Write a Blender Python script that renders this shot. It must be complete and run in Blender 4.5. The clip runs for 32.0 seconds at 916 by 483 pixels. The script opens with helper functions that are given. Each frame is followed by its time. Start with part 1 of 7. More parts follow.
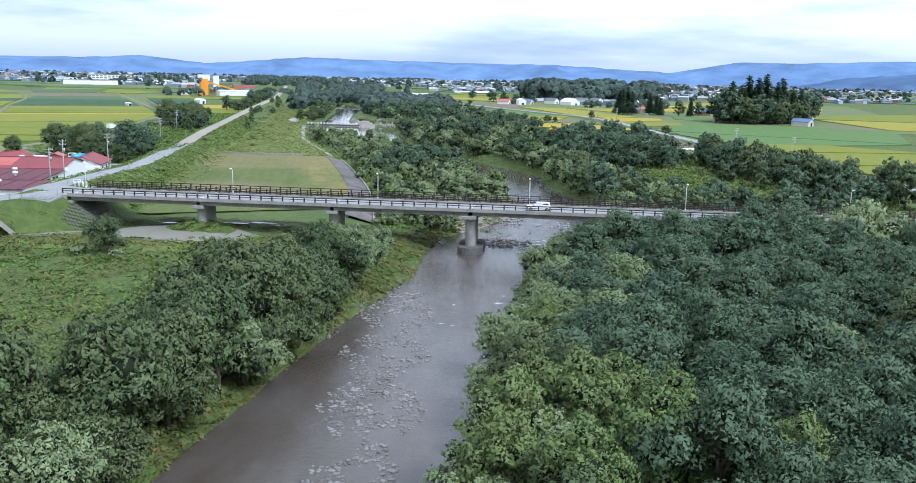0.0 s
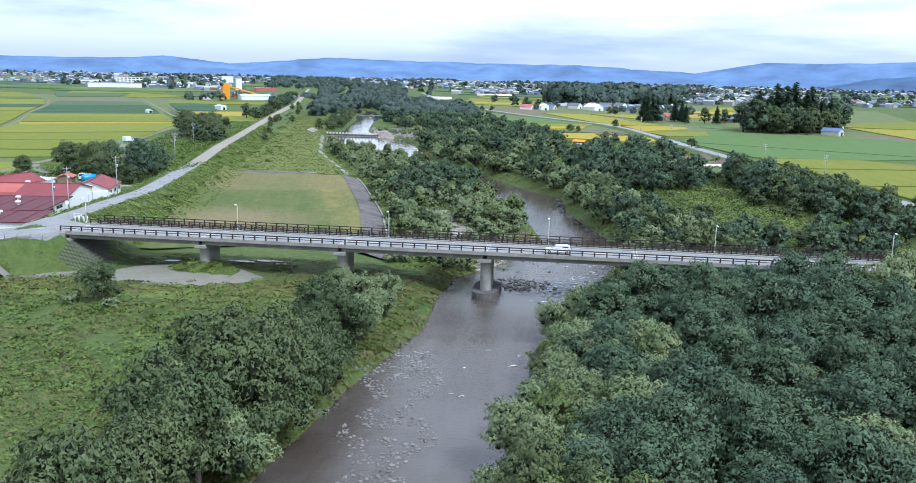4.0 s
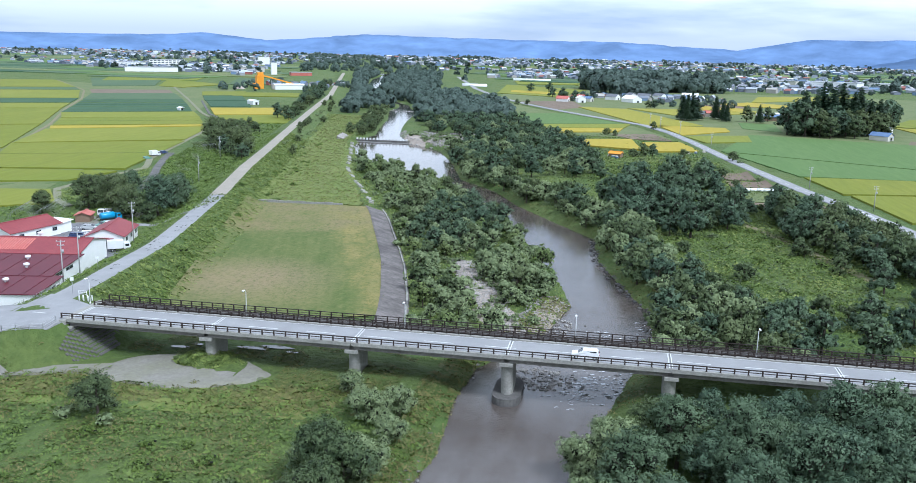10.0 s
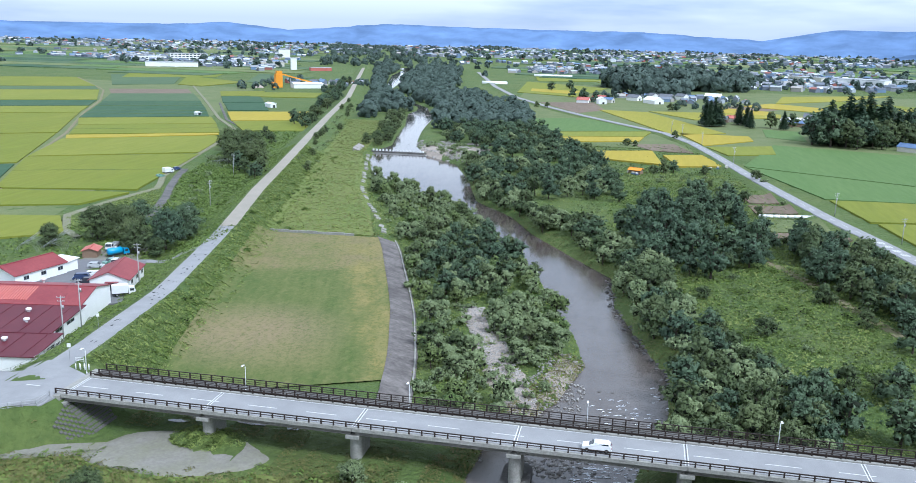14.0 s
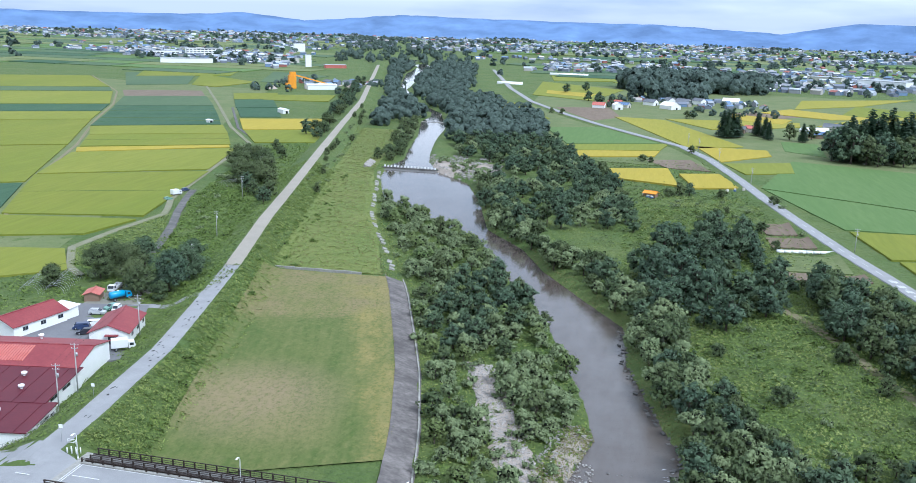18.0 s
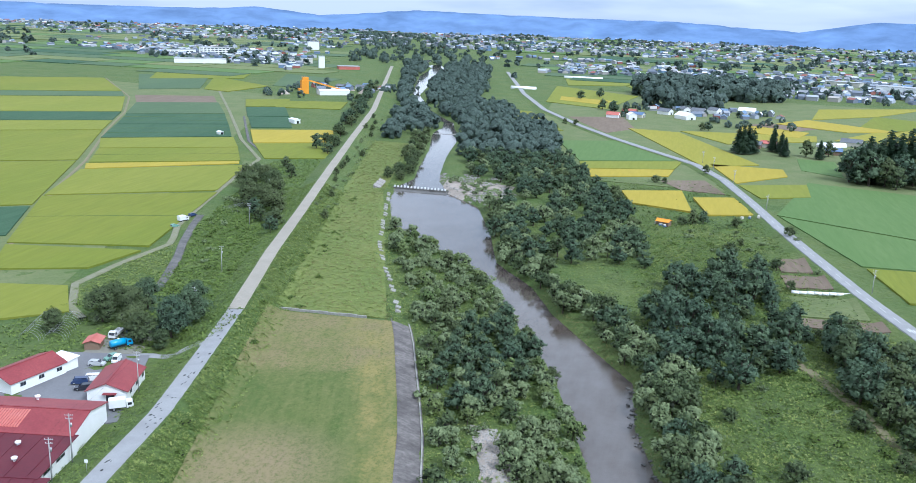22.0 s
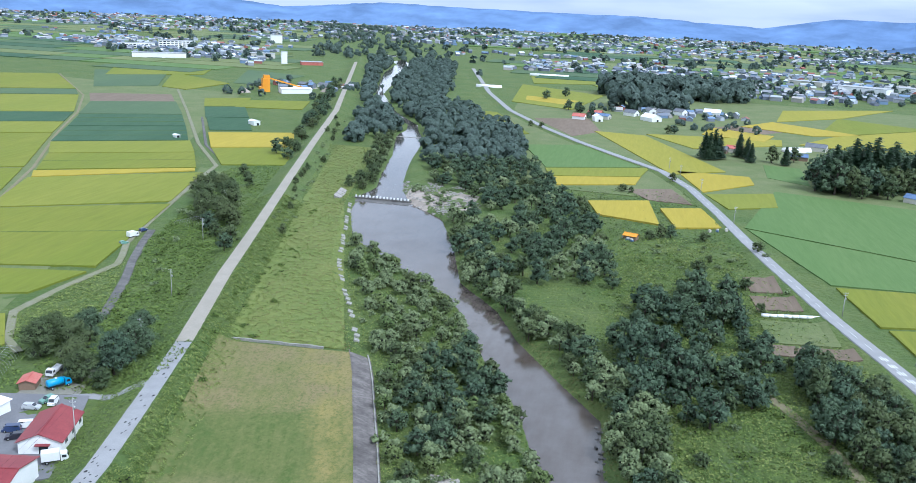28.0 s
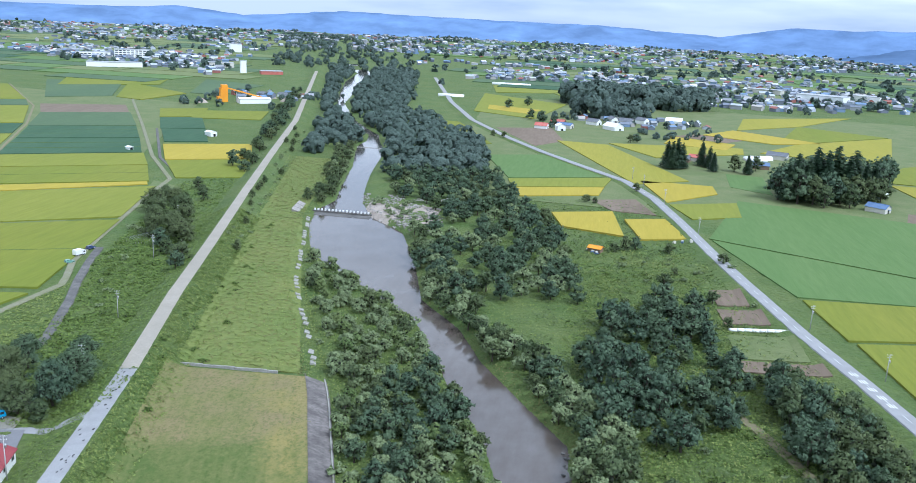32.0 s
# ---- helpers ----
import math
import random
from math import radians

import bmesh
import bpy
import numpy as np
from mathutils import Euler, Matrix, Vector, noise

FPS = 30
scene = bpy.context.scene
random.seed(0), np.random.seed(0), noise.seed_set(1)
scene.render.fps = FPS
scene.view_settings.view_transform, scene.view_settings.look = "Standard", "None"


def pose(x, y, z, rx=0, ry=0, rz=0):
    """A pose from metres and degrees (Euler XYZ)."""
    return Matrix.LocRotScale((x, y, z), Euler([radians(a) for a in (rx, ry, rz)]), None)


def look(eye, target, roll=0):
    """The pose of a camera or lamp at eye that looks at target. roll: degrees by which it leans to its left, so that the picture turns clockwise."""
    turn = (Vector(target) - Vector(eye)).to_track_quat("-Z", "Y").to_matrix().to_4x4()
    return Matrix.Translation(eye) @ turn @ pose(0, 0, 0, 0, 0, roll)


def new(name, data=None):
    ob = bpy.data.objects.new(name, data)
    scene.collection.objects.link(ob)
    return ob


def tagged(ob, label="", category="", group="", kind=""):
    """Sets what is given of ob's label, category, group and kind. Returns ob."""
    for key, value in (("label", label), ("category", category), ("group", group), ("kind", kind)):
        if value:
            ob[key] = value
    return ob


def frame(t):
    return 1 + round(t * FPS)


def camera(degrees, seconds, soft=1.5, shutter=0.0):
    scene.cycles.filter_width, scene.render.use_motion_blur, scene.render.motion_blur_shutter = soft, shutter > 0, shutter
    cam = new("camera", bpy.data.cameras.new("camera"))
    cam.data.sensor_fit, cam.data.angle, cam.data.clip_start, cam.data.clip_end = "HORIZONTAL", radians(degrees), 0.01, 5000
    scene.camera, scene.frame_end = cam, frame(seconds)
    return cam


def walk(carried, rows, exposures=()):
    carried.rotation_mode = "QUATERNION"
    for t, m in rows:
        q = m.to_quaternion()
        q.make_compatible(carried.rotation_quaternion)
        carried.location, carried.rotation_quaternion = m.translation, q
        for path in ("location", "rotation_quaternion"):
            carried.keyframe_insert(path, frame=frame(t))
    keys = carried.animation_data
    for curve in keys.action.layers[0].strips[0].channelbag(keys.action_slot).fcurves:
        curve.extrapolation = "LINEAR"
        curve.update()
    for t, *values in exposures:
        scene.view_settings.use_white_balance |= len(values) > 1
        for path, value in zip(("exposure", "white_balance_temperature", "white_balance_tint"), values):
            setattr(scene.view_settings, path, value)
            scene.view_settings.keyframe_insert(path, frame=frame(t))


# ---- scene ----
cam = camera(55.14, 32.0, soft=0.6)

# seconds, eye, target, roll
PATH = [
    (0, (89.72, -152.42, 29.21), (78.99, -54.75, 10.62), 1.29),
    (1, (89.61, -150.53, 29.69), (78.07, -52.91, 11.30), 1.38),
    (2, (89.55, -148.44, 31.32), (77.76, -50.84, 12.98), 1.24),
    (3, (89.64, -145.44, 33.41), (77.16, -47.95, 14.99), 1.30),
    (3.5, (89.85, -143.86, 34.18), (76.97, -46.45, 15.63), 1.31),
    (5.5, (89.81, -139.30, 38.88), (75.33, -42.27, 19.51), 1.26),
    (6, (89.72, -137.91, 40.36), (74.89, -40.98, 20.76), 1.24),
    (7, (89.81, -135.62, 43.27), (74.29, -38.90, 23.18), 1.29),
    (8, (89.83, -133.21, 46.20), (73.69, -36.69, 25.62), 1.25),
    (9, (89.93, -130.71, 49.39), (73.30, -34.40, 28.22), 1.26),
    (10, (89.87, -128.24, 52.59), (72.69, -32.13, 30.93), 1.35),
    (11, (89.84, -125.76, 55.66), (72.03, -29.86, 33.60), 1.37),
    (12, (89.92, -123.40, 58.98), (71.57, -27.68, 36.60), 1.34),
    (13, (89.86, -120.90, 62.12), (71.04, -25.35, 39.42), 1.39),
    (14, (89.89, -118.65, 65.28), (70.53, -23.28, 42.23), 1.44),
    (14.5, (89.80, -117.56, 66.86), (70.07, -22.32, 43.64), 1.45),
    (16.5, (89.39, -112.47, 73.51), (69.04, -17.51, 49.67), 1.53),
    (17, (89.34, -111.48, 75.59), (68.77, -16.58, 51.69), 1.65),
    (18, (89.13, -108.86, 79.60), (68.24, -14.13, 55.32), 1.76),
    (19, (89.06, -106.73, 83.14), (67.63, -12.18, 58.60), 1.81),
    (20, (88.79, -104.19, 86.79), (67.18, -9.74, 62.02), 1.94),
    (21, (88.41, -101.86, 90.13), (66.47, -7.54, 65.18), 2.03),
    (22, (88.31, -99.67, 93.85), (66.04, -5.46, 68.78), 2.13),
    (23, (87.72, -97.06, 97.48), (65.27, -2.99, 72.07), 2.23),
    (23.5, (87.38, -95.80, 98.91), (65.20, -1.82, 72.91), 2.36),
    (24, (87.37, -94.70, 99.58), (65.43, -0.81, 73.08), 2.45),
    (25, (86.97, -92.58, 100.24), (65.88, 1.52, 73.79), 2.53),
    (25.5, (86.69, -91.29, 100.38), (65.98, 2.93, 74.05), 2.57),
    (27.5, (86.24, -86.79, 101.06), (67.17, 7.90, 75.16), 2.64),
    (28, (86.05, -85.72, 101.20), (67.65, 9.13, 75.39), 2.71),
    (29, (86.04, -83.47, 101.38), (68.70, 11.62, 75.78), 2.77),
    (30, (85.77, -81.10, 101.31), (69.36, 14.24, 75.97), 2.76),
    (31, (85.64, -78.12, 101.28), (70.10, 17.44, 76.23), 2.76),
    (32, (85.24, -75.46, 101.33), (70.76, 20.35, 76.61), 2.75),
]
walk(cam, [(t, look(e, g, r)) for t, e, g, r in PATH], [(0, -0.60, 5350, 9), (32, -0.58, 5200, 9)])

# ---- light: bright overcast noon, high soft sun behind cloud ----
SUN_EL, SUN_AZ = 48, 122
world = bpy.data.worlds.new("sky")
scene.world = world
world.use_nodes = True
wn, wl = world.node_tree.nodes, world.node_tree.links
wn.clear()
sky = wn.new("ShaderNodeTexSky")
sky.sky_type = "NISHITA"
sky.sun_disc = False
sky.sun_elevation, sky.sun_rotation = radians(SUN_EL), radians(SUN_AZ)
w_out, w_bg = wn.new("ShaderNodeOutputWorld"), wn.new("ShaderNodeBackground")
w_co = wn.new("ShaderNodeTexCoord")
w_sep = wn.new("ShaderNodeSeparateXYZ")
w_map = wn.new("ShaderNodeMapping")
w_map.inputs["Scale"].default_value = (1.0, 1.0, 7.0)
w_noise = wn.new("ShaderNodeTexNoise")
w_noise.inputs["Scale"].default_value, w_noise.inputs["Detail"].default_value = 2.6, 8
w_noise.inputs["Roughness"].default_value = 0.55
w_ramp = wn.new("ShaderNodeValToRGB")
w_ramp.color_ramp.elements[0].position, w_ramp.color_ramp.elements[1].position = 0.32, 0.54
w_ramp.color_ramp.elements[0].color = (13.0, 14.8, 17.2, 1)
w_ramp.color_ramp.elements[1].color = (26.0, 26.0, 26.0, 1)
w_low = wn.new("ShaderNodeValToRGB")        # cloud cover grows with height over the horizon
w_low.color_ramp.elements[0].position, w_low.color_ramp.elements[1].position = 0.012, 0.07
w_low.color_ramp.elements[0].color, w_low.color_ramp.elements[1].color = (0.45, 0.45, 0.45, 1), (1, 1, 1, 1)
w_mix = wn.new("ShaderNodeMixRGB")
w_mix2 = wn.new("ShaderNodeMixRGB")
w_mix2.inputs[1].default_value = (4.4, 6.4, 9.6, 1)
w_mix.inputs[0].default_value = 0.86
wl.new(w_co.outputs["Generated"], w_map.inputs[0])
wl.new(w_map.outputs[0], w_noise.inputs["Vector"])
wl.new(w_co.outputs["Generated"], w_sep.inputs[0])
wl.new(w_noise.outputs["Fac"], w_ramp.inputs[0])
wl.new(w_sep.outputs["Z"], w_low.inputs[0])
wl.new(w_low.outputs[0], w_mix2.inputs[0])
wl.new(w_ramp.outputs[0], w_mix2.inputs[2])
wl.new(sky.outputs[0], w_mix.inputs[1])
wl.new(w_mix2.outputs[0], w_mix.inputs[2])
wl.new(w_mix.outputs[0], w_bg.inputs[0])
wl.new(w_bg.outputs[0], w_out.inputs[0])
w_bg.inputs[1].default_value = 0.088
sun = new("sun", bpy.data.lights.new("sun", "SUN"))
sun.data.energy, sun.data.angle, sun.data.color = 5.0, radians(12), (1.0, 0.97, 0.92)
sun.rotation_euler = (radians(90 - SUN_EL), 0, radians(180 - SUN_AZ))
scene.view_settings.exposure = 0.0


# ---- materials ----
def nodes_of(name, rough=0.8, metal=0.0, spec=0.3):
    m = bpy.data.materials.new(name)
    m.use_nodes = True
    n, l = m.node_tree.nodes, m.node_tree.links
    b = n["Principled BSDF"]
    b.inputs["Roughness"].default_value, b.inputs["Metallic"].default_value = rough, metal
    b.inputs["Specular IOR Level"].default_value = spec
    return m, n, l, b


def mixed(n, l, fac, a, b):
    x = n.new("ShaderNodeMixRGB")
    l.new(fac, x.inputs[0])
    for i, v in ((1, a), (2, b)):
        if isinstance(v, tuple):
            x.inputs[i].default_value = (*v, 1)
        else:
            l.new(v, x.inputs[i])
    return x.outputs[0]


def noisy(n, l, scale, lo=0.35, hi=0.65, detail=4, stretch=(1, 1, 1), turn=0.0, rough=0.6):
    co, mp, t, r = n.new("ShaderNodeTexCoord"), n.new("ShaderNodeMapping"), n.new("ShaderNodeTexNoise"), n.new("ShaderNodeMapRange")
    mp.inputs["Scale"].default_value = stretch
    mp.inputs["Rotation"].default_value = (0, 0, radians(turn))
    t.inputs["Scale"].default_value, t.inputs["Detail"].default_value, t.inputs["Roughness"].default_value = scale, detail, rough
    r.inputs["From Min"].default_value, r.inputs["From Max"].default_value = lo, hi
    l.new(co.outputs["Object"], mp.inputs[0])
    l.new(mp.outputs[0], t.inputs["Vector"])
    l.new(t.outputs["Fac"], r.inputs["Value"])
    return r.outputs[0]


def bumped(n, l, b, fac, strength=0.5, dist=0.05):
    u = n.new("ShaderNodeBump")
    u.inputs["Strength"].default_value, u.inputs["Distance"].default_value = strength, dist
    l.new(fac, u.inputs["Height"])
    l.new(u.outputs[0], b.inputs["Normal"])


def surface(name, c1, c2, c3=None, big=0.05, small=1.5, rough=0.8, metal=0.0, spec=0.3, bump=0.4, dist=0.05,
            stretch=(1, 1, 1), turn=0.0, lo=0.35, hi=0.65):
    """Two colours by broad patches, a third by fine grain, relief from the grain."""
    m, n, l, b = nodes_of(name, rough, metal, spec)
    f1 = noisy(n, l, big, lo, hi, 5, stretch, turn)
    f2 = noisy(n, l, small, 0.3, 0.7, 6, stretch, turn)
    c = mixed(n, l, f1, c1, c2)
    if c3:
        half = n.new("ShaderNodeMath")
        half.operation = "MULTIPLY"
        half.inputs[1].default_value = 0.6
        l.new(f2, half.inputs[0])
        c = mixed(n, l, half.outputs[0], c, c3)
    l.new(c, b.inputs["Base Color"])
    bumped(n, l, b, f2, bump, dist)
    return m


def leaves(name, dark, mid, light, spread=0.5):
    """Leaf material: leaf clumps differ softly, every tree differs a little, some light passes through."""
    m, n, l, b = nodes_of(name, 0.6, 0, 0.3)
    g, o = n.new("ShaderNodeNewGeometry"), n.new("ShaderNodeObjectInfo")
    both = n.new("ShaderNodeMixRGB")
    both.inputs[0].default_value = 0.84
    l.new(g.outputs["Random Per Island"], both.inputs[1])
    l.new(noisy(n, l, 0.9, 0.34, 0.66, 4), both.inputs[2])
    r = n.new("ShaderNodeMapRange")
    r.inputs["From Min"].default_value, r.inputs["From Max"].default_value = 0.1, 0.9
    l.new(both.outputs[0], r.inputs["Value"])
    c = mixed(n, l, r.outputs[0], dark, mid)
    k = n.new("ShaderNodeMath")
    k.operation = "MULTIPLY"
    k.inputs[1].default_value = spread
    l.new(o.outputs["Random"], k.inputs[0])
    c = mixed(n, l, k.outputs[0], c, light)
    l.new(c, b.inputs["Base Color"])
    t = n.new("ShaderNodeBsdfTranslucent")
    l.new(c, t.inputs[0])
    s = n.new("ShaderNodeMixShader")
    s.inputs[0].default_value = 0.22
    l.new(b.outputs[0], s.inputs[1])
    l.new(t.outputs[0], s.inputs[2])
    l.new(s.outputs[0], n["Material Output"].inputs[0])
    return m


M = {}
M["weeds"] = surface("weeds", (0.085, 0.134, 0.030), (0.134, 0.165, 0.045), (0.042, 0.076, 0.016), 0.035, 0.55, 0.85, bump=1.0, dist=0.5)
M["meadow"] = surface("meadow", (0.140, 0.180, 0.041), (0.188, 0.203, 0.053), (0.085, 0.123, 0.026), 0.03, 0.5, 0.85, bump=0.6, dist=0.15)
M["asphalt"] = surface("asphalt", (0.27, 0.268, 0.268), (0.34, 0.337, 0.335), (0.20, 0.198, 0.198), 0.25, 6, 0.85, bump=0.2, dist=0.01)
M["concrete"] = surface("concrete", (0.30, 0.29, 0.26), (0.40, 0.39, 0.35), (0.16, 0.15, 0.13), 0.4, 3, 0.85, bump=0.3, dist=0.02)
M["girder_concrete"] = surface("girder_concrete", (0.20, 0.188, 0.165), (0.28, 0.265, 0.235), (0.10, 0.092, 0.080), 0.3, 2.5, 0.88, bump=0.3, dist=0.02)
M["dark_concrete"] = surface("dark_concrete", (0.10, 0.095, 0.09), (0.19, 0.18, 0.165), (0.06, 0.058, 0.055), 0.3, 2, 0.9, bump=0.5, dist=0.05)
M["revet_concrete"] = surface("revet_concrete", (0.110, 0.098, 0.092), (0.240, 0.215, 0.200), (0.050, 0.045, 0.040), 0.16, 1.1, 0.9, bump=0.5, dist=0.05, stretch=(0.7, 1.0, 1))
M["gravel"] = surface("gravel", (0.34, 0.285, 0.235), (0.44, 0.385, 0.325), (0.18, 0.15, 0.125), 0.2, 2.5, 0.9, bump=0.8, dist=0.1)
M["dirt_road"] = surface("dirt_road", (0.37, 0.33, 0.275), (0.31, 0.28, 0.23), (0.23, 0.21, 0.165), 0.12, 1.8, 0.95, bump=0.4, dist=0.04)
M["rail_paint"] = surface("rail_paint", (0.016, 0.013, 0.012), (0.032, 0.025, 0.021), (0.055, 0.034, 0.024), 0.5, 8, 0.55, bump=0.1, dist=0.005)
M["white_line"] = surface("white_line", (0.62, 0.62, 0.60), (0.75, 0.75, 0.73), (0.4, 0.4, 0.39), 0.5, 5, 0.7, bump=0.1, dist=0.005)
M["bark"] = surface("bark", (0.07, 0.055, 0.04), (0.12, 0.10, 0.08), (0.04, 0.03, 0.025), 0.8, 6, 0.95, bump=0.8, dist=0.05)
M["willow_leaf"] = leaves("willow_leaf", (0.117, 0.165, 0.075), (0.297, 0.354, 0.167), (0.265, 0.319, 0.154), 0.6)
# leaf colour of the far woods with pale blue distance haze mixed in
M["hazed_leaf"] = leaves("hazed_leaf", (0.067, 0.099, 0.080), (0.132, 0.182, 0.150), (0.127, 0.172, 0.134), 0.2)
M["locust_leaf"] = leaves("locust_leaf", (0.035, 0.068, 0.041), (0.122, 0.181, 0.104), (0.136, 0.188, 0.088), 0.55)
M["broad_leaf"] = leaves("broad_leaf", (0.034, 0.061, 0.024), (0.130, 0.175, 0.072), (0.148, 0.175, 0.067), 0.6)
M["cedar_leaf"] = leaves("cedar_leaf", (0.018, 0.045, 0.022), (0.042, 0.081, 0.039), (0.053, 0.087, 0.035), 0.5)
M["white_paint"] = surface("white_paint", (0.80, 0.80, 0.78), (0.86, 0.86, 0.84), (0.66, 0.66, 0.64), 0.4, 4, 0.5, bump=0.1, dist=0.01)
M["red_roof"] = surface("red_roof", (0.23, 0.038, 0.045), (0.29, 0.06, 0.06), (0.15, 0.025, 0.03), 0.15, 2, 0.5, bump=0.15, dist=0.02)
M["dark_red_roof"] = surface("dark_red_roof", (0.094, 0.009, 0.019), (0.127, 0.015, 0.024), (0.066, 0.007, 0.014), 0.15, 2, 0.5, bump=0.15, dist=0.02)
M["faded_red_roof"] = surface("faded_red_roof", (0.46, 0.13, 0.10), (0.52, 0.20, 0.16), (0.36, 0.08, 0.07), 0.3, 2, 0.6, bump=0.15, dist=0.02)
M["glass_dark"] = surface("glass_dark", (0.02, 0.025, 0.03), (0.035, 0.04, 0.05), None, 0.5, 3, 0.12, spec=0.6, bump=0.02, dist=0.003)
M["steel"] = surface("steel", (0.42, 0.43, 0.44), (0.52, 0.53, 0.54), (0.3, 0.3, 0.3), 0.5, 5, 0.45, 0.6, bump=0.1, dist=0.005)
M["pole_concrete"] = surface("pole_concrete", (0.36, 0.36, 0.35), (0.45, 0.45, 0.43), (0.28, 0.28, 0.27), 0.5, 5, 0.8, bump=0.15, dist=0.01)
M["tyre"] = surface("tyre", (0.018, 0.018, 0.018), (0.03, 0.03, 0.03), None, 0.8, 9, 0.85, bump=0.2, dist=0.01)
M["grey_tile"] = surface("grey_tile", (0.13, 0.14, 0.16), (0.20, 0.21, 0.23), (0.09, 0.095, 0.105), 0.3, 3, 0.55, bump=0.3, dist=0.05)
M["blue_tile"] = surface("blue_tile", (0.10, 0.17, 0.30), (0.15, 0.22, 0.36), (0.07, 0.11, 0.2), 0.3, 3, 0.5, bump=0.3, dist=0.05)
M["brown_wall"] = surface("brown_wall", (0.22, 0.15, 0.10), (0.28, 0.20, 0.14), (0.15, 0.1, 0.07), 0.4, 4, 0.8, bump=0.2, dist=0.02)
M["cream_wall"] = surface("cream_wall", (0.55, 0.52, 0.45), (0.62, 0.59, 0.52), (0.42, 0.40, 0.35), 0.3, 4, 0.8, bump=0.15, dist=0.01)
M["orange_paint"] = surface("orange_paint", (0.75, 0.30, 0.02), (0.80, 0.36, 0.03), (0.6, 0.22, 0.02), 0.1, 1, 0.5, bump=0.1, dist=0.02)


def crop(name, c1, c2, c3, turn, rows=0.5):
    return surface(name, c1, c2, c3, 0.012, rows, 0.85, spec=0.15, bump=0.8, dist=0.12, stretch=(1, 0.12, 1), turn=turn)


M["rice_green"] = crop("rice_green", (0.167, 0.196, 0.025), (0.208, 0.212, 0.032), (0.119, 0.143, 0.019), 31)
M["rice_yellow"] = crop("rice_yellow", (0.350, 0.278, 0.038), (0.390, 0.305, 0.045), (0.275, 0.230, 0.030), 31)
M["rice_mid"] = crop("rice_mid", (0.192, 0.210, 0.032), (0.222, 0.228, 0.038), (0.145, 0.166, 0.022), 20)
M["soy_dark"] = crop("soy_dark", (0.045, 0.095, 0.050), (0.070, 0.125, 0.066), (0.032, 0.070, 0.036), 31)
M["soy_mid"] = crop("soy_mid", (0.080, 0.125, 0.066), (0.105, 0.150, 0.072), (0.060, 0.100, 0.048), 31)
M["pasture"] = crop("pasture", (0.105, 0.172, 0.053), (0.130, 0.192, 0.064), (0.078, 0.138, 0.039), 10)
M["rice_gold"] = crop("rice_gold", (0.268, 0.250, 0.036), (0.305, 0.270, 0.042), (0.205, 0.196, 0.026), 20)
M["soil"] = crop("soil", (0.165, 0.125, 0.090), (0.225, 0.175, 0.130), (0.110, 0.082, 0.060), 5)
M["far_rice"] = crop("far_rice", (0.150, 0.185, 0.070), (0.185, 0.205, 0.080), (0.110, 0.140, 0.060), 20)
M["verge"] = surface("verge", (0.120, 0.155, 0.052), (0.170, 0.185, 0.080), (0.085, 0.115, 0.034), 0.05, 0.8, 0.9, bump=0.6, dist=0.15)
M["weed_leaf"] = leaves("weed_leaf", (0.072, 0.122, 0.023), (0.179, 0.243, 0.050), (0.176, 0.222, 0.050), 0.2)
M["dry_leaf"] = leaves("dry_leaf", (0.095, 0.109, 0.031), (0.207, 0.187, 0.065), (0.224, 0.182, 0.072), 0.3)
M["river_stone"] = surface("river_stone", (0.22, 0.20, 0.18), (0.42, 0.40, 0.37), (0.13, 0.12, 0.11), 0.35, 3, 0.85, bump=0.4, dist=0.04)
M["pale_stone"] = surface("pale_stone", (0.27, 0.245, 0.22), (0.46, 0.43, 0.395), (0.17, 0.155, 0.14), 0.5, 3, 0.85, bump=0.4, dist=0.04)
M["foam"] = surface("foam", (0.70, 0.72, 0.74), (0.82, 0.83, 0.84), (0.5, 0.52, 0.55), 0.6, 6, 0.6, bump=0.6, dist=0.05)
M["yard_gravel"] = surface("yard_gravel", (0.26, 0.245, 0.215), (0.22, 0.215, 0.15), (0.15, 0.14, 0.115), 0.16, 1.8, 0.95, bump=0.4, dist=0.04)
M["bright_leaf"] = leaves("bright_leaf", (0.080, 0.132, 0.038), (0.205, 0.275, 0.090), (0.215, 0.245, 0.090), 0.5)
M["meadow_leaf"] = leaves("meadow_leaf", (0.104, 0.158, 0.034), (0.251, 0.299, 0.078), (0.275, 0.282, 0.080), 0.3)
M["wet_stone"] = surface("wet_stone", (0.13, 0.118, 0.108), (0.36, 0.34, 0.325), (0.07, 0.064, 0.058), 0.5, 3, 0.45, bump=0.4, dist=0.04)
# near-black green that paints the shade deep inside the crowns
M["crown_shade"] = surface("crown_shade", (0.012, 0.018, 0.009), (0.020, 0.026, 0.012), (0.010, 0.012, 0.007), 1.0, 6, 0.95, bump=0.6, dist=0.05)
M["farm_gravel"] = surface("farm_gravel", (0.25, 0.235, 0.175), (0.20, 0.20, 0.115), (0.13, 0.14, 0.065), 0.2, 1.2, 0.95, bump=0.4, dist=0.04)
M["bare_earth"] = surface("bare_earth", (0.25, 0.20, 0.135), (0.20, 0.185, 0.10), (0.12, 0.12, 0.055), 0.25, 1.5, 0.95, bump=0.4, dist=0.04)
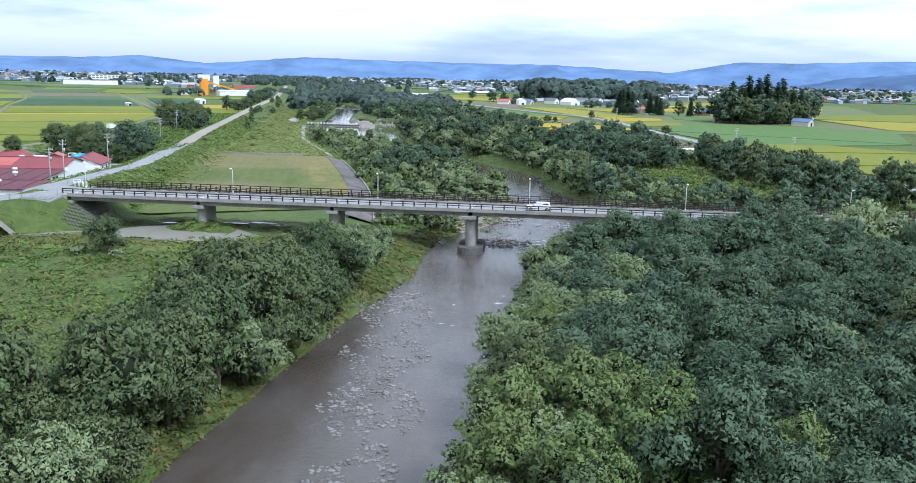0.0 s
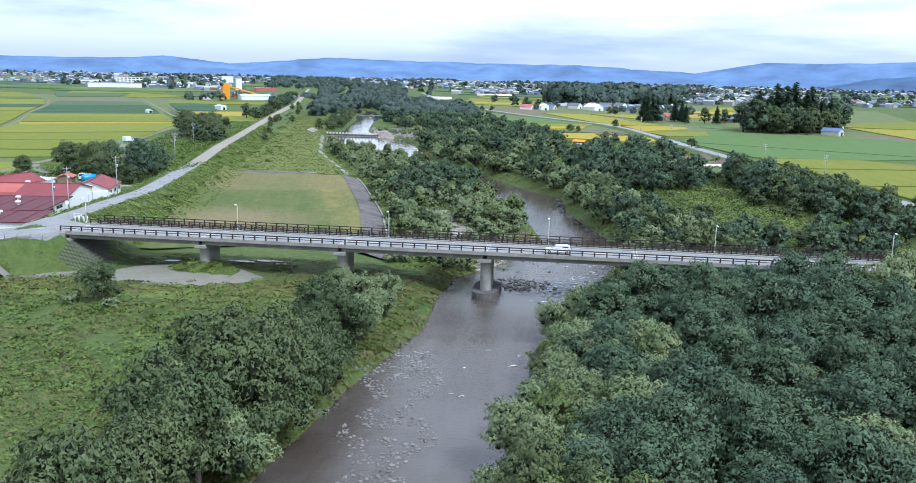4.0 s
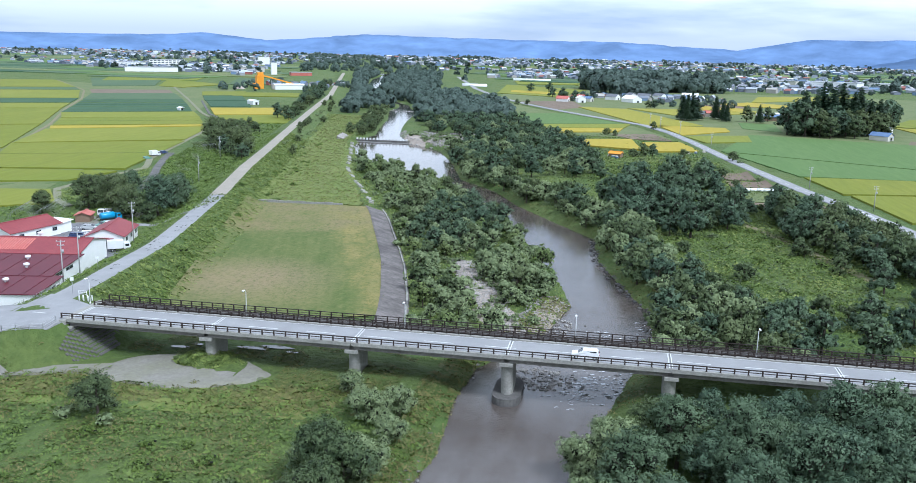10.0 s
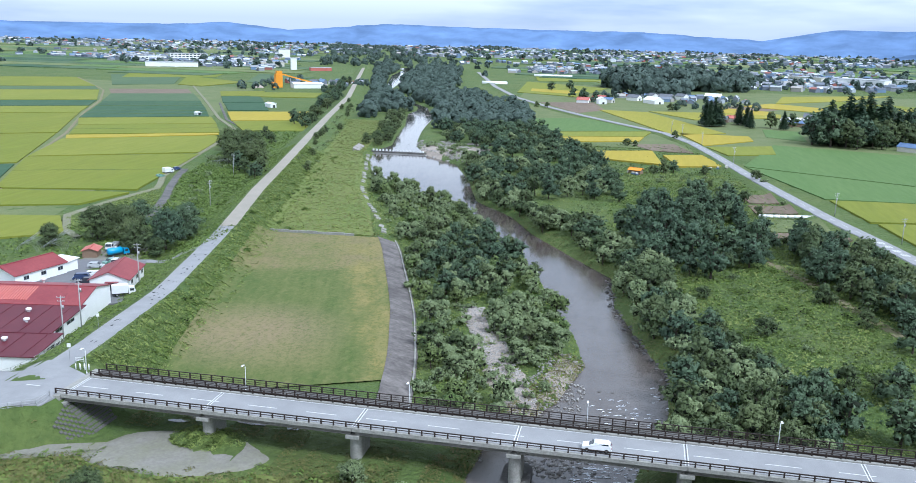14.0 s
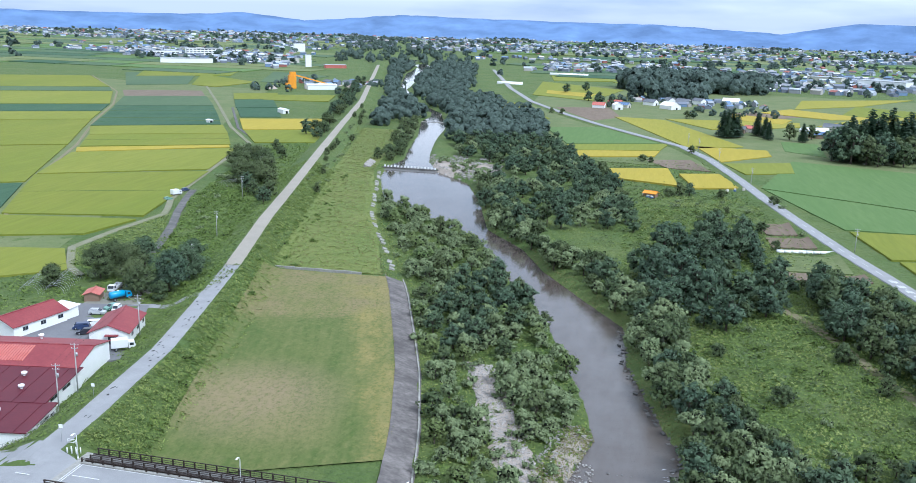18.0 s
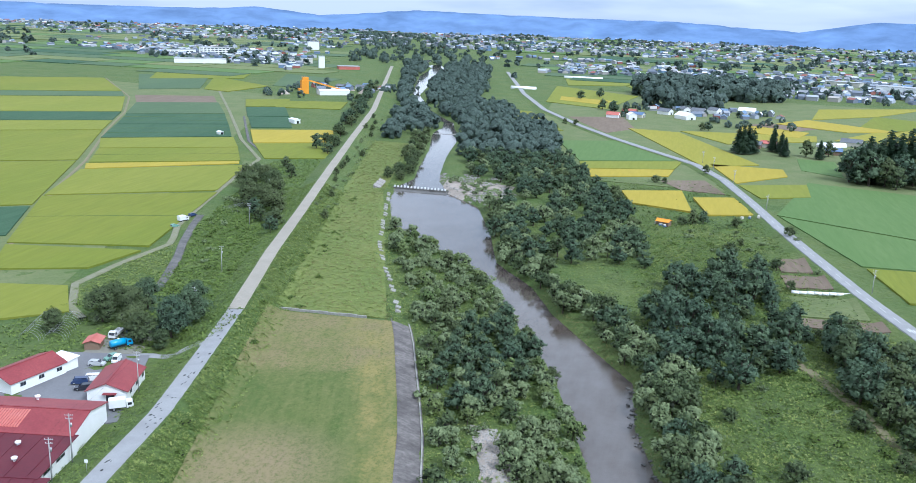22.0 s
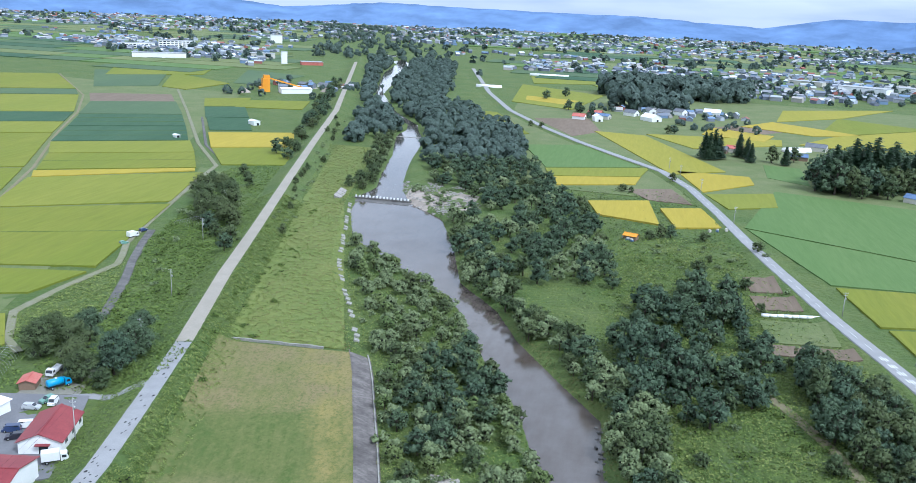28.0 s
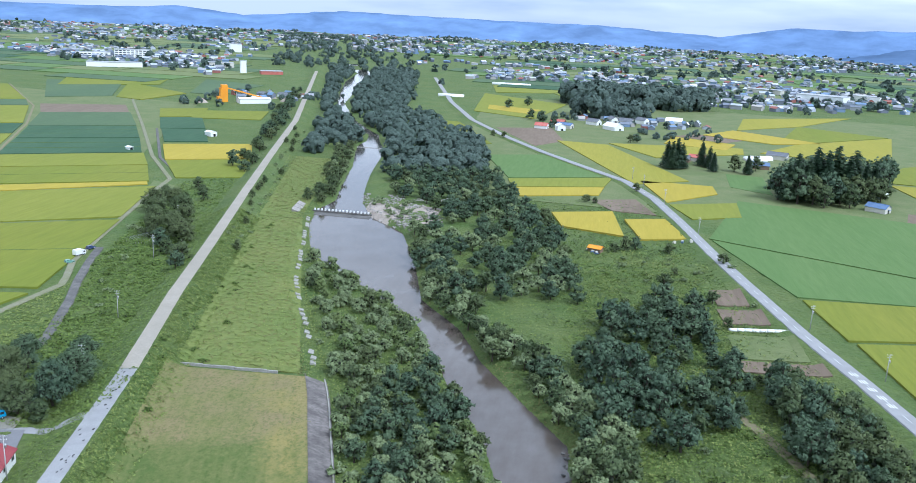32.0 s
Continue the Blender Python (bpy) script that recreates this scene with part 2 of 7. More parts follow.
M["yard_asphalt"] = surface("yard_asphalt", (0.165, 0.165, 0.175), (0.215, 0.212, 0.22), (0.12, 0.12, 0.125), 0.15, 4, 0.85, bump=0.2, dist=0.01)


# ---- helpers for building ----
def empty(name, m, label, category, group="", kind=""):
    ob = new(name)
    ob.matrix_world = m
    ob.empty_display_size = 0.5
    return tagged(ob, label, category, group, kind)


def mesh_from(name, verts, faces, material, smooth=False):
    me = bpy.data.meshes.new(name)
    me.from_pydata([tuple(v) for v in verts], [], [tuple(f) for f in faces])
    me.materials.append(material)
    if smooth:
        me.shade_smooth()
    return me


def soft_mesh(name, verts, faces, material, normals):
    """Leaf cards that shade like the rounded clump they belong to."""
    me = mesh_from(name, verts, faces, material, True)
    me.normals_split_custom_set_from_vertices(normals)
    return me


def unit(a):
    return a / np.linalg.norm(a, axis=1)[:, None]


def part(name, me, parent=None, label="", m=None):
    """Links mesh data (or a bmesh with its material) as one object under a thing."""
    ob = new(name, me)
    if m is not None:
        ob.matrix_basis = m
    if parent is not None:
        ob.parent = parent
    if label:
        tagged(ob, label)
    return ob


def box_into(v, f, x0, x1, y0, y1, z0, z1):
    k = len(v)
    v += [(x0, y0, z0), (x1, y0, z0), (x1, y1, z0), (x0, y1, z0), (x0, y0, z1), (x1, y0, z1), (x1, y1, z1), (x0, y1, z1)]
    f += [(k, k + 3, k + 2, k + 1), (k + 4, k + 5, k + 6, k + 7), (k, k + 1, k + 5, k + 4), (k + 1, k + 2, k + 6, k + 5), (k + 2, k + 3, k + 7, k + 6), (k + 3, k, k + 4, k + 7)]


def box_mesh(name, material, *boxes, bevel=0.0):
    bm = bmesh.new()
    for x0, x1, y0, y1, z0, z1 in boxes:
        r = bmesh.ops.create_cube(bm, size=1)["verts"]
        bmesh.ops.scale(bm, vec=(x1 - x0, y1 - y0, z1 - z0), verts=r)
        bmesh.ops.translate(bm, vec=((x0 + x1) / 2, (y0 + y1) / 2, (z0 + z1) / 2), verts=r)
    if bevel:
        bmesh.ops.bevel(bm, geom=bm.edges[:], offset=bevel, segments=1, affect="EDGES")
    me = bpy.data.meshes.new(name)
    bm.to_mesh(me)
    bm.free()
    me.materials.append(material)
    return me


def tube_mesh(name, material, rings, sides=8, caps=True):
    """A tapered tube through rings of (x, y, z, radius)."""
    v, f = [], []
    pts = [Vector(r[:3]) for r in rings]
    for i, r in enumerate(rings):
        d = (pts[min(i + 1, len(pts) - 1)] - pts[max(i - 1, 0)]).normalized()
        a = d.orthogonal().normalized()
        b = d.cross(a)
        v += [pts[i] + (a * math.cos(2 * math.pi * k / sides) + b * math.sin(2 * math.pi * k / sides)) * r[3] for k in range(sides)]
    for i in range(len(rings) - 1):
        f += [(i * sides + k, i * sides + (k + 1) % sides, (i + 1) * sides + (k + 1) % sides, (i + 1) * sides + k) for k in range(sides)]
    if caps:
        f += [tuple(range(sides))[::-1], tuple(range((len(rings) - 1) * sides, len(rings) * sides))]
    return mesh_from(name, v, f, material, True)


def lerp(table, y, col=1):
    if y <= table[0][0]:
        return table[0][col]
    lo, hi = 0, len(table) - 1
    if y >= table[hi][0]:
        return table[hi][col]
    while hi - lo > 1:
        k = (lo + hi) // 2
        if table[k][0] <= y:
            lo = k
        else:
            hi = k
    a, b = table[lo], table[hi]
    return a[col] + (b[col] - a[col]) * (y - a[0]) / (b[0] - a[0])


# ---- plan: the river runs along +y, the bridge crosses it along x at y = 0 ----
RIVER = [(-400, 20, 45), (-160, 57, 82), (-90, 60, 84), (-70, 61.5, 84.5), (-45, 64, 86), (-20, 68, 88), (0, 67, 91), (14, 68, 94), (36, 78, 99),
         (56, 82, 99), (72, 79, 94), (100, 71, 87), (128, 63, 85), (150, 52, 72), (178, 41, 56), (205, 30, 45), (233, 8, 26), (282, -34, 13),
         (333, -52, -4), (362, -58, -28), (388, -55, -39), (425, -63, -48), (470, -72, -57), (500, -77, -62), (575, -96, -73), (604, -101, -82), (627, -101, -90), (667, -110, -101), (704, -132, -121),
         (760, -157, -148), (833, -186, -175), (912, -213, -204), (1080, -258, -238), (1230, -296, -270), (1430, -332, -305), (1800, -480, -450), (5000, -1700, -1660)]
STEP_EDGE = [(-400, 15), (-160, 50), (-20, 62), (5, 62), (14, 53), (24, 47.1), (35, 45.2), (50, 41.9), (62, 38.6), (76, 34.9), (96, 28.4), (117, 21.2), (137, 14.4), (149, 9.6), (236, -28), (340, -58), (500, -90), (1000, -260), (5000, -1720)]
RIGHT_ROAD = [(20, 196), (100, 186), (164, 174), (184, 170), (224, 161), (285, 150), (326, 143), (385, 134.5), (453, 123), (508, 107), (558, 78), (617, 45), (691, 9), (810, -40), (985, -91), (1400, -190)]
WATER_Z, WATER_UP = -2.0, -1.0


LEVEE = [(-60, 3), (0, -7.5), (24, -10.3), (61, -17.2), (100, -27), (131, -35), (196, -54), (261, -71), (376, -102), (500, -135), (688, -184), (1346, -380), (5000, -1500)]


def levee_x(y):
    """Centre line of the road on the left levee."""
    return lerp(LEVEE, y)


def smooth(a, b, x):
    k = min(1.0, max(0.0, (x - a) / (b - a)))
    return k * k * (3 - 2 * k)


def approach_z(x, y):
    """The embankment that carries the road to the bridge; it falls towards the plain."""
    top = 5.95 - 0.15 * max(0.0, -5 - x)
    near = -0.6 if x > -2.5 else -0.6 - 1.9 * (-2.5 - x) if x > -6.5 else -8.2
    z = max(1.2, top)
    z -= max(0.0, near - y) / 1.3
    z -= max(0.0, y - 11) / 1.5 if x < levee_x(y) - 2 else max(0.0, y - 14) * 3
    z -= max(0.0, x + 1.2) * 0.8
    return z


def pier_mound(x, y):
    """Grassy hump round the foot of the first pier."""
    return 1.5 * math.exp(-((x - 25) / 5.5) ** 2 - ((y - 1.5) / 3.6) ** 2)


def ground_z(x, y):
    xl, xr = lerp(RIVER, y, 1), lerp(RIVER, y, 2)
    w = WATER_Z if y < 363 else WATER_UP
    edge = lerp(STEP_EDGE, y)
    low = -1.1 if y < 363 else -0.4
    if x < xl:
        z = low + (0.0 - low) * (1 - smooth(edge - 1, edge + 5, x))
        z = min(z, w + 0.35 * (xl - x) + 0.05)
    elif x > xr:
        z = min(0.2, w + 0.55 * (x - xr) + 0.05)
    else:
        z = w - min(0.9, 0.35 * min(x - xl, xr - x)) - 0.05
    if -14 < y < 14 and 8 < x < 42:
        z += pier_mound(x, y)
    if -40 < y < 14 and x < 12:
        z = max(z, approach_z(x, y))
    if y >= 0:
        c = levee_x(y)
        crest = 4.5 + 1.45 * (1 - smooth(15, 75, y))
        d = abs(x - c) / 1.035
        if d < 3.4 + 2.2 * crest and y > 6:
            z = max(z, min(crest, crest - (d - 3.4) / 2.0))
        if x < c:
            z = max(z, 0.5)
    if 20 < y < 1400:
        r = lerp(RIGHT_ROAD, y)
        d = abs(x - r)
        z = max(z, min(1.5, 1.5 - (d - 4) / 3))
        if x > r:
            z = max(z, 0.5)
    return z


# ---- ground: one sheet to the horizon ----
def steps(parts):
    out = [parts[0][0]]
    for a, b, s in parts:
        k = max(1, round((b - a) / s))
        out += [a + (b - a) * (i + 1) / k for i in range(k)]
    return out


gx = steps([(-5200, -1200, 400), (-1200, -600, 60), (-600, -420, 15), (-420, -140, 4), (-140, 200, 1.7), (200, 300, 10), (300, 1000, 50), (1000, 5200, 400)])
gy = steps([(-3000, -400, 200), (-400, -160, 20), (-160, 400, 1.9), (400, 700, 4), (700, 1500, 10), (1500, 5000, 150)])
gv = []
for y in gy:
    for x in gx:
        z = ground_z(x, y)
        if -170 < y < 460 and -140 < x < 200 and z > -1.8 and abs(x - levee_x(y)) > 4 and not (x < 0 and -12 < y < 30):
            z += 0.30 * noise.noise(Vector((x * 0.11, y * 0.11, 0))) + 0.16 * noise.noise(Vector((x * 0.4, y * 0.4, 3)))
        gv.append((x, y, z))
nx = len(gx)
gf = [(j * nx + i, j * nx + i + 1, (j + 1) * nx + i + 1, (j + 1) * nx + i) for j in range(len(gy) - 1) for i in range(nx - 1)]
tagged(part("ground", mesh_from("ground", gv, gf, M["weeds"], True)), "rough green weedy ground of the river plain", "ground", kind="structure")


def strip_mesh(name, material, line, width, lift, step=4.0, edge=0.25, zfun=ground_z):
    """A road-like ribbon with a little thickness along a line of (x, y)."""
    pts = []
    for (xa, ya), (xb, yb) in zip(line, line[1:]):
        k = max(1, int(math.hypot(xb - xa, yb - ya) / step))
        pts += [(xa + (xb - xa) * i / k, ya + (yb - ya) * i / k) for i in range(k)]
    pts.append(line[-1])
    v, f = [], []
    for i, (x, y) in enumerate(pts):
        a, b = pts[max(i - 1, 0)], pts[min(i + 1, len(pts) - 1)]
        d = Vector((b[0] - a[0], b[1] - a[1])).normalized()
        n = Vector((d.y, -d.x))
        w = width / 2 * (1 + 0.05 * noise.noise(Vector((x * 0.3, y * 0.3, 9))))
        z = zfun(x, y) + lift
        for s, dz in ((-w - edge, -0.35), (-w, 0), (w, 0), (w + edge, -0.35)):
            v.append((x + n.x * s, y + n.y * s, z + dz))
        if i:
            k = len(v) - 8
            f += [(k + q, k + q + 1, k + q + 5, k + q + 4) for q in range(3)]
    return mesh_from(name, v, f, material, False)


def sheet(name, material, corners, lift, cell=3.0, zfun=ground_z):
    """A four-cornered patch that follows the ground, with a skirt down into it."""
    a, b, c, d = [Vector(p) for p in corners]
    nu = max(1, round(max((b - a).length, (c - d).length) / cell))
    nv = max(1, round(max((d - a).length, (c - b).length) / cell))
    v, f = [], []
    for j in range(nv + 1):
        for i in range(nu + 1):
            s, t = i / nu, j / nv
            p = (a * (1 - s) + b * s) * (1 - t) + (d * (1 - s) + c * s) * t
            v.append((p.x, p.y, zfun(p.x, p.y) + lift))
    q = nu + 1
    f = [(j * q + i, j * q + i + 1, (j + 1) * q + i + 1, (j + 1) * q + i) for j in range(nv) for i in range(nu)]
    rim = [i for i in range(q)] + [j * q + nu for j in range(1, nv + 1)] + [nv * q + i for i in range(nu - 1, -1, -1)] + [j * q for j in range(nv - 1, 0, -1)]
    k = len(v)
    v += [(v[i][0], v[i][1], v[i][2] - lift - 0.5) for i in rim]
    f += [(rim[i], k + i, k + (i + 1) % len(rim), rim[(i + 1) % len(rim)]) for i in range(len(rim))]
    return mesh_from(name, v, f, material, False)


# ---- water ----
def water_sheet(y0, y1, z):
    v, f = [], []
    ys = [y0 + (y1 - y0) * i / max(1, round((y1 - y0) / 4)) for i in range(max(1, round((y1 - y0) / 4)) + 1)]
    for i, y in enumerate(ys):
        v += [(lerp(RIVER, y, 1) - 2.0, y, z), (lerp(RIVER, y, 2) + 2.0, y, z)]
        if i:
            f.append((2 * i - 2, 2 * i - 1, 2 * i + 1, 2 * i))
    return v, f


def water_material(name, c1, c2, rough_y=None):
    """Muddy water; ripples die away along y between the two values of rough_y."""
    m, n, l, b = nodes_of(name, 0.06, 0, 1.0)
    f1 = noisy(n, l, 0.07, 0.35, 0.65, 4)
    f3 = noisy(n, l, 0.35, 0.35, 0.65, 5, (1.0, 0.25, 1))
    half = n.new("ShaderNodeMixRGB")
    half.inputs[0].default_value = 0.4
    l.new(f1, half.inputs[1])
    l.new(f3, half.inputs[2])
    l.new(mixed(n, l, half.outputs[0], c1, c2), b.inputs["Base Color"])
    f2 = noisy(n, l, 1.7, 0.3, 0.7, 6, (0.8, 1.1, 1), 0, 0.7)
    bumped(n, l, b, f2, 0.13, 0.05)
    if rough_y:
        co, sp, r = n.new("ShaderNodeTexCoord"), n.new("ShaderNodeSeparateXYZ"), n.new("ShaderNodeMapRange")
        r.inputs["From Min"].default_value, r.inputs["From Max"].default_value = rough_y
        r.inputs["To Min"].default_value, r.inputs["To Max"].default_value = 0.55, 0.10
        l.new(co.outputs["Object"], sp.inputs[0])
        l.new(sp.outputs["Y"], r.inputs["Value"])
        l.new(r.outputs[0], b.inputs["Normal"].links[0].from_node.inputs["Strength"])
    b.inputs["IOR"].default_value = 1.33
    return m


M["water"] = water_material("water", (0.070, 0.054, 0.042), (0.112, 0.098, 0.090), (40, 170))
M["water_upper"] = water_material("water_upper", (0.085, 0.073, 0.065), (0.112, 0.101, 0.093))
v, f = water_sheet(-400, 362.4, WATER_Z)
tagged(part("water_lower", mesh_from("water_lower", v, f, M["water"])), "shallow brown river water, rippled below the bridge and calm under the weir", "water", kind="structure")
v, f = water_sheet(363, 1800, WATER_UP)
tagged(part("water_upper", mesh_from("water_upper", v, f, M["water_upper"])), "calm pale river water above the weir", "water", kind="structure")

# ---- roads ----
lev = [(levee_x(y), y) for y in (9, 24, 61, 100, 131)]
tagged(part("road_levee", strip_mesh("road_levee", M["asphalt"], lev, 4.6, 0.06)), "worn patched grey asphalt road on the levee", "road", kind="structure")
lev = [(levee_x(y), y) for y in (131.4, 196, 261, 376, 500, 688, 1346)]
tagged(part("track_levee", strip_mesh("track_levee", M["dirt_road"], lev, 4.8, 0.06, 6)), "pale gravel track along the levee top", "road", kind="structure")
rr = [(x, y) for y, x in RIGHT_ROAD]
tagged(part("road_right", strip_mesh("road_right", M["asphalt"], rr, 5.5, 0.30, 4.0, 0.25, lambda x, y: 1.5)), "grey two-lane country road", "road", kind="structure")
tagged(part("road_approach", sheet("road_approach", M["asphalt"], [(-60, -8.0), (-6.8, -7.6), (-10.5, 13), (-60, 10.5)], 0.07, 1.5)), "wide grey asphalt road coming up to the bridge", "road", kind="structure")
tagged(part("road_bridgehead", sheet("road_bridgehead", M["asphalt"], [(-6.9, -7.4), (0.0, 0.3), (0.0, 7.9), (-10.4, 13)], 0.075, 1.2)), "grey asphalt junction at the bridge end", "road", kind="structure")
tagged(part("track_underpass", strip_mesh("track_underpass", M["yard_gravel"], [(-60, -38), (-22, -19), (-6, -11.5), (3, -7.5), (14, -3.5)], 4.2, 0.05, 2)), "pale gravel track leading under the bridge", "road", kind="structure")
v, f = [], []
for i in range(40):
    a = i * 2 * math.pi / 40
    for j in range(9):
        q = j / 8 * (1 + 0.3 * noise.noise(Vector((math.cos(a) * 1.3, math.sin(a) * 1.3, 5))))
        x, y = 22 + 15.5 * q * math.cos(a), -3.5 + 7.5 * q * math.sin(a) + 0.12 * 15.5 * q * math.cos(a)
        v.append((x, y, ground_z(x, y) + (0.30 if j < 8 else -0.1) - 0.45 * min(1.0, pier_mound(x, y) / 0.7)))
f = [(i * 9 + j, i * 9 + j + 1, (i + 1) % 40 * 9 + j + 1, (i + 1) % 40 * 9 + j) for i in range(40) for j in range(8)]
tagged(part("gravel_yard", mesh_from("gravel_yard", v, f, M["yard_gravel"], True)), "grey gravel ground below the bridge", "ground", kind="structure")

# white road markings on the country road and its approach
marks = []
for i in range(34):
    y = 150 + i * 10
    marks.append((lerp(RIGHT_ROAD, y), y, 0.16, 5.0))
line = empty("road_marking", pose(0, 0, 0), "white painted dashes along the country road", "road marking", kind="structure")
dash = box_mesh("dash", M["white_line"], (-0.09, 0.09, -2.4, 2.4, 0, 0.012))
for x, y, w, ln in marks:
    a = math.degrees(math.atan2(lerp(RIGHT_ROAD, y + 2) - lerp(RIGHT_ROAD, y - 2), 4))
    part("dash", dash, line, m=pose(x, y, 1.82, 0, 0, -a))
for i in range(5):
    y = 168 + i * 5.5
    for k in (0.7, 1.5, 2.3):
        part("road_letter", box_mesh("road_letter", M["white_line"], (-0.25, 0.25, -1.3, 1.3, 0, 0.012)), line, m=pose(lerp(RIGHT_ROAD, y) - 0.3 + k - 1.2, y, 1.82, 0, 0, 12))
for x0, y0 in ((-8, 2.4), (-18, 2.0), (-28, 1.8)):
    part("dash", box_mesh("dash", M["white_line"], (-2.4, 2.4, -0.09, 0.09, 0, 0.012)), line, m=pose(x0 + 2, y0, ground_z(x0 + 2, y0) + 0.095, 0, 8.5 if x0 < -9 else 0))

# ---- the mown floodplain field, its revetment and walls ----
m, n, l, b = nodes_of("mown_grass", 0.9, 0, 0.2)
big = noisy(n, l, 0.035, 0.42, 0.62, 3)
fine = noisy(n, l, 0.9, 0.3, 0.7, 6)
mid = noisy(n, l, 0.16, 0.45, 0.72, 4, (1.0, 0.45, 1), 18)
co, sp = n.new("ShaderNodeTexCoord"), n.new("ShaderNodeSeparateXYZ")
l.new(co.outputs["Object"], sp.inputs[0])


def along(sock, a, b_):
    r = n.new("ShaderNodeMapRange")
    r.inputs["From Min"].default_value, r.inputs["From Max"].default_value = a, b_
    l.new(sock, r.inputs["Value"])
    return r.outputs[0]


def times(a, b_):
    k = n.new("ShaderNodeMath")
    k.operation = "MULTIPLY"
    for s, v in ((0, a), (1, b_)):
        if isinstance(v, float):
            k.inputs[s].default_value = v
        else:
            l.new(v, k.inputs[s])
    return k.outputs[0]


def bare_spot(x, y, r):
    g = n.new("ShaderNodeVectorMath")
    g.operation = "DISTANCE"
    g.inputs[1].default_value = (x, y, 0.3)
    l.new(co.outputs["Object"], g.inputs[0])
    return along(g.outputs["Value"], r, r * 0.3)


def skewed(kx, ky, a, b_):
    d = n.new("ShaderNodeVectorMath")
    d.operation = "DOT_PRODUCT"
    d.inputs[1].default_value = (kx, ky, 0)
    l.new(co.outputs["Object"], d.inputs[0])
    w = n.new("ShaderNodeMath")
    w.operation = "MULTIPLY_ADD"
    w.inputs[1].default_value = 7.0
    l.new(fine, w.inputs[0])
    l.new(d.outputs["Value"], w.inputs[2])
    return along(w.outputs[0], a, b_)


# short green turf, an unmown dry end towards the wall, worn spots, a golden strip along the revetment
blotch = noisy(n, l, 0.11, 0.38, 0.66, 5, (1.0, 0.55, 1), 20)
c = mixed(n, l, times(big, 0.7), (0.076, 0.112, 0.026), (0.104, 0.128, 0.034))
c = mixed(n, l, times(skewed(-0.39, 1.0, 104, 111), 0.8), c, mixed(n, l, blotch, (0.230, 0.172, 0.094), (0.150, 0.155, 0.050)))
c = mixed(n, l, times(bare_spot(9, 52, 24), 0.95), c, (0.235, 0.180, 0.105))
c = mixed(n, l, times(bare_spot(24, 40, 12), 0.5), c, (0.200, 0.170, 0.075))
c = mixed(n, l, times(times(skewed(1.0, 0.40, 55, 61), blotch), 0.9), c, (0.270, 0.215, 0.075))
c = mixed(n, l, times(times(skewed(1.0, 0.40, 66, 71), blotch), 0.8), c, (0.250, 0.190, 0.090))
c = mixed(n, l, times(mid, 0.25), c, (0.200, 0.180, 0.070))
c = mixed(n, l, times(noisy(n, l, 0.55, 0.46, 0.62, 8, (1, 0.6, 1), 20, 0.8), 0.38), c, (0.215, 0.190, 0.078))
c = mixed(n, l, times(noisy(n, l, 1.3, 0.47, 0.62, 8, (1, 0.7, 1), 20, 0.8), 0.7), c, (0.062, 0.092, 0.020))
turned, squeezed, lines, cut = n.new("ShaderNodeMapping"), n.new("ShaderNodeMapping"), n.new("ShaderNodeTexNoise"), n.new("ShaderNodeMapRange")
turned.inputs["Rotation"].default_value = (0, 0, radians(-16))
squeezed.inputs["Scale"].default_value = (1, 0.05, 1)
lines.inputs["Scale"].default_value, lines.inputs["Detail"].default_value = 0.55, 5
cut.inputs["From Min"].default_value, cut.inputs["From Max"].default_value = 0.42, 0.66
for q, w in ((co.outputs["Object"], turned.inputs[0]), (turned.outputs[0], squeezed.inputs[0]), (squeezed.outputs[0], lines.inputs["Vector"]), (lines.outputs["Fac"], cut.inputs["Value"])):
    l.new(q, w)
c = mixed(n, l, times(cut.outputs[0], 0.22), c, (0.205, 0.190, 0.075))
l.new(c, b.inputs["Base Color"])
bumped(n, l, b, fine, 0.5, 0.08)
M["mown"] = m


def revet(u, lift):
    """Top edge of the concrete slope protection."""
    return lerp(STEP_EDGE, u) + lift


v, f = [], []
for j in range(56):
    t = j / 55
    xa, ya, yb = 6 - 37 * t, 14.5 + 130.5 * t, 33 + 115 * t
    xb = revet(yb, -0.55)
    for i in range(21):
        q = i / 20
        x, y = xa + (xb - xa) * q, ya + (yb - ya) * q
        v.append((x, y, max(ground_z(x, y), 0.0) + 0.33 + 0.05 * noise.noise(Vector((x * 0.3, y * 0.3, 4)))))
    if j:
        k = len(v) - 42
        f += [(k + i, k + i + 1, k + i + 22, k + i + 21) for i in range(20)]
tagged(part("mown_field", mesh_from("mown_field", v, f, M["mown"], True)), "flat mown grass field with dry brown patches", "field", kind="structure")
v, f = [], []
ys = [22 + i * 2 for i in range(64)]
for i, y in enumerate(ys):
    e = revet(y, -0.6)
    for dx, z in ((0, -0.4), (0, 0.42), (0.5, 0.42), (5.6, -0.95), (5.8, -0.75), (6.3, -0.75), (6.4, -1.6)):
        v.append((e + dx, y, z))
    if i:
        k = (i - 1) * 7
        f += [(k + s, k + s + 1, k + s + 8, k + s + 7) for s in range(6)]
rev = empty("revetment", pose(0, 0, 0), "dark weathered concrete revetment sloping from the field to the river", "revetment", kind="structure")
part("slope", mesh_from("slope", v, f, M["revet_concrete"]), rev)
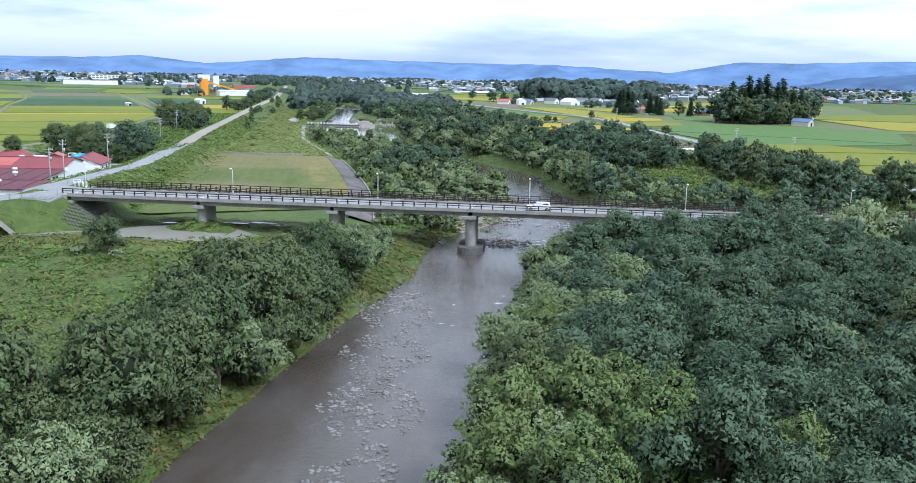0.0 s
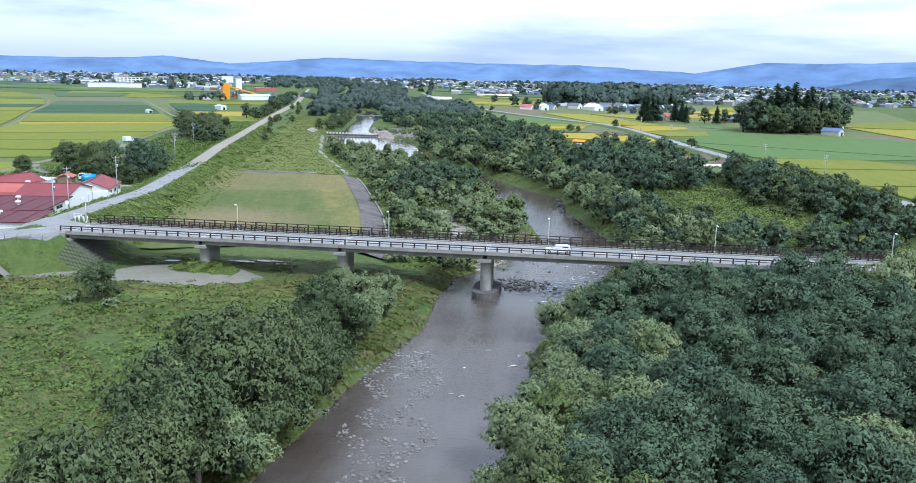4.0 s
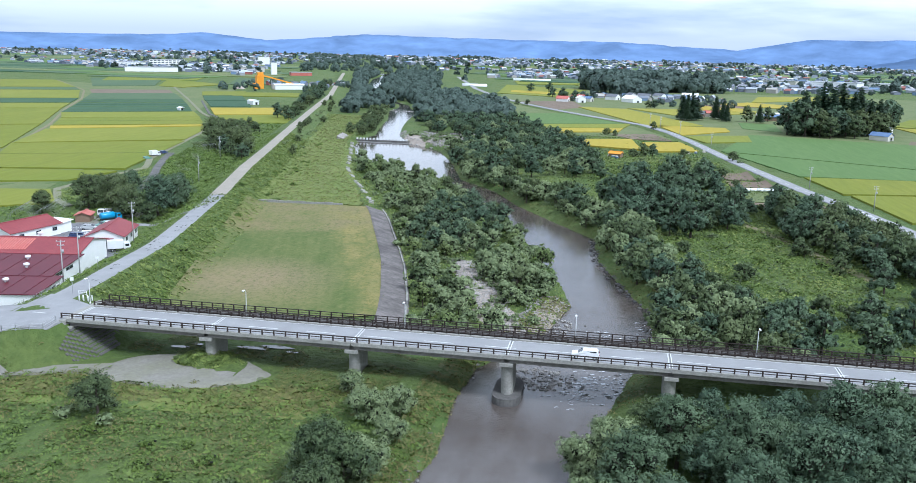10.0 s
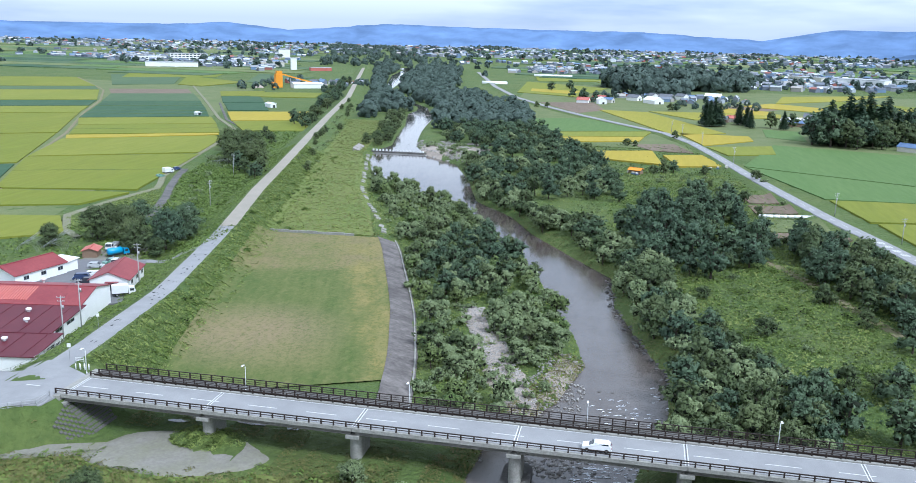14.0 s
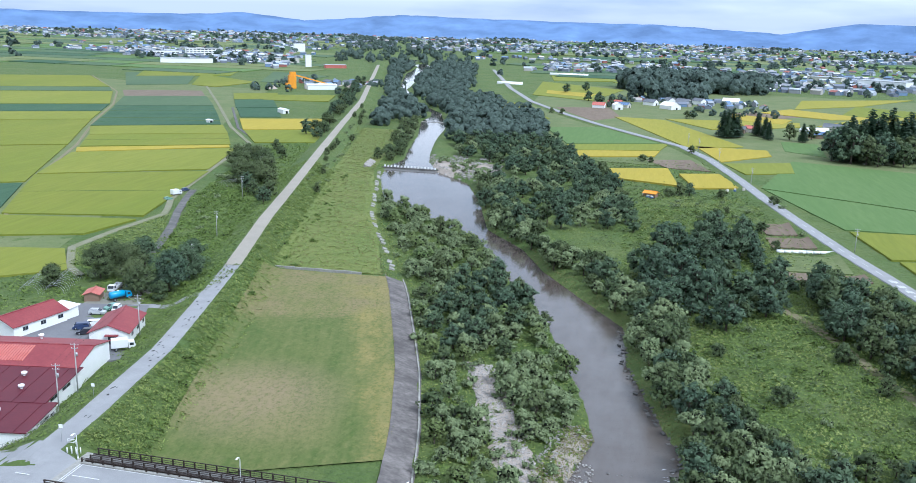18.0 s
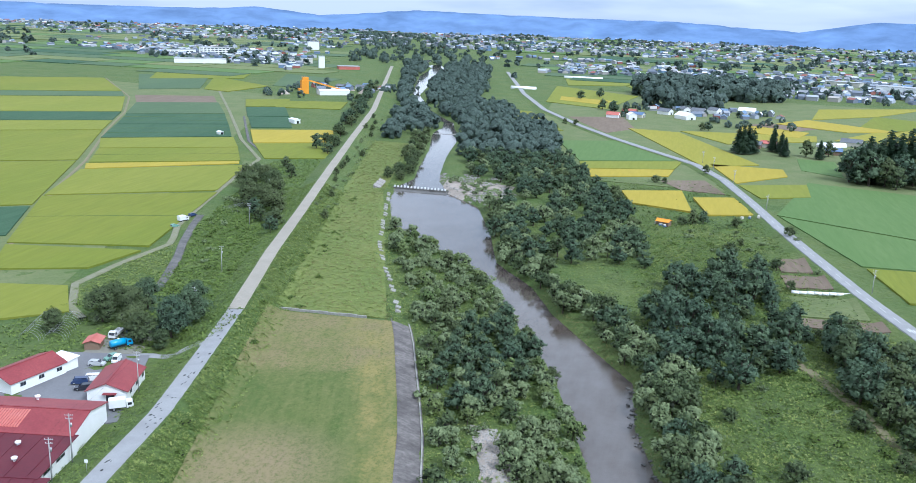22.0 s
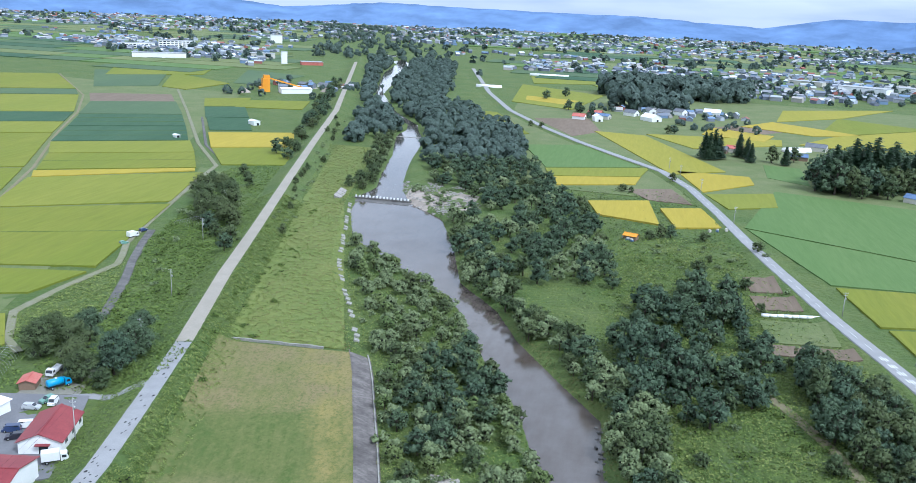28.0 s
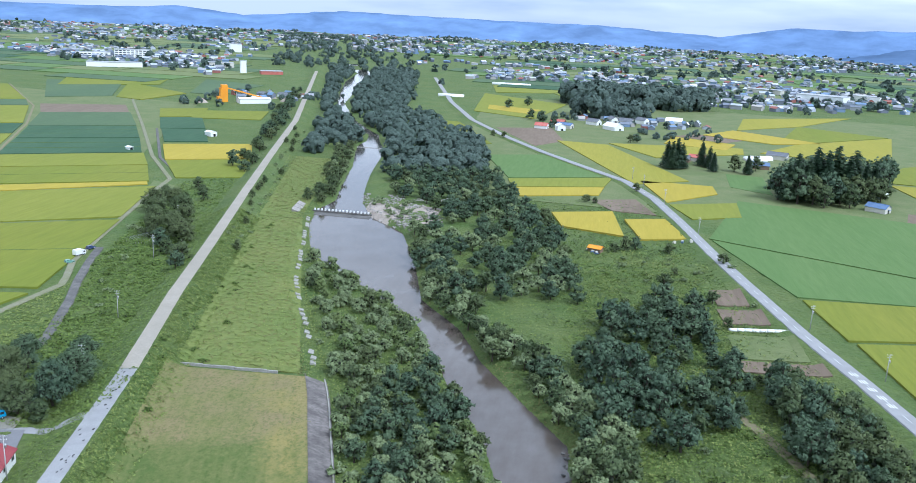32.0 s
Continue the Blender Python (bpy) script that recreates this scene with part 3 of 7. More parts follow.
for i in range(16):
    y = 22 + i * 8
    e0, e1 = revet(y, -0.6), revet(y + 7.9, -0.6)
    for dx, w, z, mat in ((-0.1, 0.22, 0.44, "revet_concrete"), (5.7, 0.36, -0.68, "concrete")):
        part("coping", mesh_from("coping", [(e0 + dx, y, z), (e0 + dx + w, y, z), (e1 + dx + w, y + 7.9, z), (e1 + dx, y + 7.9, z), (e0 + dx, y, z - 0.5), (e0 + dx + w, y, z - 0.5), (e1 + dx + w, y + 7.9, z - 0.5), (e1 + dx, y + 7.9, z - 0.5)],
                               [(0, 1, 2, 3), (0, 4, 5, 1), (1, 5, 6, 2), (2, 6, 7, 3), (3, 7, 4, 0)], M[mat]), rev)
wall = empty("low_wall", pose(-31, 147, 0, 0, 0, 3), "low pale concrete wall across the end of the mown field", "wall", kind="structure")
for i in range(10):
    part("wall_block", box_mesh("wall_block", M["concrete"], (i * 3.2, i * 3.2 + 3.14, -0.2, 0.25, -0.6, 0.75 + 0.08 * (i % 3)), bevel=0.03), wall)
old = empty("old_revetment", pose(0, 0, 0), "broken pale concrete blocks of an overgrown revetment", "revetment", kind="structure")
orng = random.Random(31)
for i in range(46):
    y = 160 + i * 4.1
    if i % 9 in (3, 4, 7):
        continue
    x = lerp(STEP_EDGE, y) + 3.2 + orng.uniform(-0.4, 0.4)
    part("block", box_mesh("block", M["concrete"], (-0.9, 0.9, -1.3, 1.3, -0.5, 0.3), bevel=0.08), old, m=pose(x, y, ground_z(x, y) + 0.25, orng.uniform(-8, 8), 18, 18 + orng.uniform(-10, 10)))
tagged(part("upper_floodplain", sheet("upper_floodplain", M["meadow"], [(-30, 149), (7, 150), (-56, 335), (-78, 335)], 0.22, 3)), "pale green floodplain meadow above the mown field", "meadow", kind="structure")
tagged(part("upper_floodplain", sheet("upper_floodplain", M["meadow"], [(-79, 335.5), (-57, 335.5), (-95, 520), (-124, 520)], 0.2, 4)), "pale green floodplain meadow beside the weir", "meadow", kind="structure")
tagged(part("near_floodplain", sheet("near_floodplain", M["meadow"], [(-2, -21), (48, -17), (52, -6), (0, -9)], 0.03, 2.0)), "pale mown grass beside the gravel track", "meadow", kind="structure")
for nm, cs, lab in (("farm_meadow", [(-10, 430), (330, 400), (460, 1050), (-60, 1120)], "grassy banks and verges between the right-hand fields"),
                    ("farm_meadow", [(-190, 150), (-103, 135), (-330, 800), (-640, 860)], "grassy banks between the left-hand paddies")):
    tagged(part(nm, sheet(nm, M["verge"], cs, 0.12, 30, lambda x, y: 0.5 if x < 0 or x > lerp(RIGHT_ROAD, y) else 0.42)), lab, "meadow", kind="structure")


# ---- bridge ----
DECK = 6.0
SPAN, SPANS = 25.0, 8
L_ALL = SPAN * SPANS
bridge = empty("road_bridge", pose(0, 0, 0), "long grey concrete girder road bridge on round piers over the river", "bridge")
for i in range(SPANS):
    x0, x1 = i * SPAN, (i + 1) * SPAN - 0.06
    part("roadway", box_mesh("roadway", M["asphalt"], (x0, x1, 0.25, 7.6, DECK - 0.12, DECK)), bridge, "grey asphalt carriageway")
    part("deck_slab", box_mesh("deck_slab", M["concrete"], (x0, x1, -0.35, 8.2, DECK - 0.42, DECK - 0.125), bevel=0.03), bridge)
    for y0 in (-0.35, 7.65):
        part("kerb", box_mesh("kerb", M["concrete"], (x0, x1, y0, y0 + 0.55, DECK - 0.12, DECK + 0.22), bevel=0.03), bridge)
    for y0 in (0.25, 2.5, 4.8, 7.0):
        part("girder", box_mesh("girder", M["girder_concrete"], (x0 + 0.3, x1 - 0.3, y0, y0 + 0.4, DECK - 1.0, DECK - 0.43), (x0 + 0.3, x1 - 0.3, y0 - 0.15, y0 + 0.55, DECK - 1.14, DECK - 0.98)), bridge, "weathered concrete girder")
    for x in (x0 + 0.7, x0 + SPAN / 2, x1 - 0.7):
        part("crossbeam", box_mesh("crossbeam", M["concrete"], (x - 0.15, x + 0.15, 0.65, 7.0, DECK - 1.0, DECK - 0.45)), bridge)
    for dx in (-0.28, 0.16):
        part("joint_line", box_mesh("joint_line", M["white_line"], (-0.07, 0.07, 0.35, 7.5, 0, 0.012)), bridge, m=pose(x0 + dx + (0.3 if i == 0 else 0), 0, DECK + 0.003))
dash = box_mesh("lane_dash", M["white_line"], (-2.5, 2.5, -0.08, 0.08, 0, 0.012))
for i in range(20):
    part("lane_dash", dash, bridge, m=pose(3.5 + 10.0 * i, 3.9, DECK + 0.004))
for y in (0.45, 7.4):
    part("edge_line", box_mesh("edge_line", M["white_line"], (0.4, L_ALL, y - 0.05, y + 0.05, 0, 0.01)), bridge, m=pose(0, 0, DECK + 0.004))


def railing(name, x0, x1, y, base, height, bars, label, step=2.0):
    r = empty(name, pose(x0, y, base), label, "railing", "bridge railings")
    post = box_mesh("post", M["rail_paint"], (-0.10, 0.10, -0.10, 0.10, 0, height), (-0.14, 0.14, -0.14, 0.14, 0, 0.06))
    for i in range(int((x1 - x0) / step) + 1):
        part("post", post, r, m=pose(i * step, 0, 0))
    for z, t in bars:
        part("rail", box_mesh("rail", M["rail_paint"], (-0.1, x1 - x0 + 0.1, -t, t, z - t, z + t)), r)


railing("near_railing", -1.0, L_ALL, -0.1, DECK + 0.22, 0.85, ((0.80, 0.075), (0.42, 0.05)), "dark brown steel guard railing on the bridge edge")
railing("inner_railing", 0.0, L_ALL, 7.95, DECK + 0.22, 0.75, ((0.72, 0.05), (0.4, 0.05)), "dark brown guard rail between carriageway and footway")
foot = empty("footbridge", pose(0, 0, 0), "narrow steel footbridge beside the road bridge", "footbridge")
for i in range(SPANS):
    x0, x1 = i * SPAN, (i + 1) * SPAN - 0.05
    part("walkway", box_mesh("walkway", M["dark_concrete"], (x0, x1, 9.0, 11.0, DECK - 0.1, DECK + 0.02)), foot)
    for y0 in (8.8, 11.0):
        part("steel_beam", box_mesh("steel_beam", M["rail_paint"], (x0, x1, y0, y0 + 0.16, DECK - 1.0, DECK + 0.2), (x0, x1, y0 - 0.1, y0 + 0.26, DECK - 1.04, DECK - 0.98)), foot, "rusty brown steel beam")
    part("pipe", tube_mesh("pipe", M["rail_paint"], [(x0, 8.45, DECK - 0.5, 0.16), (x1, 8.45, DECK - 0.5, 0.16)], 8), foot, "dark water pipe")
railing("footway_railing", 1.0, L_ALL, 8.9, DECK + 0.2, 0.95, ((0.92, 0.05), (0.56, 0.03), (0.28, 0.03)), "dark brown footway railing")
railing("footway_railing", 1.0, L_ALL, 11.1, DECK + 0.2, 1.1, ((1.07, 0.06), (0.64, 0.03), (0.30, 0.03)), "dark brown outer footway railing")


def pier(x, base, wide):
    """Wall-ended round pier with a cap, and in the river an oval footing."""
    bm = bmesh.new()
    z0, z1 = base - 1.0, DECK - 1.78
    for k, (yy, r) in enumerate(((2.0, 0.95), (6.0, 0.95))):
        bmesh.ops.create_cone(bm, cap_ends=True, segments=20, radius1=r, radius2=r, depth=z1 - z0, matrix=Matrix.Translation((x, yy, (z0 + z1) / 2)))
    r = bmesh.ops.create_cube(bm, size=1)["verts"]
    bmesh.ops.scale(bm, vec=(1.88, 4.0, z1 - z0), verts=r)
    bmesh.ops.translate(bm, vec=(x, 4.0, (z0 + z1) / 2), verts=r)
    me = bpy.data.meshes.new("pier")
    bm.to_mesh(me)
    bm.free()
    me.materials.append(M["concrete"])
    p = part("pier", me, bridge, "round-ended concrete pier")
    part("pier_cap", box_mesh("pier_cap", M["concrete"], (x - 1.1, x + 1.1, -0.2, 11.4, DECK - 1.78, DECK - 1.17), bevel=0.06), p)
    for y0 in (0.25, 2.5, 4.8, 7.0):
        for dx in (-0.6, 0.6):
            part("bearing", box_mesh("bearing", M["dark_concrete"], (x + dx - 0.2, x + dx + 0.2, y0, y0 + 0.4, DECK - 1.17, DECK - 1.14)), p)
    if wide:
        bm = bmesh.new()
        for yy in (1.2, 6.8):
            bmesh.ops.create_cone(bm, cap_ends=True, segments=24, radius1=2.35, radius2=2.2, depth=2.6, matrix=Matrix.Translation((x, yy, WATER_Z - 0.1)))
        r = bmesh.ops.create_cube(bm, size=1)["verts"]
        bmesh.ops.scale(bm, vec=(4.5, 5.6, 2.59), verts=r)
        bmesh.ops.translate(bm, vec=(x, 4.0, WATER_Z - 0.1), verts=r)
        me = bpy.data.meshes.new("footing")
        bm.to_mesh(me)
        bm.free()
        me.materials.append(M["dark_concrete"])
        part("footing", me, p, "oval dark concrete footing")


for i in range(1, SPANS):
    pier(i * SPAN, ground_z(i * SPAN, 4), i == 3)
ab = empty("abutment", pose(0, 0, 0), "grey concrete bridge abutment with stone pitching", "abutment", kind="structure")
part("abutment_wall", box_mesh("abutment_wall", M["concrete"], (-1.0, 0.9, -0.6, 11.6, 2.0, DECK - 1.16), (-1.6, -0.12, -0.6, 11.6, 2.0, DECK - 0.08), bevel=0.05), ab)
stone = [box_mesh("pitching_stone", M["dark_concrete"], (-0.28, 0.28, -0.28, 0.28, -0.12, 0.10 + 0.03 * k), bevel=0.06) for k in range(3)]
srng = random.Random(5)
for i in range(13):
    for j in range(20):
        x, y = 0.9 + i * 0.56, -3.6 + j * 0.6 + 0.3 * (i % 2)
        part("pitching_stone", stone[srng.randrange(3)], ab, m=pose(x, y, approach_z(x, y) + 0.06, srng.uniform(-4, 4), 38 + srng.uniform(-4, 4), srng.uniform(-6, 6)))


def lamp_post(x):
    e = empty("street_lamp", pose(x, 9.0, DECK + 0.02), "white steel street lamp on the footway", "street lamp", "bridge lamps")
    part("pole", tube_mesh("pole", M["white_paint"], [(0, 0, 0, 0.09), (0, 0, 4.3, 0.06), (0, -0.25, 4.75, 0.05), (0, -0.7, 4.85, 0.045)], 8), e)
    part("base", tube_mesh("base", M["white_paint"], [(0, 0, 0, 0.16), (0, 0, 0.35, 0.12)], 8), e)
    part("lamp_head", box_mesh("lamp_head", M["white_paint"], (-0.16, 0.16, -1.35, -0.6, 4.78, 4.95), bevel=0.05), e)


for x in (-1.5, 28.3, 56.6, 85.1, 113.4, 142.0, 170.5):
    lamp_post(x)


# ---- trees ----
def crown_mesh(name, material, seed, radius, height, lobes, cards, size, flat=0.8, low=0.15):
    """A crown of leaf puffs set on the upper skins of overlapping lobes; near-black balls inside paint the shade
    between the puffs.
    """
    rng = np.random.default_rng(seed)
    cs, rs = [], []
    for i in range(lobes):
        a = rng.uniform(0, 2 * math.pi)
        u = rng.uniform(low, 1.0)
        reach = math.sqrt(max(0.05, 1 - (2 * u - 0.9) ** 2)) if u > 0.45 else 0.75 + 0.5 * u
        q = radius * reach * rng.uniform(0.30, 0.90)
        cs.append((q * math.cos(a), q * math.sin(a), height * (0.12 + 0.72 * u) * rng.uniform(0.9, 1.12)))
        rs.append(radius * rng.uniform(0.17, 0.36))
    cs, rs = np.array(cs), np.array(rs)
    puffs = max(lobes * 3, cards // 22)
    own = rng.choice(lobes, puffs, p=rs ** 2 / (rs ** 2).sum())
    d = rng.normal(size=(puffs, 3))
    d[:, 2] = np.abs(d[:, 2]) * 0.95 - 0.35 * (rng.random(puffs) < 0.45)
    d = unit(d)
    pc = cs[own] + d * rs[own][:, None] * rng.uniform(0.72, 1.22, puffs)[:, None] * np.array([1, 1, flat])
    pr = radius * rng.uniform(0.09, 0.17, puffs)
    pick = rng.choice(puffs, cards, p=pr ** 2 / (pr ** 2).sum())
    e = unit(rng.normal(size=(cards, 3)) * 0.75 + d[pick] * 0.75 + np.array([0, 0, 0.25]))
    p = pc[pick] + e * pr[pick][:, None] * rng.uniform(0.6, 1.2, cards)[:, None] * np.array([1, 1, 0.8])
    skin = rng.random(cards) < 0.3
    sd = unit(rng.normal(size=(cards, 3)) + np.array([0, 0, 0.35]))
    p[skin] = (cs[own[pick]] + sd * (rs[own[pick]] * rng.uniform(0.62, 0.95, cards))[:, None] * np.array([1, 1, flat]))[skin]
    e[skin] = sd[skin]
    nrm = unit(e + rng.normal(size=(cards, 3)) * 0.38)
    t = unit(np.cross(nrm, rng.normal(size=(cards, 3))))
    b = np.cross(nrm, t)
    s = size * rng.uniform(0.55, 1.35, cards)[:, None]
    asp = rng.uniform(0.42, 0.70, cards)[:, None]
    tri = np.stack([p + t * s, p - t * s * 0.7 + b * s * asp, p - t * s * 0.7 - b * s * asp], 1)
    soft = np.repeat(unit(e * 0.65 + d[pick] * 0.45 + nrm * 0.10 + np.array([0, 0, 0.25])), 3, axis=0).tolist()
    v = tri.reshape(-1, 3).tolist()
    f = np.arange(cards * 3).reshape(-1, 3).tolist()
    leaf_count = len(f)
    # filler ball in each lobe, its dark colour standing in for inner shade
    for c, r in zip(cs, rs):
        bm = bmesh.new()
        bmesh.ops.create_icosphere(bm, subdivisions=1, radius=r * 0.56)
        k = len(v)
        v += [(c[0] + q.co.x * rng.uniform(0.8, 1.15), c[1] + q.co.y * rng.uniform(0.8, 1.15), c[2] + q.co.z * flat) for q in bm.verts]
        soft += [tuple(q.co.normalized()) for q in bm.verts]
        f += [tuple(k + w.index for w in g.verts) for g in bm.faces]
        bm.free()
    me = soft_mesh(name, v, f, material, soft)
    me.materials.append(M["crown_shade"])
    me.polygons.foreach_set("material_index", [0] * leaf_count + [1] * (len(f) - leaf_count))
    return me


def trunk_mesh(name, seed, height, radius, reach):
    rng = random.Random(seed)
    v, f = [], []
    sides = 6

    def limb(p0, p1, r0, r1, n=3):
        rings = []
        for i in range(n + 1):
            k = i / n
            q = p0.lerp(p1, k) + Vector((rng.uniform(-1, 1), rng.uniform(-1, 1), 0)) * 0.12 * height * 0.12 * (0 < i < n)
            rings.append((q, r0 + (r1 - r0) * k))
        base = len(v)
        for q, r in rings:
            for s in range(sides):
                v.append((q.x + r * math.cos(s * 1.0472), q.y + r * math.sin(s * 1.0472), q.z))
        for i in range(n):
            for s in range(sides):
                f.append((base + i * sides + s, base + i * sides + (s + 1) % sides, base + (i + 1) * sides + (s + 1) % sides, base + (i + 1) * sides + s))

    top = Vector((rng.uniform(-0.3, 0.3), rng.uniform(-0.3, 0.3), height * 0.75))
    limb(Vector((0, 0, -0.4)), top, radius, radius * 0.35, 4)
    for i in range(5):
        a = i * 1.257 + rng.uniform(-0.4, 0.4)
        z = height * rng.uniform(0.25, 0.5)
        limb(Vector((0, 0, z)), Vector((math.cos(a) * reach * 0.6, math.sin(a) * reach * 0.6, z + height * 0.3)), radius * 0.5, radius * 0.12)
    return mesh_from(name, v, f, M["bark"], True)


KINDS = {}


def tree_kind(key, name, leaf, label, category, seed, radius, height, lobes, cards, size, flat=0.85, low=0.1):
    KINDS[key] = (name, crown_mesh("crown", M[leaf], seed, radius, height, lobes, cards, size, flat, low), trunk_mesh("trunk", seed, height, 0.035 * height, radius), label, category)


# near ones with fine leaf clumps (_a, _b, _c), far ones coarser (_f, _g)
for k, s in zip("abc", (11, 12, 13)):
    tree_kind("willow_" + k, "willow_tree", "willow_leaf", "spreading grey-green willow on the river bank", "tree", s, 3.6, 6.4, 38, 10500, 0.150)
    tree_kind("locust_" + k, "locust_tree", "locust_leaf", "dense dark green locust tree in the riverside wood", "tree", s + 10, 4.2, 8.2, 34, 10500, 0.165)
    tree_kind("broad_" + k, "broadleaf_tree", "broad_leaf", "rounded leafy green tree", "tree", s + 20, 3.8, 7.0, 36, 10500, 0.155)
for k, s in zip("fg", (41, 42)):
    tree_kind("willow_" + k, "willow_tree", "willow_leaf", "spreading grey-green willow on the river bank", "tree", s, 3.6, 6.0, 24, 2300, 0.31)
    tree_kind("locust_" + k, "acacia_tree", "locust_leaf", "dark green acacia beside the river", "tree", s + 10, 4.2, 8.2, 24, 2300, 0.34)
    tree_kind("broad_" + k, "broadleaf_tree" if k == "f" else "alder_tree", "broad_leaf", "rounded leafy green tree" if k == "f" else "bushy mid-green alder tree", "tree", s + 20, 3.8, 7.0, 24, 2300, 0.32)
    tree_kind("shrub_" + k, "shrub", "willow_leaf", "low grey-green willow shrub", "shrub", s + 30, 2.2, 2.6, 10, 700, 0.30, 0.8, 0.0)
for k, s in zip("ab", (81, 82)):
    tree_kind("bright_" + k, "poplar_tree", "bright_leaf", "bright yellow-green leafy tree on the bank", "tree", s, 3.6, 7.4, 36, 10500, 0.150)
tree_kind("bright_f", "poplar_tree", "bright_leaf", "pale yellow-green sapling among the willows", "tree", 85, 3.4, 5.6, 24, 2300, 0.30)
trng = random.Random(7)


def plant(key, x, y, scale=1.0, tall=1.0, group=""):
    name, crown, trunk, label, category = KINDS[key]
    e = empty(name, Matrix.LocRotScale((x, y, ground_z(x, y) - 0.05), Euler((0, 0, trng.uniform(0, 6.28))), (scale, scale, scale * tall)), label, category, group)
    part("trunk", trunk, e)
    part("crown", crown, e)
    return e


def grove(keys, count, inside, spacing, smin, smax, group, box, seed, tall=(0.9, 1.15)):
    """Trees at random places in an area, no closer than the spacing."""
    rng = random.Random(seed)
    done = []
    for _ in range(count * 40):
        if len(done) >= count:
            break
        x, y = rng.uniform(box[0], box[1]), rng.uniform(box[2], box[3])
        if not inside(x, y) or any((x - a) ** 2 + (y - c) ** 2 < spacing ** 2 for a, c in done):
            continue
        done.append((x, y))
        plant(rng.choice(keys), x, y, rng.uniform(smin, smax), rng.uniform(*tall), group)


def right_bank(y):
    return lerp(RIVER, y, 2)


def left_bank(y):
    return lerp(RIVER, y, 1)


# right-bank wood below the bridge
grove(["locust_a", "locust_b", "locust_c"] * 4 + ["broad_a", "willow_a"], 165, lambda x, y: x > right_bank(y) + 7 and not (x < 101 and y < -80), 4.9, 0.95, 1.28, "riverside wood", (88, 180, -108, -13), 3, (0.82, 1.05))
grove(["willow_a", "willow_b", "broad_a"], 32, lambda x, y: right_bank(y) - 0.3 < x < right_bank(y) + 8, 4.3, 0.7, 1.05, "bank willows", (82, 100, -112, -12), 4)
for x, y, s in ((87.5, -92, 1.15), (92, -88, 1.2), (97, -94, 1.15), (87, -98, 1.0), (92, -100, 1.1), (95, -83, 0.95), (88.5, -83, 0.9), (99, -87, 1.0), (107, -95, 1.0), (89, -62, 0.8), (94, -61, 0.8), (92, -58, 0.75), (87, -40, 0.7), (99, -44, 0.9), (96, -30, 0.75), (104, -21, 0.8), (137, -8, 1.35), (131, -10, 1.1), (94, -18, 0.7)):
    plant("bright_a" if s > 0.85 else "bright_b", x, y, s, 1.0, "bright bank trees")
for x, y, s in ((99, -13, 1.15), (104, -11, 1.25), (109, -14, 1.3), (115, -11, 1.35), (121, -14, 1.4), (127, -11, 1.35), (112, -20, 1.3), (124, -21, 1.35), (118, -27, 1.3), (106, -26, 1.2), (131, -24, 1.3), (144, -13, 1.2), (150, -18, 1.25)):
    plant("locust_" + "abc"[int(x) % 3], x, y, s * (0.9 if x > 116 else 0.7), 1.05, "riverside wood")
plant("willow_c", 136, -15, 1.75, 1.05, "bank willows")
# left bank below the bridge
for x, y, s, k in ((56.5, -92, 1.45, "broad_a"), (51.0, -97, 1.4, "broad_c"), (58.0, -83, 1.25, "broad_b"), (58.5, -76, 1.45, "broad_c"), (57.5, -69, 1.55, "broad_b"), (59.5, -63, 1.5, "broad_a"), (58.5, -57, 1.4, "broad_a"), (54.0, -63, 1.45, "broad_c"), (53.0, -72, 1.3, "broad_a"), (45.0, -103, 1.3, "broad_b"), (52.5, -54, 1.2, "broad_a")):
    plant(k, x, y, s, 1.12, "bank trees of the left shore")
grove(["broad_a", "broad_c", "broad_b", "broad_a", "willow_c"], 36, lambda x, y: lerp([(-110, 45), (-92, 47), (-87, 54), (-73, 53.5), (-58, 52), (-42, 55), (-28, 55), (-20, 56)], y) < x < left_bank(y) - 1.0 - (3.5 if y > -48 else 0), 4.2, 0.9, 1.32, "bank willows", (40, 64, -108, -31), 5)
for x, y, s in ((42, -92, 0.7), (38, -96, 0.6), (36, -91, 0.5), (33, -97, 0.6), (47, -84, 0.5), (30, -93, 0.4)):
    plant("broad_a", x, y, s, 0.8, "bank trees of the left shore")
for x, y, s in ((56, -33, 1.0), (60, -30, 0.8), (54, -27, 0.7), (58, -16, 0.85), (61, -12, 0.75), (55, -12, 0.6), (52, -6, 0.6), (62, -22, 0.7)):
    plant("willow_b" if s > 0.7 else "willow_c", x, y, s, 1.0, "bank willows")
plant("broad_c", 19, -22, 0.92, 0.95)
plant("shrub_f", 15, -24, 0.8)
plant("shrub_g", 22, -25, 0.7)
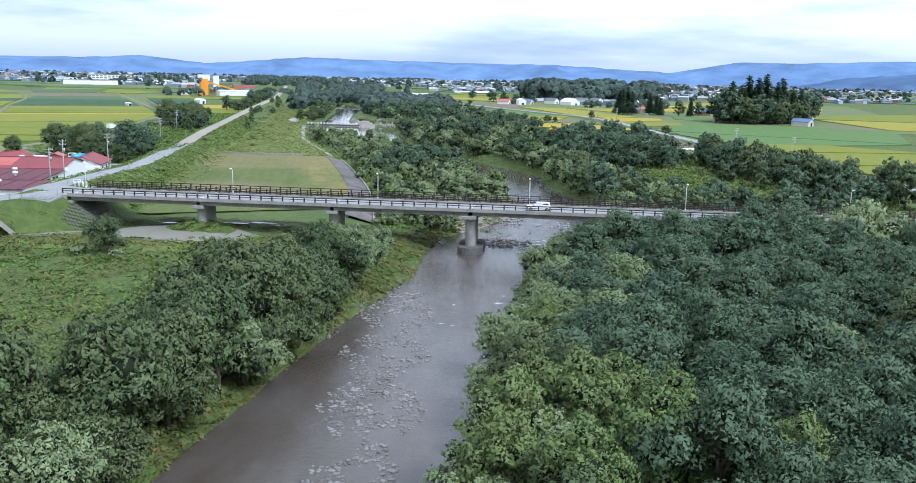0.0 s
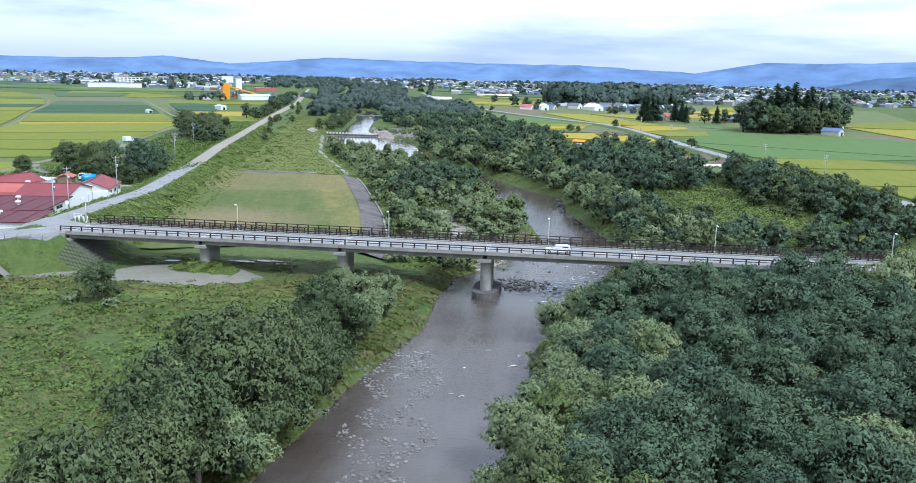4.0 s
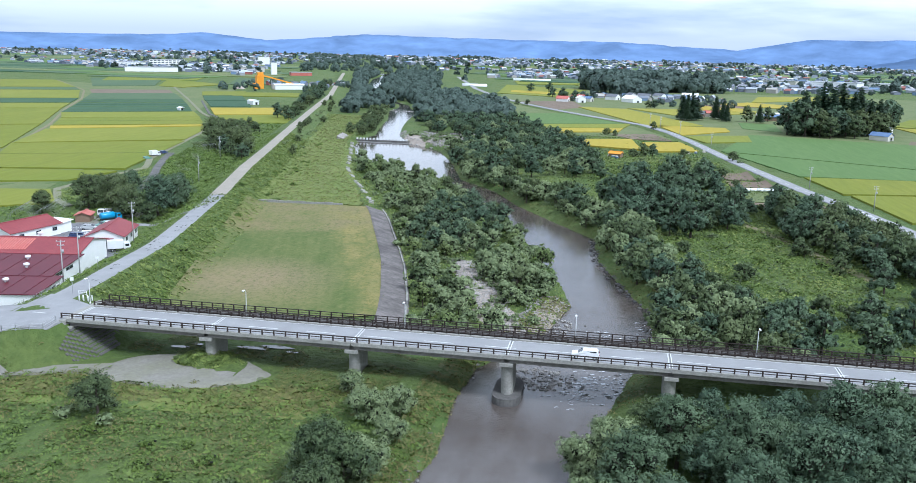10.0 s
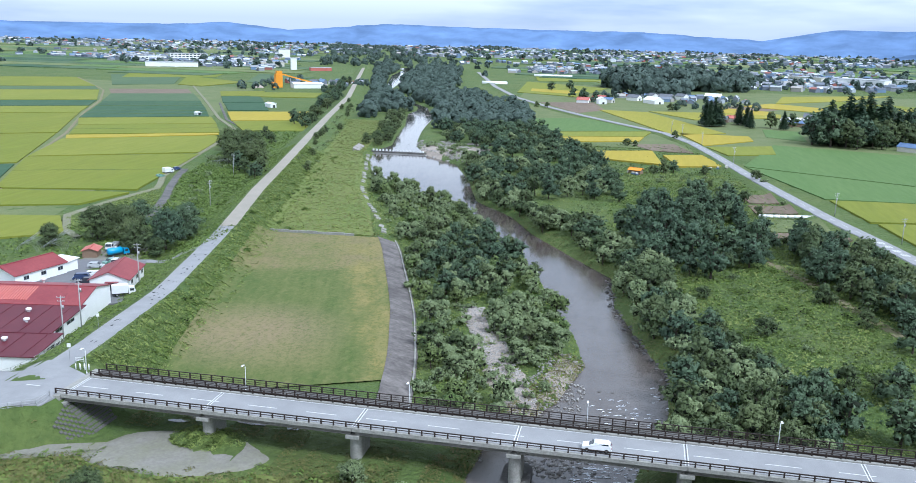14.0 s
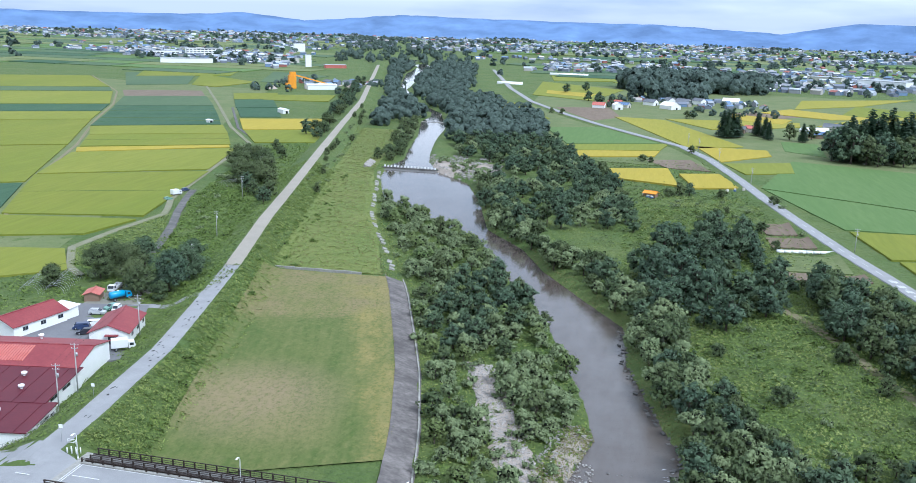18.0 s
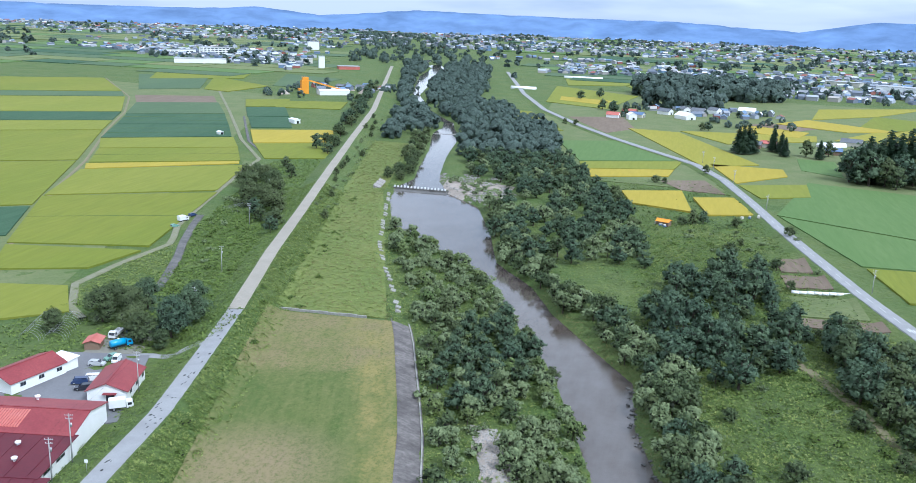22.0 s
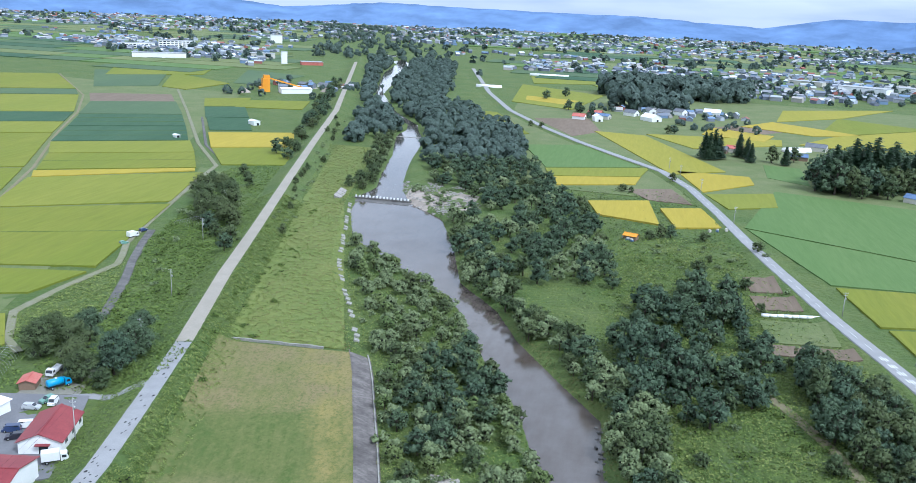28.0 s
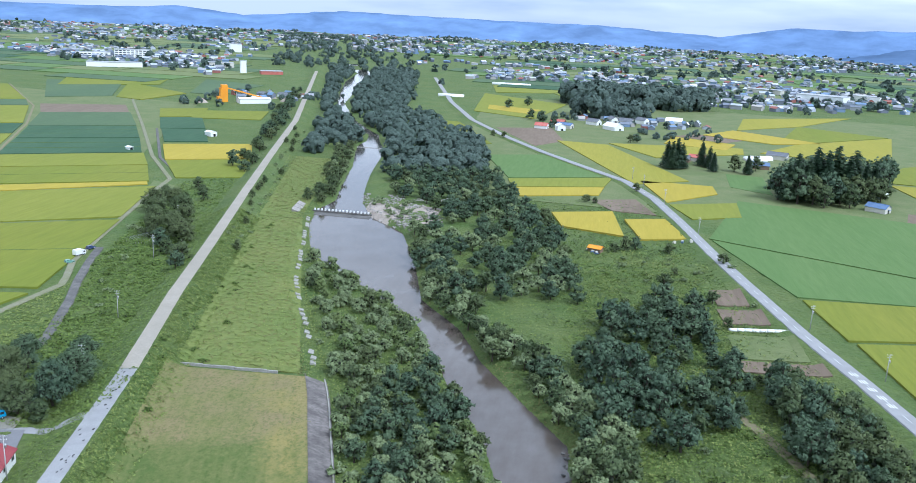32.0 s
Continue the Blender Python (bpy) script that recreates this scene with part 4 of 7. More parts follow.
# island willows between revetment and river, above the bridge
open_bar = lambda x, y: abs(x - (65.5 - 0.36 * (y - 50))) < 3.6 and 14 < y < 88
grove(["willow_f", "willow_g", "willow_f", "bright_f", "broad_f"], 170, lambda x, y: lerp(STEP_EDGE, y) + 8 < x < left_bank(y) - 1.0 and not open_bar(x, y) and not (x > 74 and y < 58), 3.3, 0.5, 0.95, "river willows", (-60, 84, 16, 345), 6)
grove(["locust_f", "locust_g"], 26, lambda x, y: ((x - 45) / 13) ** 2 + ((y - 128) / 34) ** 2 < 1 and x < left_bank(y) - 3, 4.6, 0.7, 1.0, "dark trees on the river island", (25, 70, 90, 165), 26)
grove(["shrub_f", "shrub_g"], 170, lambda x, y: lerp(STEP_EDGE, y) + 6 < x < left_bank(y) and not open_bar(x, y), 2.2, 0.6, 1.2, "willow shrubs", (-60, 84, 16, 345), 27)
grove(["shrub_f", "shrub_g"], 22, open_bar, 3.2, 0.35, 0.75, "shrubs on the gravel bar", (34, 84, 14, 90), 46)
# right bank above the bridge
grove(["willow_f", "broad_f", "broad_g", "locust_f", "willow_g"], 130, lambda x, y: right_bank(y) + 2.0 < x < right_bank(y) + 14 + max(0.0, 75 - y) * 0.25, 4.1, 0.75, 1.15, "bank trees", (60, 140, 13, 145), 8)
grove(["locust_f", "willow_f", "willow_g", "broad_g"], 84, lambda x, y: right_bank(y) + 1.5 < x < right_bank(y) + 14 and noise.noise(Vector((x * 0.07, y * 0.07, 2))) > -0.3, 4.0, 0.65, 1.2, "bank trees", (0, 110, 145, 290), 28)
grove(["locust_f", "locust_g"], 58, lambda x, y: ((x - 112 - 0.08 * (y - 185)) / 24) ** 2 + ((y - 183) / 58) ** 2 < 1, 5.2, 0.65, 1.45, "dark copse", (80, 145, 120, 250), 9)
grove(["broad_f", "locust_g"], 64, lambda x, y: max(141, 141 + 0.5 * (128 - y)) < x < 163 + 0.3 * max(0, 110 - y) and not (x > 150 and y > 160), 4.2, 0.85, 1.3, "trees along the track", (138, 190, 60, 176), 29)
grove(["locust_f", "locust_g", "broad_g", "willow_g", "locust_g"], 150, lambda x, y: right_bank(y) + (4 if y < 330 else 36 if y < 400 else 16) < x < lerp([(240, 88), (295, 78), (363, 64), (420, 43), (542, 6)], y), 6.3, 0.9, 1.3, "riverside wood", (-45, 95, 235, 480), 10)
for x, y, s in ((112, 64, 0.8), (116, 46, 0.95), (121, 38, 0.9), (126, 43, 0.9), (132, 50, 0.8), (140, 46, 1.0), (146, 40, 1.0), (128, 30, 1.0), (120, 25, 1.0), (136, 28, 1.05), (146, 25, 1.0), (151, 77, 0.9), (158, 70, 0.9), (162, 60, 1.0), (155, 50, 1.0), (139, 112, 0.7), (148, 104, 0.85), (145, 92, 0.7), (153, 92, 0.9), (118, 140, 0.7), (122, 148, 0.7), (160, 100, 0.9), (165, 85, 1.0), (168, 110, 0.9)):
    plant("locust_f" if s > 0.85 else "broad_f", x, y, s, 1.0, "bushes on the right bank")
grove(["shrub_f", "shrub_g", "broad_g"], 48, lambda x, y: right_bank(y) + 22 < x < 150, 4.0, 0.4, 0.9, "low shrubs", (95, 150, 40, 330), 44)
grove(["shrub_f", "shrub_g"], 26, lambda x, y: right_bank(y) + 4 < x < right_bank(y) + 36, 3.5, 0.5, 1.2, "low shrubs", (-34, 14, 335, 400), 45)
# low bramble mounds
for k, s in zip("fg", (51, 52)):
    tree_kind("bramble_" + k, "bramble", "weed_leaf", "low green bramble mound in the weeds", "shrub", s, 2.4, 1.3, 10, 650, 0.22, 0.55, 0.0)
grove(["bramble_f", "bramble_g"], 80, lambda x, y: right_bank(y) + 15 < x < 146 - 0.15 * (y - 95), 3.5, 0.4, 1.0, "brambles", (92, 150, 48, 300), 52)
grove(["bramble_f", "bramble_g"], 50, lambda x, y: 4 < x - levee_x(y) < 13 or 13 < x - levee_x(y) < 22 and y > 150, 3.5, 0.35, 0.8, "brambles", (-90, 0, 40, 330), 53)
grove(["bramble_f", "bramble_g"], 70, lambda x, y: x < lerp([(-110, 40), (-87, 46), (-58, 44), (-42, 40), (-25, 44)], y), 3.0, 0.3, 0.75, "brambles", (-5, 46, -105, -26), 54)
grove(["bramble_f", "bramble_g"], 50, lambda x, y: lerp([(140, -76), (180, -82), (234, -106), (300, -120)], y) < x < levee_x(y) - 12, 3.5, 0.4, 1.0, "brambles", (-120, -45, 140, 290), 55)
# left bank of the upper river and the levee foot
grove(["broad_f", "broad_g", "willow_f"], 50, lambda x, y: left_bank(y) - 14 < x < left_bank(y) - 2, 5.0, 0.6, 1.0, "bank trees", (-130, -50, 375, 620), 12)
grove(["shrub_f", "shrub_g", "broad_f"], 40, lambda x, y: abs(x - levee_x(y) - 9) < 4, 6.0, 0.5, 0.8, "levee bushes", (-190, -60, 250, 640), 13)
# trees between the paddies and the levee
for x, y, s, k in ((-89, 272, 1.5, "broad_a"), (-97, 280, 1.6, "broad_b"), (-106, 278, 1.5, "broad_c"), (-112, 292, 1.4, "broad_a"), (-102, 300, 1.5, "broad_b"), (-94, 262, 1.1, "locust_f"), (-86, 252, 1.0, "broad_f"),
                   (-135, 386, 0.9, "broad_f"), (-126, 372, 0.8, "broad_g"), (-118, 356, 0.9, "broad_f"), (-104, 240, 0.6, "shrub_f"), (-118, 305, 1.7, "broad_b"), (-128, 322, 1.7, "broad_a"), (-112, 320, 1.6, "broad_c"), (-124, 338, 1.4, "broad_b"), (-134, 345, 1.3, "broad_a"), (-72, 238, 1.1, "broad_f"), (-70, 228, 0.9, "locust_f"), (-78, 247, 0.9, "broad_g"), (-121, 287, 1.2, "shrub_f"), (-114, 282, 1.3, "shrub_g"), (-107, 279, 1.2, "shrub_f"), (-98, 240, 1.0, "shrub_g"), (-90, 210, 0.7, "shrub_f"), (-82, 200, 0.8, "shrub_g"), (-76, 185, 0.7, "shrub_f"),
                   (-72, 118, 1.5, "broad_a"), (-64, 122, 1.5, "broad_b"), (-57, 112, 1.3, "broad_c"), (-80, 106, 1.0, "broad_b"), (-66, 132, 1.3, "locust_a"), (-75, 128, 1.3, "broad_c"), (-46, 113, 1.5, "locust_b"), (-51, 106, 1.25, "broad_a"), (-47, 126, 1.3, "locust_c"), (-52, 137, 1.2, "locust_a"), (-44, 104, 0.8, "broad_b")):
    plant(k, x, y, s, 1.0, "levee trees")
grove(["locust_f", "broad_g"], 45, lambda x, y: -22 < x - levee_x(y) < -9, 7.0, 0.9, 1.3, "levee trees", (-320, -100, 440, 1000), 30)
# right-bank field trees
for x, y, s, k in ((113, 474, 0.75, "broad_f"), (83, 433, 0.75, "broad_g"), (88, 431, 0.55, "broad_f"), (103, 327, 0.9, "broad_f"), (108, 330, 0.8, "locust_f"), (98, 322, 0.7, "broad_g"), (16, 856, 1.4, "locust_f"), (30, 836, 1.5, "locust_g"), (43, 816, 1.3, "locust_f"),
                   (116, 718, 1.0, "broad_f"), (122, 722, 1.0, "locust_g"), (-5, 700, 0.8, "broad_f"), (6, 690, 0.8, "broad_g"), (-18, 960, 1.4, "locust_f"), (0, 1005, 1.5, "locust_g"), (-8, 660, 0.7, "broad_f")):
    plant(k, x, y, s, 1.0, "field trees")


def cedar_mesh(seed, height, radius, cards, size):
    """A pointed cedar: drooping leaf sprays in a cone."""
    rng = np.random.default_rng(seed)
    u = rng.random(cards) ** 0.6
    z = height * (1 - u) * 0.92 + height * 0.06
    a = rng.uniform(0, 6.283, cards)
    q = radius * (0.12 + 0.88 * u) * rng.uniform(0.55, 1.08, cards) * (1 + 0.18 * np.sin(a * 3 + z))
    p = np.stack([q * np.cos(a), q * np.sin(a), z], 1)
    out = np.stack([np.cos(a), np.sin(a), rng.uniform(-0.5, 0.1, cards)], 1)
    side = np.stack([-np.sin(a), np.cos(a), rng.uniform(-0.3, 0.3, cards)], 1)
    s = size * rng.uniform(0.6, 1.3, cards)[:, None]
    quad = np.stack([p - out * s, p - side * s * 0.6, p + out * s, p + side * s * 0.6], 1)
    v = quad.reshape(-1, 3).tolist()
    f = np.arange(cards * 4).reshape(-1, 4).tolist()
    k = len(v)
    v += [(radius * 0.6 * math.cos(i * 0.785), radius * 0.6 * math.sin(i * 0.785), height * 0.08) for i in range(8)] + [(0, 0, height * 0.93)]
    f += [(k + i, k + (i + 1) % 8, k + 8) for i in range(8)]
    soft = np.repeat(unit(np.stack([np.cos(a), np.sin(a), np.full(cards, 0.55)], 1) + rng.normal(size=(cards, 3)) * 0.25), 4, axis=0).tolist()
    soft += [(math.cos(i * 0.785), math.sin(i * 0.785), 0.4) for i in range(8)] + [(0, 0, 1)]
    return soft_mesh("crown", v, f, M["cedar_leaf"], soft)


for k, s in zip("ab", (61, 62)):
    KINDS["cedar_" + k] = ("cedar_tree", cedar_mesh(s, 17, 4.3, 1200, 0.85), trunk_mesh("trunk", s, 13, 0.3, 0.6), "tall dark pointed cedar tree", "tree")
for x, y, s in ((142, 582, 1.0), (146, 586, 1.1), (139, 588, 0.95), (150, 590, 0.9), (205, 486, 0.9), (211, 492, 1.1), (217, 489, 1.0), (223, 497, 1.25), (229, 494, 1.2), (236, 500, 1.3), (243, 497, 1.1), (248, 505, 1.2), (256, 507, 0.9), (264, 515, 0.9), (166, 608, 0.9), (171, 600, 0.8), (172, 583, 0.7), (196, 581, 0.7)):
    plant("cedar_a" if s > 1 else "cedar_b", x, y, s * (1.25 if y > 560 else 1.6), 1.0, "cedar trees")
for x, y, s in ((200, 486, 1.5), (213, 520, 1.6), (225, 530, 1.7), (238, 540, 1.7), (252, 548, 1.6), (266, 556, 1.6), (280, 560, 1.6), (275, 535, 1.5), (290, 580, 1.5), (206, 505, 1.5), (232, 512, 1.6), (246, 522, 1.6), (260, 530, 1.6), (210, 478, 1.6), (219, 478, 1.4), (228, 482, 1.5), (237, 486, 1.4), (247, 492, 1.4), (257, 497, 1.3), (266, 505, 1.2), (224, 470, 1.1), (240, 476, 1.2), (188, 590, 1.0), (205, 600, 0.9)):
    plant("locust_f" if s > 1.45 else "broad_f", x, y, s * 1.6, 1.05, "farm wood")


# far woods: joined clumps, distance haze painted into their leaf colour
def far_wood(name, inside, count, box, seed, size, label, n_c=420):
    rng = np.random.default_rng(seed)
    tris, soft = [], []
    for _ in range(count * 30):
        if len(tris) >= count:
            break
        x, y = rng.uniform(box[0], box[1]), rng.uniform(box[2], box[3])
        if not inside(x, y):
            continue
        h = size * rng.uniform(0.7, 1.3)
        r = h * 0.42
        k = max(5, n_c // 24)
        ball = unit(rng.normal(size=(k, 3)) * np.array([1, 1, 0.8]) + np.array([0, 0, 0.35]))
        own = rng.integers(0, k, n_c)
        e = unit(rng.normal(size=(n_c, 3)) * 0.7 + ball[own] * 0.8 + np.array([0, 0, 0.3]))
        p = np.array([x, y, h * 0.42]) + ball[own] * np.array([r, r, h * 0.5]) * 0.85 + e * h * 0.15
        t = unit(np.cross(e, rng.normal(size=(n_c, 3))))
        b = np.cross(e, t)
        s = (0.17 * h * math.sqrt(190 / n_c) * 1.1 * rng.uniform(0.6, 1.3, n_c))[:, None]
        tris.append(np.stack([p + t * s, p - t * s * 0.7 + b * s * 0.8, p - t * s * 0.7 - b * s * 0.8], 1))
        soft.append(unit(e * 0.7 + ball[own] * 0.4))
    v = np.concatenate(tris).reshape(-1, 3)
    nv = np.repeat(np.concatenate(soft), 3, axis=0).tolist()
    tagged(part(name, soft_mesh(name, v.tolist(), np.arange(len(v)).reshape(-1, 3).tolist(), M["hazed_leaf"], nv)), label, "woods", kind="stuff")


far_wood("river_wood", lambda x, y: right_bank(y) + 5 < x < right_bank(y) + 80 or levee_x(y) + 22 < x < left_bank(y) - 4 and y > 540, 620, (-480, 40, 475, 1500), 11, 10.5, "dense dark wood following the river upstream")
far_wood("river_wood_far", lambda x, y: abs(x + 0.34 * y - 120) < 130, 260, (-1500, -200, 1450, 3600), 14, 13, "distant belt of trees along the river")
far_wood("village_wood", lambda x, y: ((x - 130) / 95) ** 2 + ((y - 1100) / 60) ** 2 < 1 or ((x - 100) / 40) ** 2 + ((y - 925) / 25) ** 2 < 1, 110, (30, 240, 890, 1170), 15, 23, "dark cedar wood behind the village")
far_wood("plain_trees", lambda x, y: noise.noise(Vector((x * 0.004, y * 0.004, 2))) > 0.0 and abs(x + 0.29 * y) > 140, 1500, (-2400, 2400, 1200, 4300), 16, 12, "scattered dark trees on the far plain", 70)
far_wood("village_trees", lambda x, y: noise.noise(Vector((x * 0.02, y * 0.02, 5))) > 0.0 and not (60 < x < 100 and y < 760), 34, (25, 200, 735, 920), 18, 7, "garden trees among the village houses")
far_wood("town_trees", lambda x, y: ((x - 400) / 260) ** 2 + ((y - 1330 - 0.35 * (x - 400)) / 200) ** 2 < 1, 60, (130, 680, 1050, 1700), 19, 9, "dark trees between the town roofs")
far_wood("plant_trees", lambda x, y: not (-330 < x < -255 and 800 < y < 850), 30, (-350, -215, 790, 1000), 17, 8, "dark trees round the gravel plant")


# ---- distant hills ----
def ridge(name, dist, profile, seed, colour, label):
    """A backdrop range that follows a height profile by bearing; colour carries its painted distance haze."""
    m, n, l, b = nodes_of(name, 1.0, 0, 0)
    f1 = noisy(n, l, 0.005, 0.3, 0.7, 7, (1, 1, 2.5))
    # haze is painted as blue on the slopes, which also glow faintly
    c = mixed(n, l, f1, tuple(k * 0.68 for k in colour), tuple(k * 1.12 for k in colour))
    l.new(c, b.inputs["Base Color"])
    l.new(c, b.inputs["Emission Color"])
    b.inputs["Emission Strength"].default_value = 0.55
    v, f = [], []
    k = 420
    az0, az1 = profile[0][0], profile[-1][0]
    for i in range(k + 1):
        az = az0 + (az1 - az0) * i / k
        a = radians(az)
        h = lerp(profile, az) + 5 * noise.noise(Vector((az * 0.8, seed, 0))) + 3 * noise.noise(Vector((az * 2.5, seed, 4)))
        for d, hh in ((dist - 500, -20), (dist - 250, h * 0.42), (dist - 110, h * 0.8), (dist, h), (dist + 150, -20)):
            w = 1 + 0.02 * noise.noise(Vector((az * 0.9, d * 0.01, seed)))
            v.append((88 + d * w * math.sin(a), -100 + d * w * math.cos(a), hh))
        if i:
            q = (i - 1) * 5
            f += [(q + s, q + s + 5, q + s + 6, q + s + 1) for s in range(4)]
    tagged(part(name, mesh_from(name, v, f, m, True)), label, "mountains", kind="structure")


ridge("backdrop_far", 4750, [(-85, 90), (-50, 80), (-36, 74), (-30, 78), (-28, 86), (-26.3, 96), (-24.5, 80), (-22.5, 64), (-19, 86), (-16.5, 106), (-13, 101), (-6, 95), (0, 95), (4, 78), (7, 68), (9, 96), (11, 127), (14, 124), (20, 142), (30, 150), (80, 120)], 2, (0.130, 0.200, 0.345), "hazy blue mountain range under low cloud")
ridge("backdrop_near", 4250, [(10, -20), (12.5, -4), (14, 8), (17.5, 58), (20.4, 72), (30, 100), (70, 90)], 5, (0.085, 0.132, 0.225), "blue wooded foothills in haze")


# ---- fields ----
def flat_plain(x, y):
    return 0.5


def field(crop_name, corners, height, label, name="rice_field"):
    tagged(part(name, sheet(name, M[crop_name], corners, height, 14, flat_plain)), label, "field", "farm fields", kind="structure")


R, Y, G = "ripening green rice paddy", "golden ripe rice paddy", "dark green bean field"
field("rice_green", [(-245, 350), (-169, 393), (-195, 440), (-271, 396)], 0.7, R)
field("rice_mid", [(-272, 398), (-196, 442), (-221, 483), (-298, 436)], 0.7, R)
field("rice_yellow", [(-234, 331), (-165, 384), (-169, 391), (-244, 346)], 0.6, "narrow golden strip of ripe rice")
field("rice_mid", [(-206, 262), (-137, 306), (-158, 380), (-234, 328)], 0.7, R)
field("rice_green", [(-160, 182), (-107, 197), (-134, 300), (-205, 259)], 0.7, R)
field("rice_green", [(-140, 150), (-110, 163), (-106, 190), (-158, 179)], 0.7, R)
field("rice_mid", [(-104, 106), (-86, 121), (-103, 143), (-130, 136)], 0.65, R)
field("rice_mid", [(-160, 85), (-106, 104), (-132, 135), (-180, 125)], 0.65, R)
field("soy_dark", [(-300, 439), (-224, 486), (-258, 546), (-333, 505)], 0.6, G, "bean_field")
field("soy_dark", [(-334, 507), (-260, 549), (-295, 608), (-366, 568)], 0.6, G, "bean_field")
field("soy_mid", [(-368, 570), (-297, 612), (-347, 692), (-412, 652)], 0.6, "grey-green bean field", "bean_field")
field("soil", [(-414, 655), (-350, 695), (-384, 750), (-455, 715)], 0.2, "harvested brown field with weeds", "bare_field")
field("soy_mid", [(-488, 772), (-440, 820), (-520, 985), (-612, 962)], 0.5, "grey-green bean field", "bean_field")
field("rice_green", [(-432, 815), (-395, 800), (-390, 895), (-512, 985)], 0.7, R)
cols = [(-163, 191, -190, 238, "soy_dark"), (-192, 242, -249, 350, "rice_green"), (-251, 354, -316, 470, "rice_green"), (-318, 473, -344, 523, "rice_mid"), (-346, 526, -373, 578, "soy_dark"), (-375, 581, -446, 692, "rice_mid"), (-449, 695, -480, 737, "soy_mid"), (-482, 740, -600, 876, "rice_green")]
for xa, ya, xb, yb, k in cols:
    xa, xb = xa - 5, xb - 5
    field(k, [(xa - 110, ya - 66), (xa, ya), (xb, yb), (xb - 110, yb - 66)], 0.65, R if k[0] == "r" else G, "rice_field" if k[0] == "r" else "bean_field")
    field(k if k != "rice_mid" else "rice_green", [(xa - 224, ya - 134), (xa - 112, ya - 67), (xb - 112, yb - 67), (xb - 224, yb - 134)], 0.65, R if k[0] == "r" else G, "rice_field" if k[0] == "r" else "bean_field")
field("rice_green", [(-309, 675), (-277, 697), (-303, 764), (-340, 736)], 0.6, R)
field("soy_dark", [(-272, 605), (-240, 622), (-276, 692), (-307, 672)], 0.6, G, "bean_field")
field("soy_dark", [(-234, 538), (-206, 553), (-238, 618), (-270, 603)], 0.6, G, "bean_field")
field("rice_yellow", [(-196, 465), (-146, 492), (-172, 555), (-229, 526)], 0.65, Y)
field("rice_green", [(-160, 408), (-124, 424), (-145, 489), (-194, 462)], 0.65, R)
field("rice_green", [(-283, 684), (-222, 700), (-241, 770), (-300, 742)], 0.65, R)
# right bank
field("pasture", [(31, 493), (101, 526), (57, 612), (4, 586)], 0.5, "bright green field beside the road", "pasture_field")
field("rice_mid", [(36, 462), (93, 484), (99, 521), (31, 489)], 0.65, Y)
field("rice_yellow", [(44, 434), (90, 455), (93, 482), (36, 460)], 0.65, Y)
field("rice_yellow", [(72, 363), (103, 352), (98, 409), (65, 395)], 0.65, Y)
field("rice_yellow", [(111, 348), (134, 357), (126, 400), (104, 391)], 0.65, Y)
field("soil", [(98, 413), (122, 410), (112, 452), (85, 440)], 0.15, "bare brown plot", "bare_field")
field("rice_gold", [(113, 503), (150, 530), (96, 690), (52, 697)], 0.65, Y)
field("rice_gold", [(97, 702), (214, 725), (209, 686), (134, 632)], 0.60, Y)
field("rice_yellow", [(130, 448), (164, 488), (164, 516), (117, 517)], 0.65, Y)
field("rice_mid", [(141, 405), (169, 420), (172, 462), (131, 442)], 0.6, R)
field("pasture", [(145, 362), (262, 300), (300, 430), (174, 470)], 0.45, "smooth green pasture", "pasture_field")
field("pasture", [(169, 272), (216, 274), (260, 298), (146, 359)], 0.45, "smooth green pasture", "pasture_field")
field("rice_green", [(176, 224), (250, 240), (214, 272), (170, 268)], 0.65, R)
field("rice_green", [(184, 168), (250, 188), (250, 236), (178, 221)], 0.65, R)
field("rice_green", [(192, 120), (270, 130), (252, 186), (186, 165)], 0.65, R)
field("rice_yellow", [(146, 727), (197, 705), (211, 750), (157, 783)], 0.65, Y)
field("rice_yellow", [(188, 812), (248, 772), (300, 800), (225, 870)], 0.65, Y)
field("soil", [(158, 788), (205, 762), (225, 790), (182, 815)], 0.2, "bare brown plot", "bare_field")
field("rice_gold", [(225, 702), (322, 670), (386, 888), (270, 780)], 0.65, R)
field("rice_green", [(252, 775), (270, 784), (384, 892), (305, 950)], 0.6, R)
field("rice_gold", [(230, 875), (310, 955), (400, 1100), (255, 1005)], 0.6, R)
field("soil", [(36, 655), (58, 698), (42, 790), (-10, 765)], 0.2, "bare brown plot", "bare_field")
field("rice_mid", [(-52, 905), (20, 860), (45, 1050), (-72, 1150)], 0.6, R)
field("rice_yellow", [(-40, 935), (10, 905), (20, 960), (-45, 985)], 0.72, Y)
field("rice_green", [(-18, 640), (0, 650), (-50, 790), (-85, 800)], 0.5, R)
for y0, y1, k, lab in ((252, 272, "soil", "bare brown vegetable plot"), (231, 247, "soil", "dark bare vegetable plot"), (197, 219, "verge", "pale green vegetable plot"), (186, 195, "soil", "bare brown vegetable plot")):
    x1 = lerp(RIGHT_ROAD, (y0 + y1) / 2) - 7
    tagged(part("vegetable_plot", sheet("vegetable_plot", M[k], [(136, y0), (x1 + 1, y0 + 3), (x1, y1 + 3), (135, y1)], 0.45, 3)), lab, "plot", "roadside plots", kind="structure")
